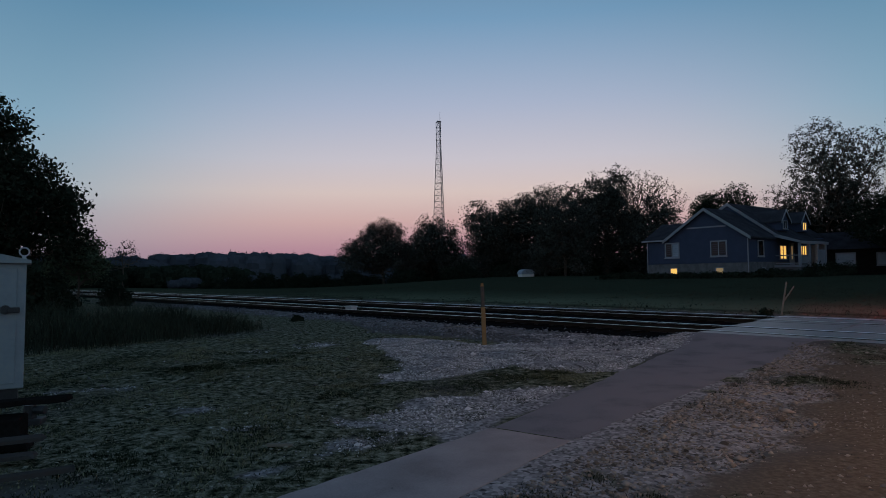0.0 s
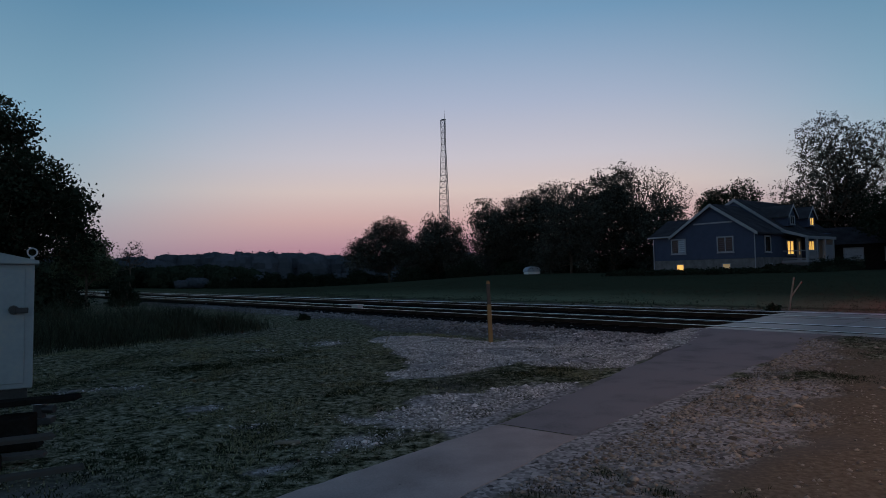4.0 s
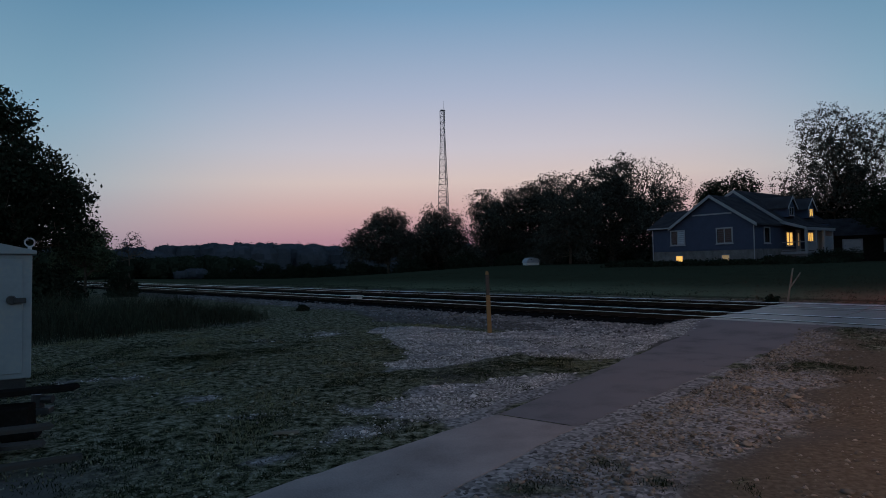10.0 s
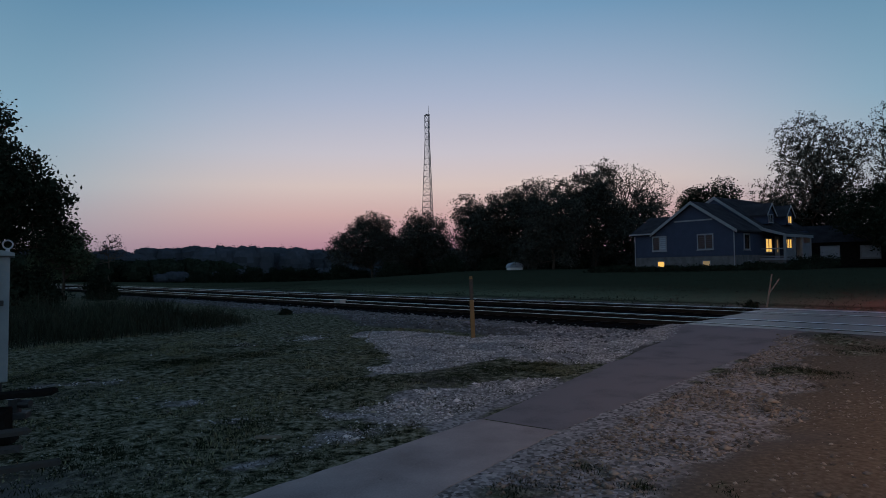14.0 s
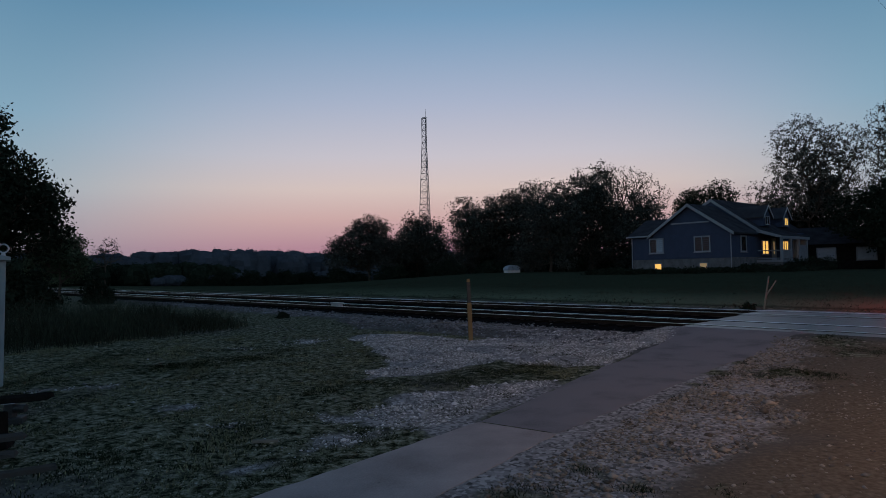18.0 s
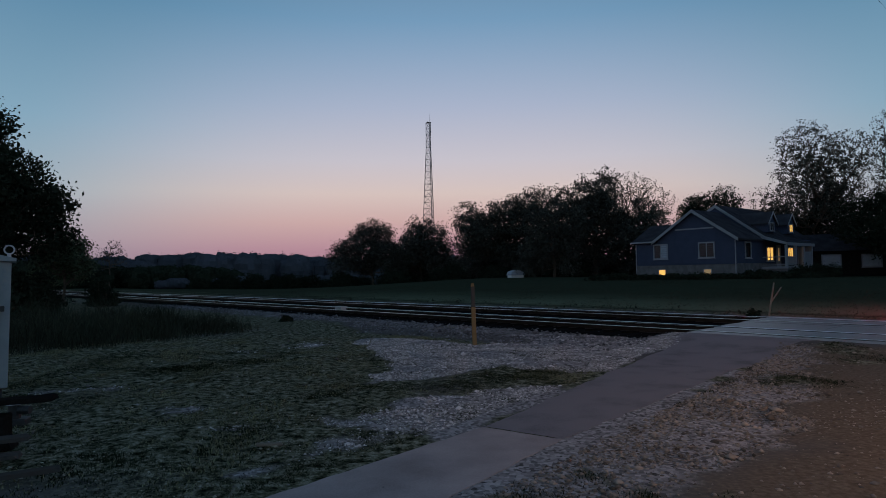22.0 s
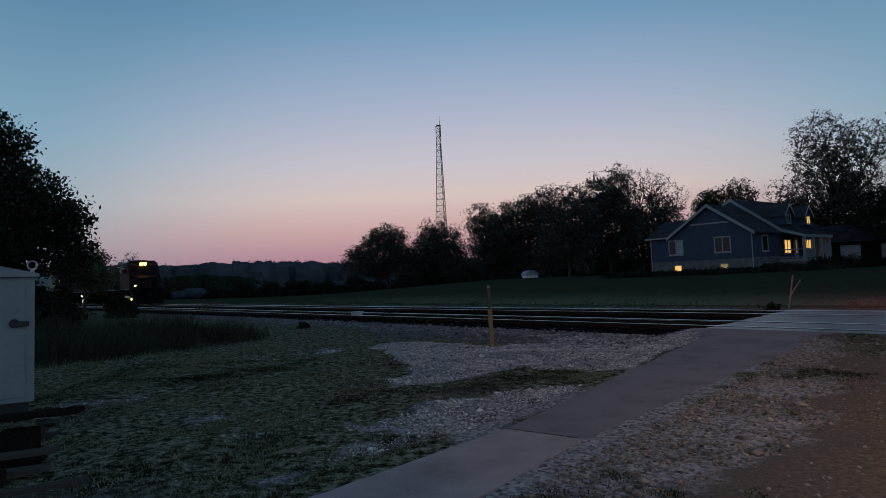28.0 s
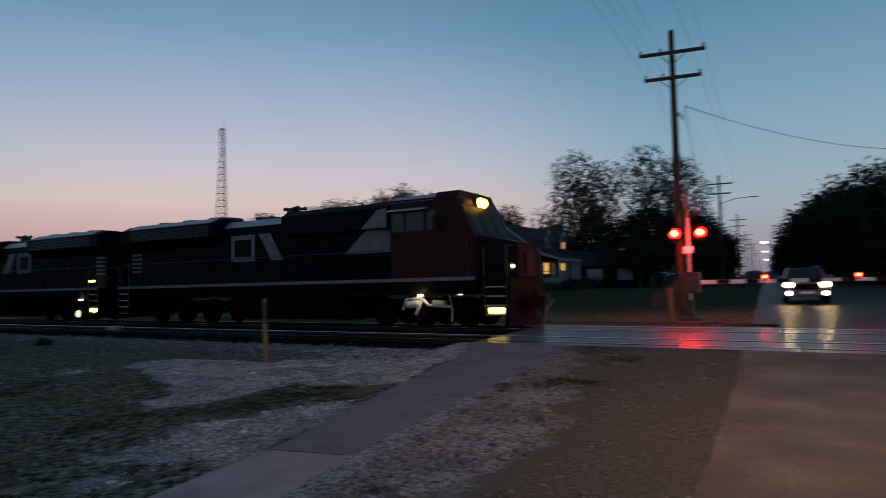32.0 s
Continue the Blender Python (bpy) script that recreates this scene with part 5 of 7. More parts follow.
def marker_post(x, y, h, lean, label, cap=True):
    root = thing("marker_post", pose(x, y, float(ground_z(x, y)) - 0.02, 0, lean, 10), label, "marker post")
    part("post", Mesh().box(-0.048, -0.025, 0, 0.048, 0.025, h * 0.62, bevel=0.008), M["yellow"], root)
    part("upper_post", Mesh().box(-0.042, -0.022, h * 0.62, 0.042, 0.022, h * 0.95, bevel=0.008), M["timber"], root, "dull upper part with a faded label")
    part("label_plate", Mesh().box(-0.035, -0.031, h * 0.72, 0.035, -0.028, h * 0.9), M["dark_steel"], root, "small dark unreadable plate")
    if cap:
        part("cap", Mesh().tube((0, 0, h * 0.95), (0, 0, h), 0.046, 0.03, 10), M["yellow"], root)
    return root


marker_post(1.01, 14.47, 1.43, -1.4, "thin yellow marker post with a dull upper end in gravel")
p2 = thing("marker_post", pose(15.45, 19.0, float(ground_z(15.45, 19.0)) - 0.02), "short orange-yellow bollard post beside the crossing signal", "marker post")
part("post", Mesh().tube((0, 0, 0), (0, 0, 1.2), 0.10, 0.10, 12).tube((0, 0, 1.2), (0, 0, 1.25), 0.10, 0.04, 12), M["yellow"], p2)


def broken_stake(x, y):
    z = float(ground_z(x, y))
    root = thing("broken_stake", pose(x, y, z - 0.05), "forked pale wooden stake leaning beside the track", "stake")
    part("stake", Mesh().tube((0, 0, 0), (0.22, 0, 1.18), 0.032, 0.026, 8), M["bare"], root)
    part("fork", Mesh().tube((0.08, 0, 0.5), (0.52, 0.1, 1.02), 0.026, 0.02, 8), M["bare"], root)
    bush(x - 0.45, y + 0.1, 0.30, 0.27, 77, "small dark bush at the stake's foot", 0.035, 2500)


broken_stake(11.35, 21.05)


def track_box():
    root = thing("track_box", pose(-3.95, 28.3, 0.05, 0, 0, 41), "low grey steel junction box beside the rails", "junction box")
    part("body", Mesh().box(-0.15, -0.25, -0.1, 0.15, 0.25, 0.22, bevel=0.02), M["steel"], root)
    part("lid", Mesh().box(-0.18, -0.28, 0.22, 0.18, 0.28, 0.26, bevel=0.01), M["steel"], root)


track_box()
bush(-5.3, 23.7, 0.24, 0.32, 78, "small dark weed on the ballast", 0.035, 1400)

# ---- train ----


def wheel_set(truck, x, r=0.53):
    for side in (-1, 1):
        y = side * 0.75
        w = part("wheel", Mesh().tube((x, y - 0.065, r), (x, y + 0.065, r), r, r, 24), M["black_under"], truck)
        part("journal", Mesh().tube((x, side * 0.83, r), (x, side * 1.10, r), 0.14, 0.12, 10), M["black_under"], w)
    part("axle", Mesh().tube((x, -0.7, r), (x, 0.7, r), 0.09, 0.09, 8), M["black_under"], truck)


def truck(parent, x, lit=False, light_end=1):
    """A three-axle truck."""
    t = part("truck", Mesh().box(x - 2.0, -0.95, 0.62, x + 2.0, -0.80, 0.95, bevel=0.04).box(x - 2.0, 0.80, 0.62, x + 2.0, 0.95, 0.95, bevel=0.04).box(x - 0.4, -0.9, 0.6, x + 0.4, 0.9, 1.0), M["black_under"], parent, "dark three-axle truck")
    for k in (-1.68, 0, 1.68):
        wheel_set(t, x + k)
    for side in (-1, 1):
        for k in (-1.68, 0.0, 1.68):
            part("bearing_box", Mesh().box(x + k - 0.20, side * 0.95 - 0.10, 0.38, x + k + 0.20, side * 0.95 + 0.17, 0.72, bevel=0.03), M["black_under"], t)
        for k in (-0.84, 0.84):
            spring = Mesh()
            for s in range(6):
                spring.tube((x + k, side * 1.0, 0.45 + 0.07 * s), (x + k, side * 1.0, 0.48 + 0.07 * s), 0.15, 0.15, 10)
            part("spring", spring, M["black_under"], t)
        part("brake_rod", Mesh().path([(x - 1.5, side * 1.08, 0.70), (x - 0.6, side * 1.10, 0.95), (x + 0.3, side * 1.10, 0.72), (x + 1.4, side * 1.08, 0.90)], 0.035), M["black_under"], t)
        part("brake_cylinder", Mesh().tube((x - 1.1, side * 1.10, 0.88), (x - 0.7, side * 1.10, 0.88), 0.12, 0.12, 10), M["black_under"], t)
    # pale copies of the brake parts, their colour adding the ground lamp's light
    if lit:
        for side in (-1, 1):
            rig = part("brake_rigging", Mesh().path([(x - 0.7, side * 1.16, 0.62), (x - 0.55, side * 1.17, 1.0), (x + 0.1, side * 1.18, 1.02), (x + 0.35, side * 1.17, 0.78), (x + 1.2, side * 1.17, 0.72)], 0.05), M["lamplit_pale"], t, "brake pipes painted pale as if lamplit")
            part("brake_cylinder", Mesh().tube((x - 0.5, side * 1.16, 0.80), (x + 0.0, side * 1.16, 0.84), 0.13, 0.13, 12), M["lamplit_pale"], rig)
            part("brake_cylinder", Mesh().tube((x + 0.55, side * 1.16, 0.86), (x + 1.0, side * 1.16, 0.82), 0.11, 0.11, 12), M["lamplit_pale"], rig)
            part("damper", Mesh().tube((x - 0.15, side * 1.18, 0.45), (x + 0.15, side * 1.18, 1.12), 0.06, 0.06, 10), M["lamplit_pale"], rig)
            part("sand_pipe", Mesh().path([(x + 1.15, side * 1.1, 1.1), (x + 1.25, side * 1.1, 0.6), (x + 1.1, side * 0.9, 0.2)], 0.03), M["lamplit_pale"], rig)
    return t


def locomotive(label, cab_lit):
    """A six-axle freight locomotive; local x forward, its front coupler at x = 0, the rail top at z = 0."""
    root = thing("locomotive", pose(0, 0, 0), label, "locomotive", "freight train")
    L = 22.2
    y_body, y_cab, y_walk = 0.98, 1.52, 1.56
    part("underframe", Mesh().box(-L + 0.7, -1.35, 1.15, -1.5, 1.35, 1.62, bevel=0.03), M["black_under"], root, "black frame")
    part("walkway", Mesh().box(-L + 0.65, -y_walk, 1.60, -1.45, y_walk, 1.68), M["black"], root, "black walkway")
    for side in (-1, 1):
        part("sill_stripe", Mesh().box(-L + 0.8, side * y_walk - 0.012, 1.60, -2.6, side * y_walk + 0.012, 1.72), M["worn_white"], root, "thin white edge stripe")
    part("fuel_tank", Mesh().prism([(-1.35, 1.1), (-1.35, 0.55), (-1.05, 0.25), (1.05, 0.25), (1.35, 0.55), (1.35, 1.1)], 0, -14.2, -8.0), M["black_under"], root, "black fuel tank")
    part("air_tank", Mesh().tube((-8.2, -1.2, 1.0), (-14.0, -1.2, 1.0), 0.17, 0.17, 12), M["black_under"], root)
    truck(root, -4.95, True)
    truck(root, -17.6)
    # nose and cab
    nose = Mesh()
    nose.add([(-1.30, -0.95, 1.68), (-1.30, 0.95, 1.68), (-1.38, 0.88, 2.82), (-1.38, -0.88, 2.82), (-2.65, -1.36, 1.68), (-2.65, 1.36, 1.68), (-2.65, 1.30, 3.10), (-2.65, -1.30, 3.10)],
             [(0, 1, 2, 3), (4, 7, 6, 5), (0, 4, 5, 1), (3, 2, 6, 7), (1, 5, 6, 2), (0, 3, 7, 4)])
    # black puts the dimness of the front into a reddish nose
    part("nose", nose, M["black"], root, "tapered short hood, blackened to put in its shade")
    part("nose_door", Mesh().box(-1.37, -0.35, 1.72, -1.27, 0.35, 2.5, bevel=0.01), M["red"], root)
    cab = Mesh()
    cab.prism([(-2.60, 1.68), (-2.60, 3.05), (-3.02, 4.05), (-3.28, 4.45), (-5.9, 4.45), (-5.9, 1.68)], 1, -y_cab, y_cab)
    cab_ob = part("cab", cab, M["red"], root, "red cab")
    roof = Mesh().prism([(-y_cab - 0.03, 4.36), (-1.15, 4.62), (1.15, 4.62), (y_cab + 0.03, 4.36)], 0, -5.92, -4.15)
    part("cab_roof", roof, M["steel"], cab_ob, "pale grey sloped cab roof")
    part("cab_brow", Mesh().prism([(-y_cab - 0.02, 4.30), (-1.2, 4.66), (1.2, 4.66), (y_cab + 0.02, 4.30)], 0, -4.14, -3.24), M["red"], cab_ob, "red front of the cab roof")
    part("roof_box", Mesh().box(-4.9, -0.5, 4.6, -4.2, 0.5, 4.76, bevel=0.04), M["dark_steel"], cab_ob)
    part("antenna", Mesh().tube((-3.5, 0.3, 4.6), (-3.5, 0.3, 4.72), 0.22, 0.16, 12), M["dark_steel"], cab_ob, "low dark antenna dome")
    lit = "cab_glow" if cab_lit else "cab_pane"
    for side in (-1, 1):
        y = side * (y_cab + 0.005)
        for x0, x1 in ((-4.36, -4.08), (-5.20, -4.54), (-5.78, -5.36)):
            w = part("side_window", Mesh().box(x0, y - 0.02, 3.38, x1, y + 0.02, 3.98), M[lit], cab_ob, "lit from inside" if cab_lit else "dark glass")
            part("window_frame", Mesh().box(x0 - 0.05, y - 0.03, 3.33, x1 + 0.05, y + 0.03, 3.375).box(x0 - 0.05, y - 0.03, 3.985, x1 + 0.05, y + 0.03, 4.03).box(x0 - 0.05, y - 0.03, 3.375, x0 - 0.005, y + 0.03, 3.985).box(x1 + 0.005, y - 0.03, 3.375, x1 + 0.05, y + 0.03, 3.985), M["dark_steel"], w)
        part("window_shade", Mesh().prism([(side * y_cab, 4.09), (side * (y_cab + 0.32), 4.03), (side * (y_cab + 0.32), 4.06), (side * y_cab, 4.15)], 0, -5.88, -4.35), M["steel"], cab_ob, "pale sunshade")
        part("mirror", Mesh().box(-4.02, min(side * 1.56, side * 1.85), 3.35, -3.97, max(side * 1.56, side * 1.85), 3.8), M["dark_steel"], cab_ob)
        part("cab_door", Mesh().box(-3.75, y - 0.012, 1.75, -3.10, y + 0.012, 3.75, bevel=0.01), M["red"], cab_ob, "flush red cab door")
        part("grab_iron", Mesh().path([(-2.85, side * 1.58, 1.7), (-2.85, side * 1.60, 2.9), (-2.85, side * 1.54, 3.0)], 0.02), M["dark_steel"], cab_ob, "dark grab iron")
    for y0, y1 in ((-1.3, -0.5), (-0.42, 0.42), (0.5, 1.3)):
        ws = Mesh().add([(-2.69, y0, 3.18), (-2.69, y1, 3.18), (-3.02, y1, 3.95), (-3.02, y0, 3.95), (-2.63, y0, 3.18), (-2.63, y1, 3.18), (-2.96, y1, 3.95), (-2.96, y0, 3.95)],
                        [(0, 1, 2, 3), (4, 7, 6, 5), (0, 4, 5, 1), (3, 2, 6, 7), (1, 5, 6, 2), (0, 3, 7, 4)])
        part("windshield", ws, M[lit if cab_lit else "dim_pane"], cab_ob, "lit from inside" if cab_lit else "dark glass")
    for s in (-1, 1):
        part("number_board", Mesh().box(-3.24, s * 0.95 - 0.32, 4.15, -3.10, s * 0.95 + 0.32, 4.36), M["dark_steel"], cab_ob, "dark unlit number board")
    # lights
    hl = part("headlight", Mesh().box(-3.4, -0.36, 4.12, -3.04, 0.36, 4.50, bevel=0.02), M["dark_steel"], cab_ob, "twin headlight housing")
    if not cab_lit:
        for s in (-1, 1):
            part("lamp", Mesh().tube((-3.04, s * 0.18, 4.31), (-3.00, s * 0.18, 4.31), 0.175, 0.165, 14).tube((-3.00, s * 0.18, 4.31), (-2.90, s * 0.18, 4.31), 0.165, 0.05, 14), M["headlight"], hl, "glowing headlight")
        for s in (-1, 1):
            d = part("ditch_light", Mesh().box(-1.58, s * 1.25 - 0.12, 1.90, -1.40, s * 1.25 + 0.12, 2.14), M["dark_steel"], root, "low ditch light")
            if s < 0:
                part("lamp", Mesh().tube((-1.40, s * 1.25, 2.02), (-1.35, s * 1.25, 2.02), 0.065, 0.045, 12), M["lamp_warm"], d, "glowing ditch light")
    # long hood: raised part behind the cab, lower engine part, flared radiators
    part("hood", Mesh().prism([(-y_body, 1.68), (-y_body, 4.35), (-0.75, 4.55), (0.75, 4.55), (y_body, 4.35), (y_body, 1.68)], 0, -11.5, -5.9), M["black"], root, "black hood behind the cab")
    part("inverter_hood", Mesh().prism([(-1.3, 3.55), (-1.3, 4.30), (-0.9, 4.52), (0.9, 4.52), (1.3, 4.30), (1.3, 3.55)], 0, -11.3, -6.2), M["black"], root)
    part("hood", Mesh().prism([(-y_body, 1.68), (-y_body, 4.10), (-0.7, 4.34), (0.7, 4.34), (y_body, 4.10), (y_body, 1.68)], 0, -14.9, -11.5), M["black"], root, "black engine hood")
    part("hood_roof", Mesh().prism([(-y_body - 0.01, 4.08), (-0.7, 4.33), (0.7, 4.33), (y_body + 0.01, 4.08), (y_body + 0.01, 4.12), (0.7, 4.37), (-0.7, 4.37), (-y_body - 0.01, 4.12)], 0, -14.9, -11.5), M["steel"], root, "grey hood roof")
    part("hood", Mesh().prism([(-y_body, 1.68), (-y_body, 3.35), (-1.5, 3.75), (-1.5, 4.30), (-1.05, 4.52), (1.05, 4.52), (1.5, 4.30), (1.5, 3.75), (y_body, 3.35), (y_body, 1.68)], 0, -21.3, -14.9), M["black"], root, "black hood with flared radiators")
    for k in range(3):
        fan = part("radiator_fan", Mesh().tube((-15.9 - 1.75 * k, 0, 4.5), (-15.9 - 1.75 * k, 0, 4.66), 0.75, 0.75, 20), M["dark_steel"], root)
        part("fan_hub", Mesh().tube((-15.9 - 1.75 * k, 0, 4.66), (-15.9 - 1.75 * k, 0, 4.70), 0.2, 0.2, 10), M["dark_steel"], fan)
    for side in (-1, 1):
        part("radiator_top", Mesh().prism([(side * 1.06, 4.53), (side * 1.49, 4.32), (side * 1.50, 4.35), (side * 1.06, 4.56)], 0, -20.8, -15.2), M["steel"], root, "grey radiator slope")
        for k in range(6):
            part("grille_slat", Mesh().box(-20.6, side * 1.50 - 0.012, 3.80 + 0.08 * k, -15.3, side * 1.50 + 0.012, 3.84 + 0.08 * k), M["dark_steel"], root)
        for k in range(7):
            x = -6.6 - 0.72 * k
            part("hood_door", Mesh().box(x - 0.33, side * (y_body + 0.012) - 0.012, 1.78, x + 0.33, side * (y_body + 0.012) + 0.012, 3.45), M["black"], root)
        for k in range(9):
            x = -15.3 - 0.68 * k
            part("hood_door", Mesh().box(x - 0.31, side * (y_body + 0.012) - 0.012, 1.78, x + 0.31, side * (y_body + 0.012) + 0.012, 3.30), M["black"], root)
    part("exhaust", Mesh().box(-13.6, -0.45, 4.36, -12.6, 0.45, 4.52, bevel=0.03), M["dark_steel"], root)
    horn = part("horn", Mesh().box(-11.98, -0.25, 4.36, -11.72, 0.25, 4.74), M["dark_steel"], root, "cluster of air horns")
    for k, (dx, y) in enumerate(((0.45, -0.22), (0.35, 0.0), (-0.45, 0.22), (0.5, 0.2), (-0.4, -0.1))):
        part("horn_bell", Mesh().tube((-11.85, y, 4.78), (-11.85 + dx, y, 4.80), 0.03, 0.085, 10), M["dark_steel"], horn)
    # painted shapes along the flank
    for side in (-1, 1):
        y = side * (y_body + 0.03)
        z0, z1, th = 2.62, 3.74, 0.2
        part("flank_mark", Mesh().box(-14.45, y - 0.006, z1 - th, -13.05, y + 0.006, z1).box(-14.45, y - 0.006, z0, -13.05, y + 0.006, z0 + th).box(-14.45, y - 0.006, z0 + th, -14.25, y + 0.006, z1 - th)
             .box(-13.25, y - 0.006, z0 + th, -13.05, y + 0.006, z1 - th), M["worn_white"], root, "pale painted hollow block on the flank")
        part("flank_mark", Mesh().prism([(-12.85, z1), (-12.2, z1), (-11.48, z0), (-12.13, z0)], 1, y - 0.006, y + 0.006), M["worn_white"], root, "pale painted slanted block on the flank")
        part("flank_slash", Mesh().prism([(-8.35, 2.70), (-6.75, 4.05), (-6.0, 4.12), (-6.0, 2.70)], 1, y - 0.006, y + 0.006), M["worn_white"], root, "pale diagonal panel behind the cab")
        part("flank_slash", Mesh().prism([(-7.36, 3.57), (-6.62, 4.22), (-6.22, 4.27), (-6.22, 3.57)], 1, min(side * 1.295, side * 1.308), max(side * 1.295, side * 1.308)), M["worn_white"], root, "pale diagonal panel behind the cab")
        for k in range(5):
            part("louvre_bar", Mesh().box(-21.15, side * (y_body + 0.035) - 0.01, 2.35 + 0.20 * k, -20.45, side * (y_body + 0.035) + 0.01, 2.43 + 0.20 * k), M["worn_white"], root, "white safety stripe")
        # handrails
        rails = part("handrail", Mesh().path([(-L + 1.0, side * 1.5, 2.72), (-9.0, side * 1.5, 2.72), (-6.2, side * 1.5, 2.72)], 0.018), M["dark_steel"], root)
        for k in range(11):
            x = -6.4 - k * 1.48
            part("stanchion", Mesh().tube((x, side * 1.5, 1.66), (x, side * 1.5, 2.72), 0.018, sides=5), M["black"], rails)
        # corner steps
        for x0 in (-2.3, -L + 0.75):
            well = part("step_well", Mesh().box(x0, side * 1.16 - 0.02, 0.42, x0 + 0.80, side * 1.16 + 0.02, 1.65), M["black"], root, "black corner steps")
            for dx in (0.0, 0.75):
                part("step_side", Mesh().box(x0 + dx, side * 1.34 - 0.19, 0.42, x0 + dx + 0.05, side * 1.34 + 0.19, 1.65), M["black"], well)
            # upper steps carry the lamplight in their pale colour
            for k in range(4):
                part("step", Mesh().box(x0, side * 1.32 - 0.18, 0.45 + 0.30 * k, x0 + 0.80, side * 1.32 + 0.18, 0.49 + 0.30 * k), M["yellow" if k == 0 else "lamplit_pale"], well, "yellow-edged step" if k == 0 else "")
            part("grab_iron", Mesh().path([(x0 + 0.02, side * 1.53, 0.7), (x0 + 0.02, side * 1.53, 2.7)], 0.018), M["dark_steel"], well, "dark grab iron")
            part("grab_iron", Mesh().path([(x0 + 0.80, side * 1.53, 0.7), (x0 + 0.80, side * 1.53, 2.7)], 0.018), M["dark_steel"], well, "dark grab iron")
            if (x0 > -5) == (not cab_lit):
                part("step_lamp", Mesh().box(x0 + 0.14, side * 1.40 - 0.10, 0.52, x0 + 0.66, side * 1.40 + 0.12, 0.70, bevel=0.02), M["lamp_yellow"], well, "lit yellow step lamp")
    # ends
    for x, s in ((-1.5, 1), (-L + 0.8, -1)):
        part("pilot", Mesh().box(min(x, x + s * 0.1), -1.5, 0.25, max(x, x + s * 0.1), 1.5, 1.65, bevel=0.02), M["black"], root, "black end plate")
        part("coupler", Mesh().box(min(x, x + s * 0.75), -0.15, 0.72, max(x, x + s * 0.75), 0.15, 1.05, bevel=0.04), M["rail"], root)
        for e in (-1, 1):
            part("end_rail", Mesh().path([(x, e * 1.4, 1.66), (x, e * 1.4, 2.7), (x, e * 0.5, 2.7), (x, e * 0.5, 1.7)], 0.02), M["dark_steel"], root)
        for k in range(3):
            part("air_hose", Mesh().path([(x + s * 0.1, 0.4 + 0.18 * k, 1.2), (x + s * 0.3, 0.42 + 0.18 * k, 0.75), (x + s * 0.25, 0.42 + 0.18 * k, 0.5)], 0.025), M["rubber"], root)
    part("plow", Mesh().add([(p[0] - 0.73, p[1], p[2]) for p in [(-0.75, -1.5, 0.1), (-0.25, 0, 0.1), (-0.75, 1.5, 0.1), (-0.75, -1.5, 0.75), (-0.45, 0, 0.62), (-0.75, 1.5, 0.75), (-0.85, -1.5, 0.1), (-0.85, 1.5, 0.1), (-0.85, -1.5, 0.75), (-0.85, 1.5, 0.75)]],
         [(0, 1, 4, 3), (1, 2, 5, 4), (6, 8, 9, 7), (0, 3, 8, 6), (2, 7, 9, 5), (0, 6, 7, 2, 1), (3, 4, 5, 9, 8)]), M["black"], root, "black snow plow")
    # ground lamps over the trucks
    for side in (-1, 1):
        for x in ((-4.75,) if not cab_lit else (-4.75, -19.9)):
            part("truck_lamp", Mesh().box(x - 0.07, side * 1.46 - 0.05, 1.10, x + 0.07, side * 1.46 + 0.05, 1.15), M["lamp_white"], root, "small ground lamp over the truck")
        if cab_lit:
            part("end_lamp", Mesh().box(-L + 1.25, side * 1.40 - 0.06, 1.98, -L + 1.65, side * 1.40 + 0.06, 2.08, bevel=0.015), M["lamp_yellow"], root, "small lit walkway lamp")
            # the cap is no lamp; its glow imitates lamplight on the wheel
            part("bearing_cap_glow", Mesh().tube((-19.35, side * 1.22, 0.42), (-19.35, side * 1.30, 0.42), 0.19, 0.15, 14), M["lamplit_cap"], root, "round bearing cap made to glow as if lamplit")
    return root


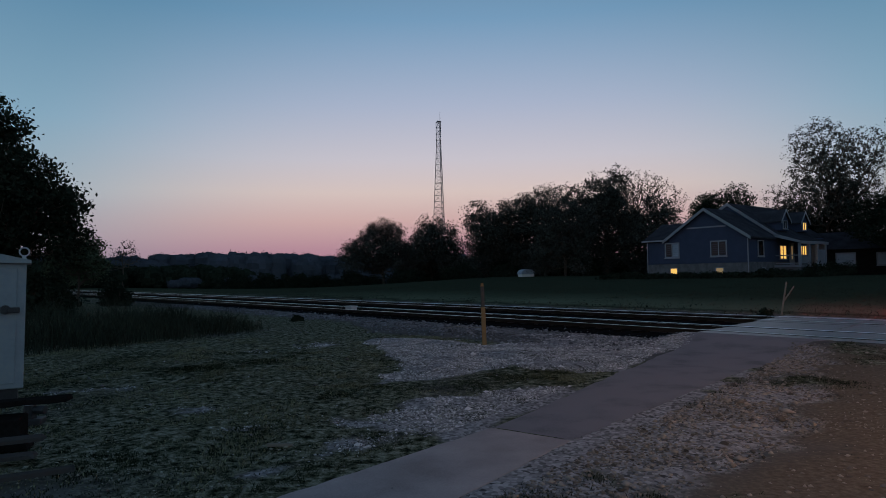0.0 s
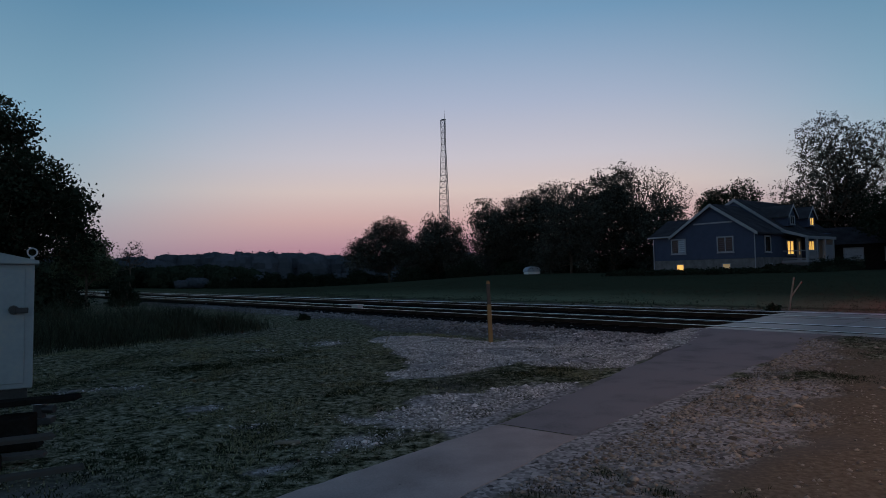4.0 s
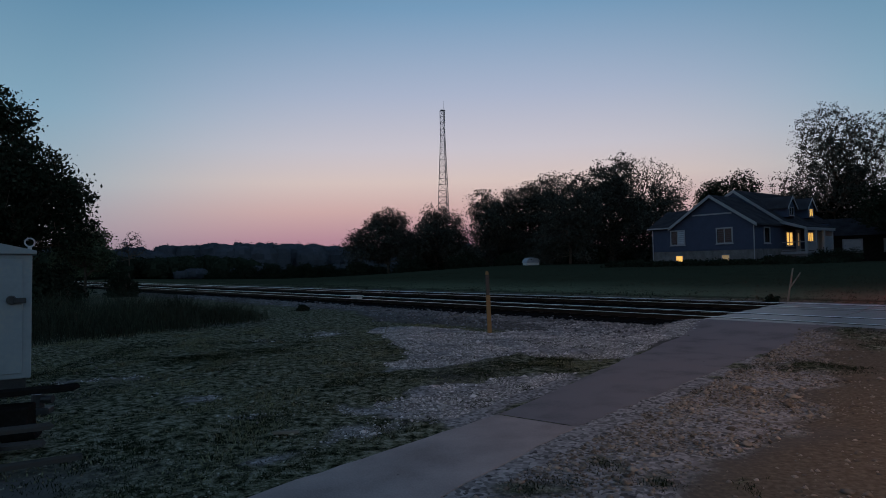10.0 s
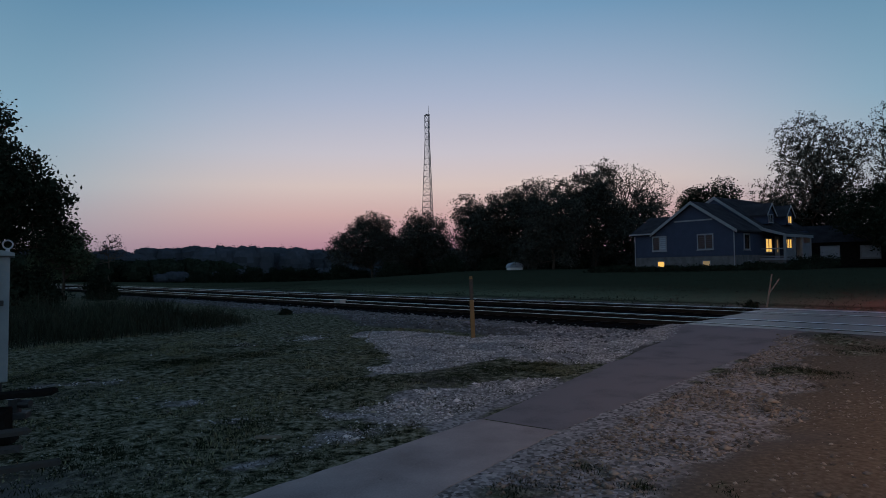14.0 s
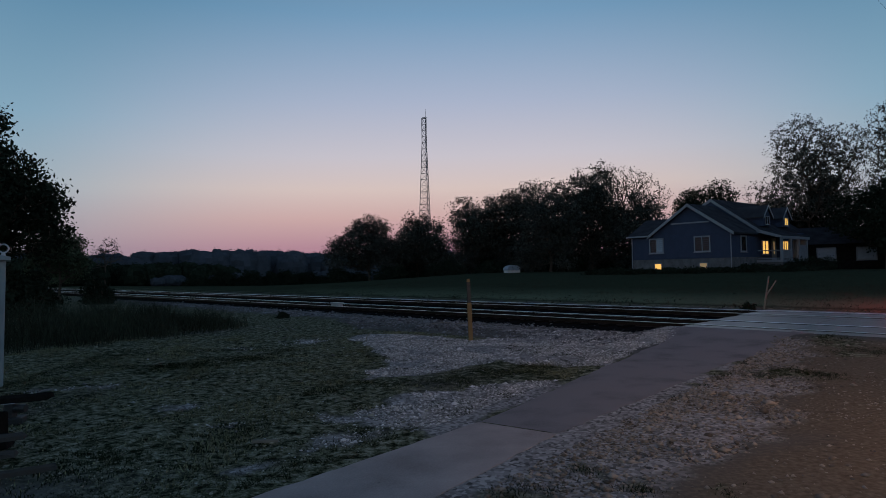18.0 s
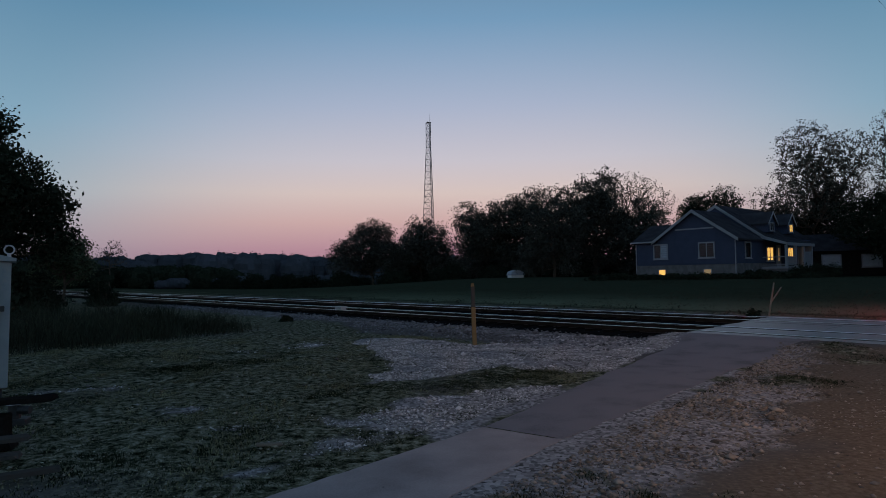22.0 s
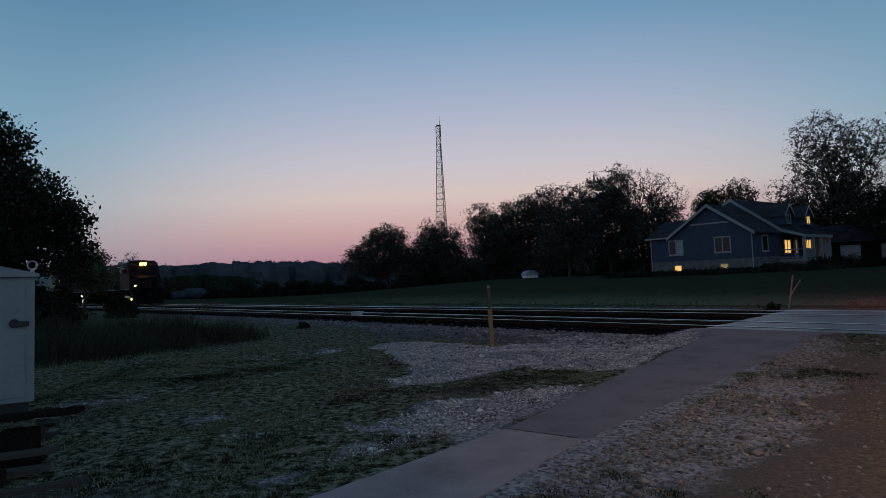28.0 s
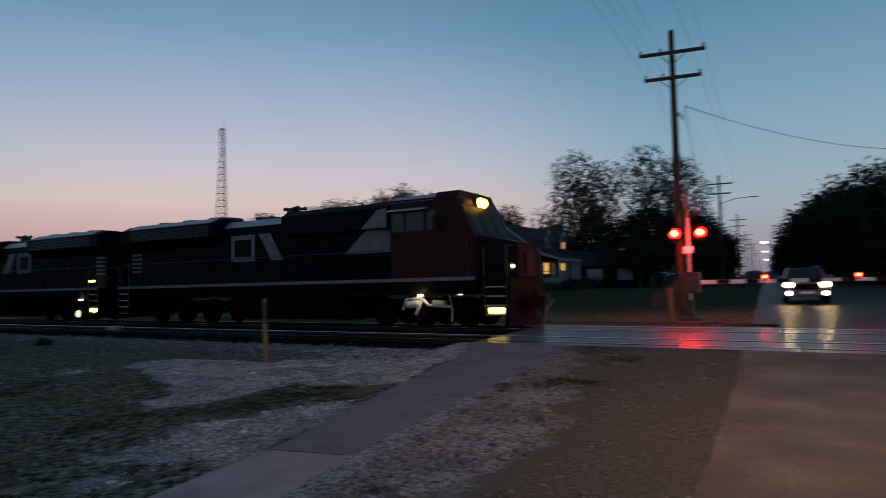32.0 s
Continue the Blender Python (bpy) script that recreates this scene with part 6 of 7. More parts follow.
def hopper_car(label):
    root = thing("hopper_car", pose(0, 0, 0), label, "hopper car", "freight train")
    L = 17.6
    body = Mesh().prism([(-L + 1.2, 1.9), (-L + 3.2, 1.15), (-3.2, 1.15), (-1.2, 1.9), (-0.9, 4.15), (-L + 0.9, 4.15)], 1, -1.5, 1.5)
    part("body", body, M["hopper"], root, "pale grey ribbed steel body")
    part("roof", Mesh().prism([(-1.55, 4.12), (-0.9, 4.45), (0.9, 4.45), (1.55, 4.12)], 0, -L + 0.8, -0.8), M["hopper"], root)
    part("roof_walk", Mesh().box(-L + 0.9, -0.6, 4.48, -0.9, 0.6, 4.54), M["steel"], root)
    for side in (-1, 1):
        for k in range(15):
            x = -1.6 - k * 1.03
            part("rib", Mesh().box(x - 0.05, side * 1.5 - 0.0, 1.75, x + 0.05, side * 1.60, 4.15) if side > 0 else Mesh().box(x - 0.05, -1.60, 1.75, x + 0.05, -1.5, 4.15), M["hopper"], root)
        part("side_sill", Mesh().box(-L + 0.5, side * 1.45 - 0.1, 1.0, -0.5, side * 1.45 + 0.1, 1.25), M["hopper"], root)
        for x in (-0.75, -L + 0.75):
            lad = part("ladder", Mesh().tube((x - 0.2, side * 1.55, 1.0), (x - 0.2, side * 1.55, 4.4), 0.02, sides=5).tube((x + 0.2, side * 1.55, 1.0), (x + 0.2, side * 1.55, 4.4), 0.02, sides=5), M["hopper"], root)
            for k in range(9):
                part("rung", Mesh().tube((x - 0.2, side * 1.55, 1.2 + 0.36 * k), (x + 0.2, side * 1.55, 1.2 + 0.36 * k), 0.015, sides=4), M["hopper"], lad)
    for k in range(3):
        x = -4.6 - 4.2 * k
        part("outlet", Mesh().add([(x - 1.6, -1.2, 1.2), (x + 1.6, -1.2, 1.2), (x + 1.6, 1.2, 1.2), (x - 1.6, 1.2, 1.2), (x - 0.35, -0.4, 0.45), (x + 0.35, -0.4, 0.45), (x + 0.35, 0.4, 0.45), (x - 0.35, 0.4, 0.45)],
             [(0, 1, 2, 3), (4, 7, 6, 5), (0, 4, 5, 1), (1, 5, 6, 2), (2, 6, 7, 3), (3, 7, 4, 0)]), M["hopper"], root, "sloped hopper outlet")
    for x in (-2.3, -L + 2.3):
        t = part("truck", Mesh().box(x - 1.2, -1.05, 0.45, x + 1.2, -0.9, 0.75, bevel=0.04).box(x - 1.2, 0.9, 0.45, x + 1.2, 1.05, 0.75, bevel=0.04), M["black_under"], root, "dark two-axle truck")
        for k in (-0.9, 0.9):
            wheel_set(t, x + k, 0.46)
    for x, s in ((-0.5, 1), (-L + 0.5, -1)):
        part("coupler", Mesh().box(min(x, x + s * 0.6), -0.15, 0.72, max(x, x + s * 0.6), 0.15, 1.05, bevel=0.04), M["rail"], root)
    return root


lead_loco = locomotive("black and red six-axle freight locomotive with glowing headlight", False)
second_loco = locomotive("black and red freight locomotive coupled backwards, cab lit", True)
hoppers = [hopper_car("pale grey ribbed covered hopper car behind the locomotives") for _ in range(2)]

# ---- crossing signal, poles and road ----


def crossing_signal():
    """A mast with a pair of red lamps, crossbuck, bell and a lowered gate arm."""
    x, y = 16.3, 18.95
    z = float(ground_z(x, y))
    root = thing("crossing_signal", pose(x, y, z, 0, 0, 41), "silver rail crossing signal with red lamps lit and gate lowered", "crossing signal")
    # local x away along the road, local -y along the arm
    part("foundation", Mesh().box(-0.4, -0.4, -0.2, 0.4, 0.4, 0.12, bevel=0.03), M["dark_steel"], root, "dark footing")
    part("mast", Mesh().tube((0, 0, 0.1), (0, 0, 5.05), 0.065, 0.065, 12), M["steel"], root, "silver tubular mast")
    part("base_flange", Mesh().tube((0, 0, 0.1), (0, 0, 0.75), 0.17, 0.10, 12), M["dark_steel"], root)
    part("cap", Mesh().tube((0, 0, 5.05), (0, 0, 5.12), 0.08, 0.03, 10), M["steel"], root)
    part("edge_sign", Mesh().box(-0.10, -0.07, 3.75, -0.07, 0.07, 4.85), M["worn_white"], root, "narrow pale board on the mast")
    buck = part("crossbuck", Mesh().box(-0.5, -0.02, -0.09, 0.5, 0.0, 0.09, m=pose(0, 0, 0, 0, 40, 0)), M["dark_steel"], root, "dark crossed boards seen from behind", m=pose(-0.09, -0.28, 4.15, 0, 0, 18))
    part("board", Mesh().box(-0.5, -0.045, -0.09, 0.5, -0.025, 0.09, m=pose(0, 0, 0, 0, -40, 0)), M["dark_steel"], buck)
    part("cross_arm", Mesh().tube((0, -0.5, 3.2), (0, 0.5, 3.2), 0.035, 0.035, 8), M["dark_steel"], root)
    for s in (-1, 1):
        for d in (-1, 1):
            h = part("lamp_hood", Mesh().tube((d * 0.05, s * 0.44, 3.2), (d * 0.16, s * 0.44, 3.2), 0.17, 0.17, 18), M["black"], root, "black round lamp housing")
            part("background", Mesh().tube((d * 0.12, s * 0.44, 3.2), (d * 0.13, s * 0.44, 3.2), 0.30, 0.30, 24), M["black"], h)
            part("lens", Mesh().tube((d * 0.16, s * 0.44, 3.2), (d * 0.19, s * 0.44, 3.2), 0.185, 0.16, 20), M["lamp_red"], h, "glowing red lens")
            part("bulb", Mesh().tube((d * 0.19, s * 0.44, 3.2), (d * 0.20, s * 0.44, 3.2), 0.115, 0.10, 16), M["lamp_core"], h, "bright lamp core")
            part("visor", Mesh().prism([(s * 0.44 - 0.17, 3.2), (s * 0.44 - 0.12, 3.32), (s * 0.44, 3.38), (s * 0.44 + 0.12, 3.32), (s * 0.44 + 0.17, 3.2), (s * 0.44 + 0.15, 3.2), (s * 0.44, 3.36), (s * 0.44 - 0.15, 3.2)], 0, min(d * 0.16, d * 0.42), max(d * 0.16, d * 0.42)), M["black"], h)
    part("sign_plate", Mesh().box(-0.10, -0.17, 2.45, -0.085, 0.17, 2.70), M["white"], root, "small white plate")
    part("gate_box", Mesh().box(-0.22, -0.35, 1.0, 0.22, 0.30, 1.75, bevel=0.04), M["dark_steel"], root, "dark gate mechanism")
    part("counterweight", Mesh().prism([(0.35, 1.2), (1.25, 0.62), (1.35, 0.9), (0.35, 1.5)], 0, 0.14, 0.2).box(0.08, 1.0, 0.45, 0.28, 1.4, 0.95, bevel=0.03), M["dark_steel"], root, "slanted counterweight arm")
    arm = part("gate_arm", Mesh().prism([(-0.25, 1.30), (-9.2, 1.34), (-9.2, 1.42), (-0.25, 1.46)], 0, 0.10, 0.14), M["white"], root, "white and red striped gate arm")
    for k in range(9):
        y0 = -0.9 - 0.95 * k
        part("red_stripe", Mesh().prism([(y0, 1.31), (y0 - 0.42, 1.31), (y0 - 0.42, 1.45), (y0, 1.45)], 0, 0.095, 0.145), M["red"], arm)
    for y0 in (-2.45, -5.2, -8.6):
        part("arm_lamp", Mesh().tube((0.06, y0, 1.53), (0.18, y0, 1.53), 0.08, 0.08, 14), M["lamp_red"], arm, "small glowing red lamp")
        part("bulb", Mesh().tube((0.045, y0, 1.53), (0.055, y0, 1.53), 0.035, 0.045, 12), M["lamp_core"], arm, "bright lamp core")
        part("lamp_bracket", Mesh().box(0.08, y0 - 0.04, 1.38, 0.16, y0 + 0.04, 1.47), M["black"], arm)
    part("bell", Mesh().tube((0, 0.1, 4.75), (0, 0.22, 4.75), 0.14, 0.10, 14), M["dark_steel"], root)


crossing_signal()


def utility_pole(x, y, height, turn, label, arms=2, span=2.45, lean=0.0, lamp=False):
    z = float(ground_z(x, y)) - 0.1
    root = thing("utility_pole", pose(x, y, z, 0, lean, turn), label, "utility pole", "poles along the road")
    part("pole", Mesh().tube((0, 0, 0), (0, 0, height), 0.16, 0.105, 10), M["pole"], root)
    for k in range(arms):
        zz = height - 0.92 - 1.02 * k
        w = span * (1 - 0.14 * k)
        a = part("crossarm", Mesh().box(-w / 2, -0.16, zz - 0.07, w / 2, -0.06, zz + 0.06, bevel=0.01), M["pole"], root, "dark wooden crossarm")
        part("brace", Mesh().path([(-0.55, -0.13, zz - 0.05), (0, -0.12, zz - 0.5), (0.55, -0.13, zz - 0.05)], 0.018), M["dark_steel"], a)
        for p in (-w / 2 + 0.07, -w / 6, w / 2 - 0.07):
            part("insulator", Mesh().tube((p, -0.11, zz + 0.05), (p, -0.11, zz + 0.13), 0.025, 0.025, 6).tube((p, -0.11, zz + 0.11), (p, -0.11, zz + 0.20), 0.06, 0.045, 8), M["insulator"], a, "pale glass insulator")
    part("bracket", Mesh().box(0.08, -0.05, height - 3.5, 0.22, 0.05, height - 3.35).tube((0.3, 0, height - 3.62), (0.3, 0, height - 3.42), 0.05, 0.03, 8), M["steel"], root)
    if lamp:
        arm = part("lamp_arm", Mesh().path([(0.1, 0, height - 3.0), (1.2, 0, height - 2.6), (3.0, 0, height - 2.45)], 0.04), M["steel"], root)
        part("lamp_head", Mesh().box(2.9, -0.15, height - 2.55, 3.6, 0.15, height - 2.42, bevel=0.04), M["steel"], arm)
    return root


utility_pole(17.05, 20.3, 11.5, -40, "tall dark wooden utility pole with two crossarms", 2, 2.5)
for n, k in enumerate((45.0, 88.0, 126.0, 164.0, 205.0)):
    px, py = 17.05 + ROAD_DIR[0] * k - 0.8, 20.3 + ROAD_DIR[1] * k + 0.8
    utility_pole(px, py, 11.6 - 0.1 * n, -44, "wooden utility pole with two crossarms along the road", 2, 2.6, 0.0, n == 0)


def wires():
    def sag(a, b, drop, n=24):
        a, b = Vector(a), Vector(b)
        return [a.lerp(b, k / n) - Vector((0, 0, 4 * drop * (k / n) * (1 - k / n))) for k in range(n + 1)]

    z0 = float(ground_z(17, 20)) - 0.1
    c, s = math.cos(radians(-40)), math.sin(radians(-40))
    for k in range(2):
        zz = z0 + 11.5 - 0.92 - 1.02 * k + 0.2
        w = 2.5 * (1 - 0.14 * k)
        for p in (-w / 2 + 0.07, -w / 6, w / 2 - 0.07):
            a = (17.05 + p * c + 0.11 * s, 20.3 + p * s - 0.11 * c, zz)
            b = (a[0] - ROAD_DIR[0] * 45, a[1] - ROAD_DIR[1] * 45, zz)
            d = (a[0] + ROAD_DIR[0] * 45, a[1] + ROAD_DIR[1] * 45, zz + 1.1)
            tagged(part("power_line", Mesh().path(sag(a, b, 0.7), 0.004, 4), M["wire"]), "thin dark overhead wire strung along the poles", "wire", "overhead wires")
            tagged(part("power_line", Mesh().path(sag(a, d, 0.9), 0.004, 4), M["wire"]), "thin dark overhead wire strung along the poles", "wire", "overhead wires")
    a = (17.35, 20.05, z0 + 8.4)
    tagged(part("service_line", Mesh().path(sag(a, (39.2, 24.4, 9.05), 0.7), 0.013, 5), M["wire"]), "single dark service cable crossing over the road", "wire", "overhead wires")
    tagged(part("service_line", Mesh().path(sag(a, (48.5, 53.2, 9.0), 1.6), 0.012, 5), M["wire"]), "slack dark cable between the first two poles", "wire", "overhead wires")


wires()


def street_lamp(x, y, h, r):
    z = float(ground_z(x, y))
    root = thing("street_lamp", pose(x, y, z, 0, 0, -44), "distant lit street lamp beside the road", "street lamp", "distant street lamps")
    part("pole", Mesh().tube((0, 0, 0), (0, 0, h), 0.09, 0.06, 8), M["pole"], root)
    part("arm", Mesh().tube((0, 0, h - 0.1), (1.6, 0, h + 0.1), 0.04, 0.04, 6), M["steel"], root)
    part("lamp_glass", Mesh().box(1.4, -r, h - 0.06, 1.4 + 4 * r, r, h + 0.14, bevel=0.02), M["street_glow"], root, "glowing lamp head")


for k, h in ((118.0, 7.0), (170.0, 7.5), (225.0, 7.0)):
    street_lamp(ROAD_ORIGIN[0] + ROAD_DIR[0] * k - 1.2, ROAD_ORIGIN[1] + ROAD_DIR[1] * k + 1.2, h, 0.22)


def car():
    x, y = 26.6, 23.1
    z = float(ground_z(x, y)) + 0.03
    root = thing("car", pose(x, y, z, 0, 0, 180 + 43.5), "dark sport utility car waiting with headlights on", "car")
    # local x forward
    body = Mesh().prism([(2.25, 0.35), (2.3, 0.75), (2.1, 1.0), (1.1, 1.10), (0.35, 1.62), (-1.75, 1.66), (-2.2, 1.15), (-2.25, 0.35)], 1, -0.9, 0.9)
    bm = bmesh.new()
    me = body.data("body", M["car"])
    bm.from_mesh(me)
    for v in bm.verts:
        if v.co.z > 1.3:
            v.co.y *= 0.78
    bmesh.ops.bevel(bm, geom=bm.edges[:], offset=0.05, segments=2, affect="EDGES")
    bm.to_mesh(me)
    bm.free()
    part("body", me, None, root)
    part("windshield", Mesh().add([(1.12, -0.74, 1.12), (1.12, 0.74, 1.12), (0.42, 0.64, 1.6), (0.42, -0.64, 1.6), (1.08, -0.74, 1.08), (1.08, 0.74, 1.08), (0.38, 0.64, 1.56), (0.38, -0.64, 1.56)],
         [(0, 1, 2, 3), (4, 7, 6, 5), (0, 4, 5, 1), (3, 2, 6, 7), (1, 5, 6, 2), (0, 3, 7, 4)]), M["pane"], root, "dark windscreen")
    part("grille", Mesh().box(2.24, -0.5, 0.62, 2.32, 0.5, 0.86, bevel=0.02), M["black"], root)
    part("bumper", Mesh().box(2.1, -0.92, 0.3, 2.36, 0.92, 0.58, bevel=0.06), M["car"], root)
    part("number_plate", Mesh().box(2.36, -0.26, 0.42, 2.375, 0.26, 0.54), M["white"], root, "pale plate")
    for s in (-1, 1):
        h = part("headlight", Mesh().box(2.10, s * 0.72 - 0.19, 0.76, 2.30, s * 0.72 + 0.19, 0.93, bevel=0.04), M["car_light"], root, "glowing headlight")
        part("fog_lamp", Mesh().tube((2.36, s * 0.72, 0.45), (2.39, s * 0.72, 0.45), 0.10, 0.10, 14), M["car_light"], root, "glowing fog lamp")
        part("mirror", Mesh().box(0.75, s * 1.02 - 0.1, 1.12, 0.9, s * 1.02 + 0.1, 1.27, bevel=0.03), M["car"], root)
        for x0 in (1.45, -1.45):
            w = part("wheel", Mesh().tube((x0, s * 0.92, 0.36), (x0, s * 0.70, 0.36), 0.36, 0.36, 20), M["tyre"], root)
            part("rim", Mesh().tube((x0, s * 0.925, 0.36), (x0, s * 0.90, 0.36), 0.22, 0.22, 14), M["steel"], w)
        part("roof_rail", Mesh().path([(0.2, s * 0.6, 1.68), (-1.6, s * 0.6, 1.72)], 0.02), M["steel"], root)


car()


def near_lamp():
    """The lamp post behind the camera, out of view, inferred from the warm light on the yard."""
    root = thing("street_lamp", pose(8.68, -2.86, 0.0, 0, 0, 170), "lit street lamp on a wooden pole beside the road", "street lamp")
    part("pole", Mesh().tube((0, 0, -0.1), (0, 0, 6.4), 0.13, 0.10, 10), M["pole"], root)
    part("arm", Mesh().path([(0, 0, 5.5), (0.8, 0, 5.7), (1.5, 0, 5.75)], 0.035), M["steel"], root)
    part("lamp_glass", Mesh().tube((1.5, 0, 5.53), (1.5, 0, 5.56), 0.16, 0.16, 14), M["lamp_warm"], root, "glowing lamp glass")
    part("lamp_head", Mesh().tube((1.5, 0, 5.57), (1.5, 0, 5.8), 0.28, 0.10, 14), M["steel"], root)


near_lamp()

# the car's headlights fall on the road and the crossing
for s in (-1, 1):
    beam = bpy.data.lights.new("headlight_beam", "SPOT")
    beam.energy, beam.color, beam.shadow_soft_size = 8000.0, (1.0, 0.62, 0.24), 0.08
    beam.spot_size, beam.spot_blend = radians(46), 0.9
    new("headlight_beam", beam).matrix_basis = look((24.92 - 0.5 * s, 21.5 + 0.5 * s, 0.98), (13.0 - 0.5 * s, 10.3 + 0.5 * s, 0.0))
# the signal's red lamps fall on its mast and the crossing
red_light = bpy.data.lights.new("signal_glow", "POINT")
red_light.energy, red_light.color, red_light.shadow_soft_size = 210.0, (1.0, 0.03, 0.02), 0.15
new("signal_glow", red_light).matrix_basis = pose(15.85, 18.5, 3.2)

# ---- loose stones, grass and weeds ----


def scatter_stones(name, label, n, box_xy, keep, size, material, seed):
    """Many small angular stones lying on the ground, in one mesh."""
    rng = np.random.default_rng(seed)
    x, y = rng.uniform(box_xy[0], box_xy[2], n), rng.uniform(box_xy[1], box_xy[3], n)
    ok = rng.uniform(0, 1, n) < keep(x, y)
    x, y = x[ok], y[ok]
    n = len(x)
    base = np.array([(1, 0, 0), (0, 1, 0), (-1, 0, 0), (0, -1, 0), (0, 0, 0.75), (0, 0, -0.6)], float)
    faces = np.array([(0, 1, 4), (1, 2, 4), (2, 3, 4), (3, 0, 4), (1, 0, 5), (2, 1, 5), (3, 2, 5), (0, 3, 5)])
    s = size * rng.lognormal(0, 0.45, n)
    v = base[None] * (s[:, None, None]) * rng.uniform(0.55, 1.3, (n, 6, 1)) * np.array([1, 0.8, 0.7])
    a = rng.uniform(0, 6.28, n)
    c, sn = np.cos(a)[:, None], np.sin(a)[:, None]
    vx, vy = v[:, :, 0] * c - v[:, :, 1] * sn, v[:, :, 0] * sn + v[:, :, 1] * c
    z = ground_z(x, y) + s * 0.18
    verts = np.stack([vx + x[:, None], vy + y[:, None], v[:, :, 2] + z[:, None]], -1).reshape(-1, 3)
    f = (faces[None] + (np.arange(n) * 6)[:, None, None]).reshape(-1, 3)
    me = bpy.data.meshes.new(name)
    me.vertices.add(len(verts))
    me.vertices.foreach_set("co", verts.astype(np.float32).ravel())
    me.loops.add(len(f) * 3)
    me.loops.foreach_set("vertex_index", f.astype(np.int32).ravel())
    me.polygons.add(len(f))
    me.polygons.foreach_set("loop_start", np.arange(0, 3 * len(f), 3, dtype=np.int32))
    me.polygons.foreach_set("loop_total", np.full(len(f), 3, np.int32))
    me.materials.append(M[material])
    me.update(calc_edges=True)
    return tagged(new(name, me), label, "gravel", kind="stuff")


def off_path(x, y):
    d = np.abs(path_side(x, y))
    return d > 0.66 + 0.03 * np.clip(y - 4, 0, 12) + 0.1 * hash_noise(x, y, 6.0, 51)


def in_gravel(x, y):
    g, r, d = zones(x, y)
    rx, ry = x - ROAD_ORIGIN[0], y - ROAD_ORIGIN[1]
    off_road = (rx * ROAD_SIDE[0] + ry * ROAD_SIDE[1]) < 0.2
    u, v = to_uv(x, y)
    return (0.002 + 0.85 * g ** 1.3 + 0.22 * d * hash_noise(x, y, 2.0, 9) ** 2) * off_path(x, y) * off_road * (u < 14.2)


def left_gravel(x, y):
    return in_gravel(x, y) * (path_side(x, y) < 0)


def right_gravel(x, y):
    return in_gravel(x, y) * (path_side(x, y) > 0)


scatter_stones("gravel", "loose pale limestone gravel between path and track", 150000, (-7, 5.5, 6.5, 17), left_gravel, 0.011, "stone", 1)
scatter_stones("gravel", "loose brownish limestone gravel along the path", 120000, (-1, 3.5, 9.5, 15), right_gravel, 0.011, "brown_stone", 11)
scatter_stones("coarse_gravel", "coarser pale stones scattered over the gravel", 9000, (-3, 5, 6, 15), lambda x, y: left_gravel(x, y) * 0.5, 0.018, "stone", 2)
scatter_stones("coarse_gravel", "coarse brownish stones scattered beside the path", 26000, (-1, 3.5, 9, 14), lambda x, y: right_gravel(x, y) * 0.8, 0.02, "brown_stone", 12)
scatter_stones("clover_heads", "tiny pale clover heads in the thin grass", 16000, (-7, 3.6, 1.5, 10), lambda x, y: off_path(x, y) * (path_side(x, y) < 0) * smooth_step(0.35, 0.6, fractal(x, y, 1.1, 90)) * (1 - smooth_step(6.5, 9.5, y)), 0.0075, "clover", 13)
scatter_stones("path_grit", "loose grit and pebbles lying on the footpath", 1500, (-1.5, 4, 6, 13), lambda x, y: (np.abs(path_side(x, y)) < 0.75) * (0.08 + 0.5 * (np.abs(path_side(x, y)) > 0.5)), 0.008, "yard_stone", 8)
scatter_stones("yard_stones", "small stones scattered in the thin grass", 2500, (-9, 3.5, 4, 20), lambda x, y: off_path(x, y) * 0.5, 0.017, "yard_stone", 3)


def ballast_stones():
    def near_rails(x, y):
        u, v = to_uv(x, y)
        return ((u > 14.2) & (u < 15.0) & (v > 7.4)) * 0.9

    def shoulder(x, y):
        u, v = to_uv(x, y)
        return smooth_step(11.8, 13.6, u + 2 * (fractal(x, y, 0.8, 19) - 0.5) + 1.3 * smooth_step(-3.5, -1.5, x)) * (u < 14.6) * (v > 7.6) * 0.85

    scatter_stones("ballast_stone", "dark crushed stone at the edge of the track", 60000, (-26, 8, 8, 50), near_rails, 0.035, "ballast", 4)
    scatter_stones("shoulder_stone", "grey crushed stone spilling from the track bed", 200000, (-20, 8, 8, 40), shoulder, 0.026, "shoulder_stone", 6)


ballast_stones()


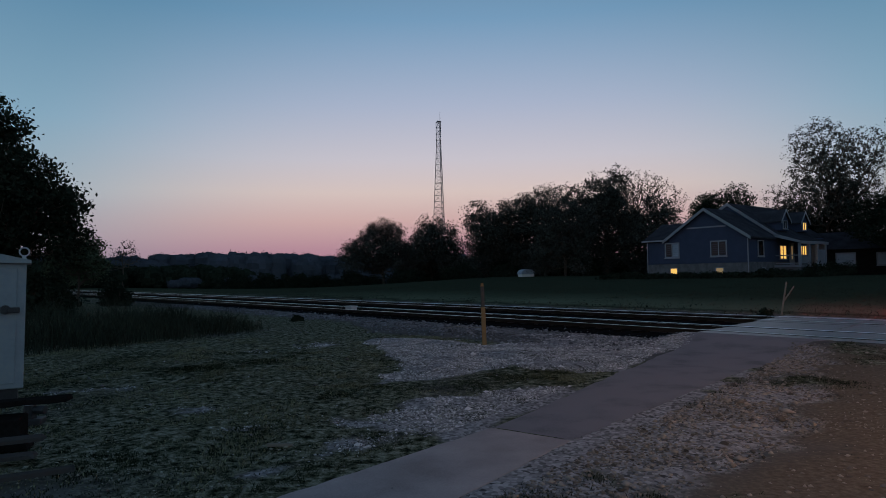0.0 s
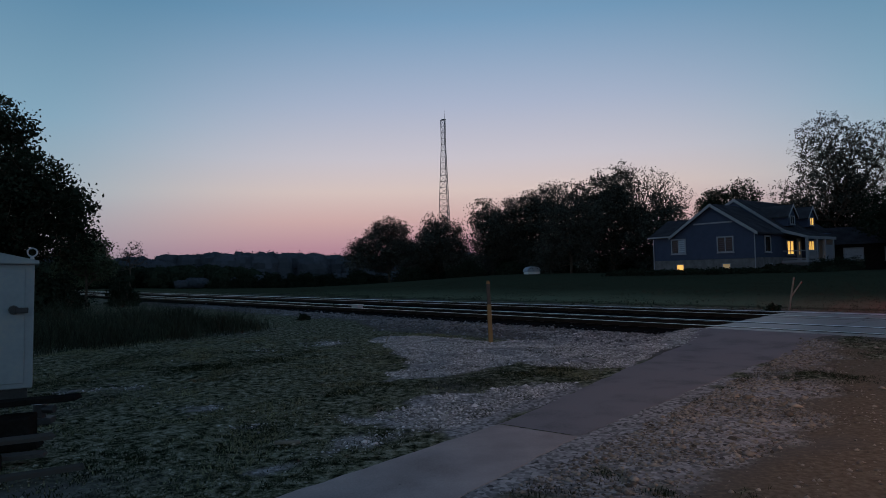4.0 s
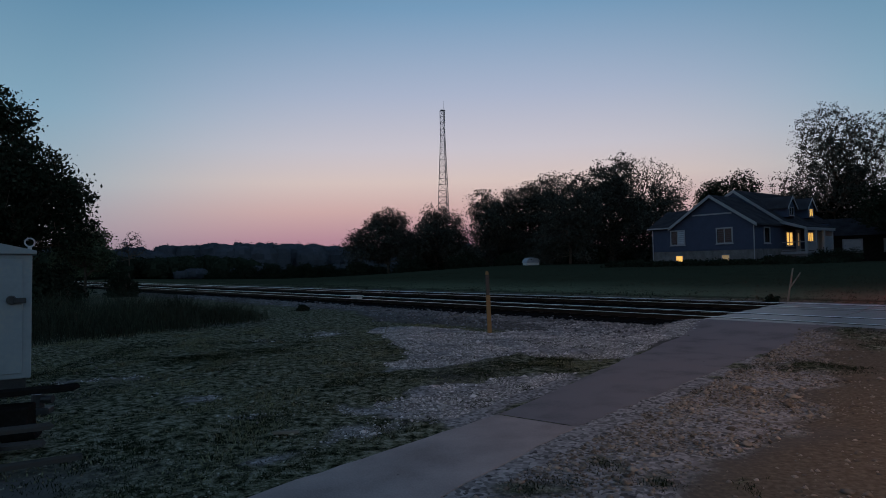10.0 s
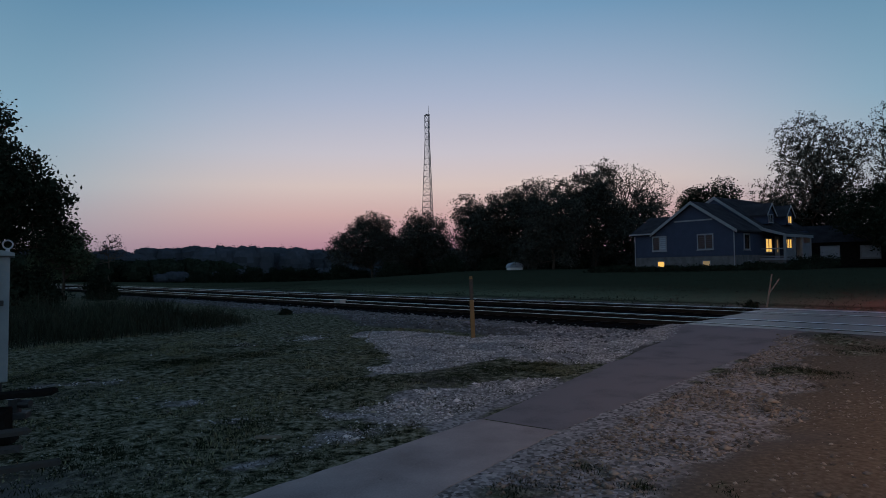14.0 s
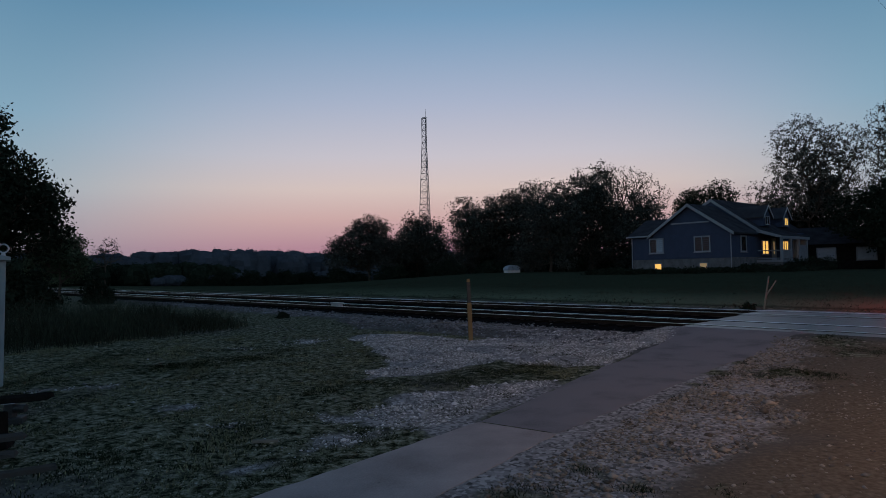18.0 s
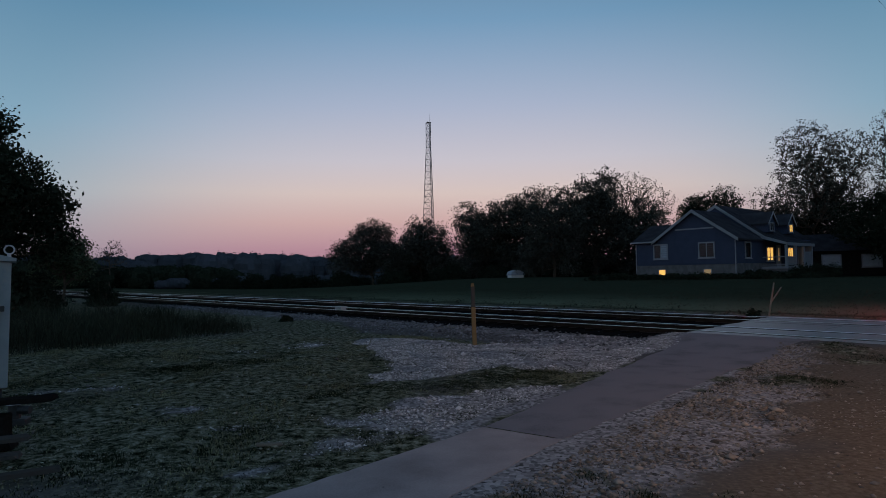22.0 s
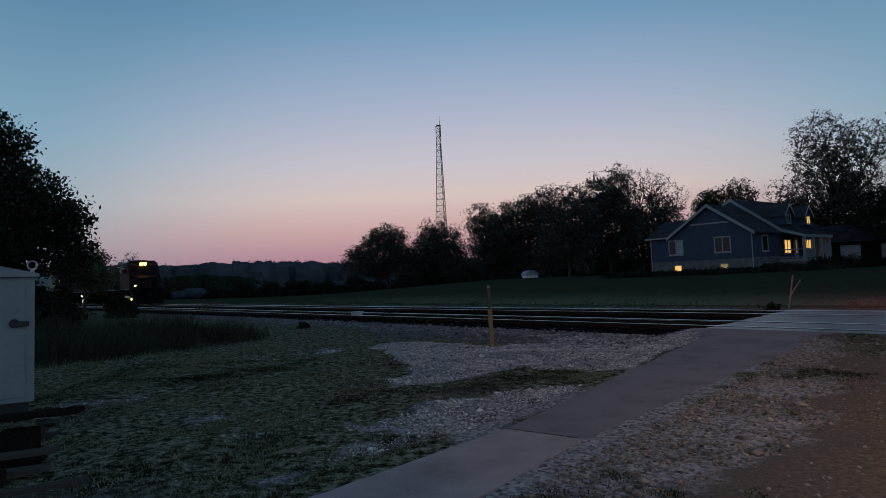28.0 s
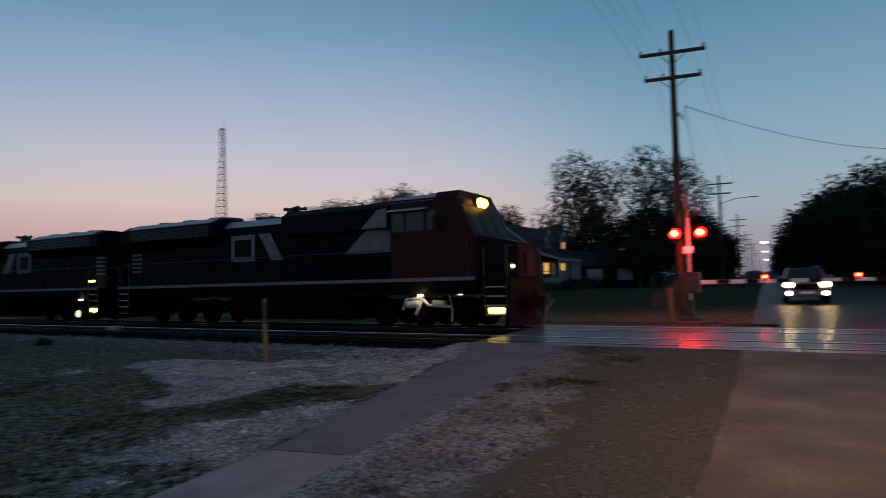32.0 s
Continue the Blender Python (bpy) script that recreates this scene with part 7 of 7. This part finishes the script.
def blades(name, label, n, box_xy, keep, height, width, material, seed, clump=1, bend=0.5, spread=0.05, category="grass"):
    """Grass blades, each a bent pair of quads, in one mesh."""
    rng = np.random.default_rng(seed)
    x, y = rng.uniform(box_xy[0], box_xy[2], n), rng.uniform(box_xy[1], box_xy[3], n)
    ok = rng.uniform(0, 1, n) < keep(x, y)
    x, y = np.repeat(x[ok], clump), np.repeat(y[ok], clump)
    n = len(x)
    x, y = x + rng.normal(size=n) * spread, y + rng.normal(size=n) * spread
    h = height(x, y, rng) if callable(height) else height * rng.uniform(0.4, 1.3, n)
    a = rng.uniform(0, 6.28, n)
    w = width * rng.uniform(0.6, 1.4, n)
    z = ground_z(x, y) - 0.01
    side = np.stack([np.cos(a), np.sin(a), 0 * a], 1) * w[:, None]
    b = rng.uniform(0, 6.28, n)
    lean = np.stack([np.cos(b), np.sin(b), 0 * b], 1) * (h * bend * rng.uniform(0.2, 1, n))[:, None]
    p0 = np.stack([x, y, z], 1)
    p1 = p0 + lean * 0.3 + np.array([0, 0, 1]) * (h * 0.6)[:, None]
    p2 = p0 + lean + np.array([0, 0, 1]) * h[:, None]
    q = np.concatenate([np.stack([p0 - side, p0 + side, p1 + side * 0.8, p1 - side * 0.8], 1), np.stack([p1 - side * 0.8, p1 + side * 0.8, p2 + side * 0.1, p2 - side * 0.1], 1)])
    return tagged(new(name, quads(name, q, M[material])), label, category, kind="stuff")


def lawn_keep(x, y):
    g, r, d = zones(x, y)
    n = fractal(x, y, 0.9, 11)
    u, v = to_uv(x, y)
    return np.clip(r, 0, 1) * smooth_step(0.3, 0.65, n + 0.1) * off_path(x, y) * (u < 13.3) * (d < 0.3) * (1 - g)


def lawn_height(x, y, rng):
    return rng.uniform(0.010, 0.036, len(x)) * (0.5 + 1.6 * hash_noise(x, y, 1.7, 61) ** 2)


blades("lawn_grass", "thin patchy short grass on the yard", 68000, (-9, 3.6, 3.5, 17), lawn_keep, lawn_height, 0.0055, "blade", 21, 2, 1.1, 0.05)


def tuft_keep(x, y):
    u, v = to_uv(x, y)
    k = 0
    for c in CLUMPS:
        k = k + 1.5 * blob(x, y, *c) * smooth_step(0.25, 0.6, fractal(x, y, 3.0, 36))
    k = k + (fractal(x, y, 1.3, 31) > 0.60) * 0.35 * (path_side(x, y) < 0)
    k = k + 0.5 * blob(x, y, -3.6, 5.6, 2.2, 1.3, 0) * smooth_step(0.35, 0.6, fractal(x, y, 1.7, 33)) + 0.4 * area(x, y, GRASS_STRIP, 0.2) * smooth_step(0.35, 0.6, fractal(x, y, 2.2, 34))
    return np.clip(k, 0, 1) * off_path(x, y) * (u < 14.25)


blades("grass_tufts", "dark tufts of weeds along the path edge and gravel", 110000, (-7, 3.6, 9.5, 14.5), tuft_keep, 0.032, 0.0034, "weed", 22, 5, 1.3, 0.03)


def reed_keep(x, y):
    edge = blob(x, y, -9.6, 17.5, 4.2, 2.6, 62) * 1.6 + blob(x, y, -6.8, 18.4, 1.2, 0.8, 30) * 1.2
    return np.clip(edge, 0, 1) * (edge > 0.2 + 0.35 * fractal(x, y, 1.3, 44)) * (0.25 + 0.75 * smooth_step(0.25, 0.6, fractal(x, y, 0.9, 43)))


def reed_height(x, y, rng):
    return rng.uniform(0.4, 1.25, len(x)) * np.clip(blob(x, y, -9.6, 17.5, 4.6, 3.2, 62) * 1.15, 0.2, 1.0) * (0.45 + 0.9 * hash_noise(x, y, 1.1, 41))


blades("tall_grass", "tall uncut grass in front of the track", 42000, (-18, 10, -3, 26), reed_keep, reed_height, 0.0065, "reed", 23, 2, 0.85, 0.12)


blades("trackside_weeds", "low weeds along the far side of the tracks", 9000, (-60, 22, 14, 95), lambda x, y: ((to_uv(x, y)[0] > 22.4) & (to_uv(x, y)[0] < 24.5) & (to_uv(x, y)[1] > 3)) * 0.8, 0.11, 0.03, "reed", 24, 3, 0.5, 0.2, "weeds")


def lawn_far(x, y):
    u, v = to_uv(x, y)
    return (u > 22.6) * (v > -2) * (0.15 + 0.85 * smooth_step(0.4, 0.62, fractal(x, y, 0.35, 95)))


blades("lawn_grass", "short grass with paler tufts on the far lawn", 40000, (-14, 16, 34, 62), lawn_far, 0.05, 0.014, "reed", 26, 2, 0.6, 0.15)


def litter():
    """A pale piece of wood and sticks on the yard."""
    s = part("wood_piece", Mesh().box(-0.12, -0.02, 0.0, 0.12, 0.025, 0.03, bevel=0.008), M["bare"], m=pose(-1.54, 6.1, float(ground_z(-1.54, 6.1)) + 0.01, 0, 4, 18))
    tagged(s, "pale splinter of wood lying on the gravel", "wood")
    w = part("twig", Mesh().path([(0.1, 18.2, 0.10), (0.5, 18.25, 0.14), (0.9, 18.3, 0.09), (1.25, 18.0, 0.12)], 0.007, 5), M["bare"])
    tagged(w, "thin pale twig lying on the stones", "twig")
    w = part("twig", Mesh().path([(-1.4, 14.6, 0.0), (-1.36, 14.62, 0.16), (-1.25, 14.62, 0.24)], 0.012, 5), M["bare"])
    tagged(w, "thin pale twig standing in the stones", "twig")


litter()


def bird():
    root = thing("bird", pose(0, 0, 0), "small dark bird in flight across the sky", "bird")
    body = Mesh().tube((-0.16, 0, 0), (0.02, 0, 0.01), 0.015, 0.055, 8).tube((0.02, 0, 0.01), (0.12, 0, 0.02), 0.055, 0.03, 8).tube((0.12, 0, 0.02), (0.19, 0, 0.03), 0.032, 0.01, 8)
    part("body", body, M["black"], root)
    part("tail", Mesh().prism([(-0.30, -0.05), (-0.30, 0.05), (-0.12, 0.02), (-0.12, -0.02)], 2, -0.005, 0.005), M["black"], root)
    wings = []
    for s in (-1, 1):
        w = part("wing", Mesh().prism([(0.08, 0.0), (0.10, s * 0.16), (0.0, s * 0.36), (-0.05, s * 0.2), (-0.08, 0.0)], 2, -0.006, 0.006), M["black"], root)
        wings.append(w)
    return root, wings


flyer, flyer_wings = bird()
BIRD_WAY = [(6.2, (-22.81, 57.65, 4.61)), (6.4, (-22.66, 53.39, 5.32)), (6.6, (-22.15, 49.25, 5.97)), (6.8, (-21.70, 45.04, 6.50)), (7, (-21.26, 40.79, 6.87)), (7.2, (-20.74, 36.52, 6.98))]


def motions():
    """The train comes in from the left at an even pace."""
    speed, end_v = 15.4, 6.65
    times = [0, 4, 8, 12, 16, 20, 22, 24, 25, 26, 27, 27.5, 28, 28.5, 29, 29.5, 30, 30.5, 31, 31.25, 31.5, 31.75, 32]

    def rows(behind, turned=False, length=0.0):
        out = []
        for t in times:
            v = end_v + speed * (32 - t) + behind
            if turned:
                x, y = uv(FAR_U, v + length)
                out.append((t, pose(x, y, RAIL_Z, 0, 0, 131.0)))
            else:
                x, y = uv(FAR_U, v)
                out.append((t, pose(x, y, RAIL_Z, 0, 0, -49.0)))
        return out

    # the bird leaves the bushes and settles in the trackside tree
    way = [(0, (-20.5, 107.5, 2.0)), (2.6, (-20.5, 107.5, 2.0)), (4.4, (-22.0, 85.0, 3.0))] + BIRD_WAY + [(7.7, (-20.0, 29.0, 6.0)), (8.2, (-20.2, 27.0, 5.6)), (32, (-20.2, 27.0, 5.6))]
    walk(flyer, [(t, pose(*p, 0, -8, -118)) for t, p in way])
    flaps = [0.0] + [2.6 + 0.12 * k for k in range(44)] + [8.2, 32.0]
    for side, wing in zip((-1, 1), flyer_wings):
        walk(wing, [(t, pose(0, 0, 0, side * (0 if t in (0.0, 8.2, 32.0) else 38 * math.sin(t * 26)), 0, 0)) for t in flaps])
    walk(lead_loco, rows(0.0))
    walk(second_loco, rows(22.3, True, 22.2))
    for n, car_ob in enumerate(hoppers):
        walk(car_ob, rows(44.8 + 17.7 * n))


motions()
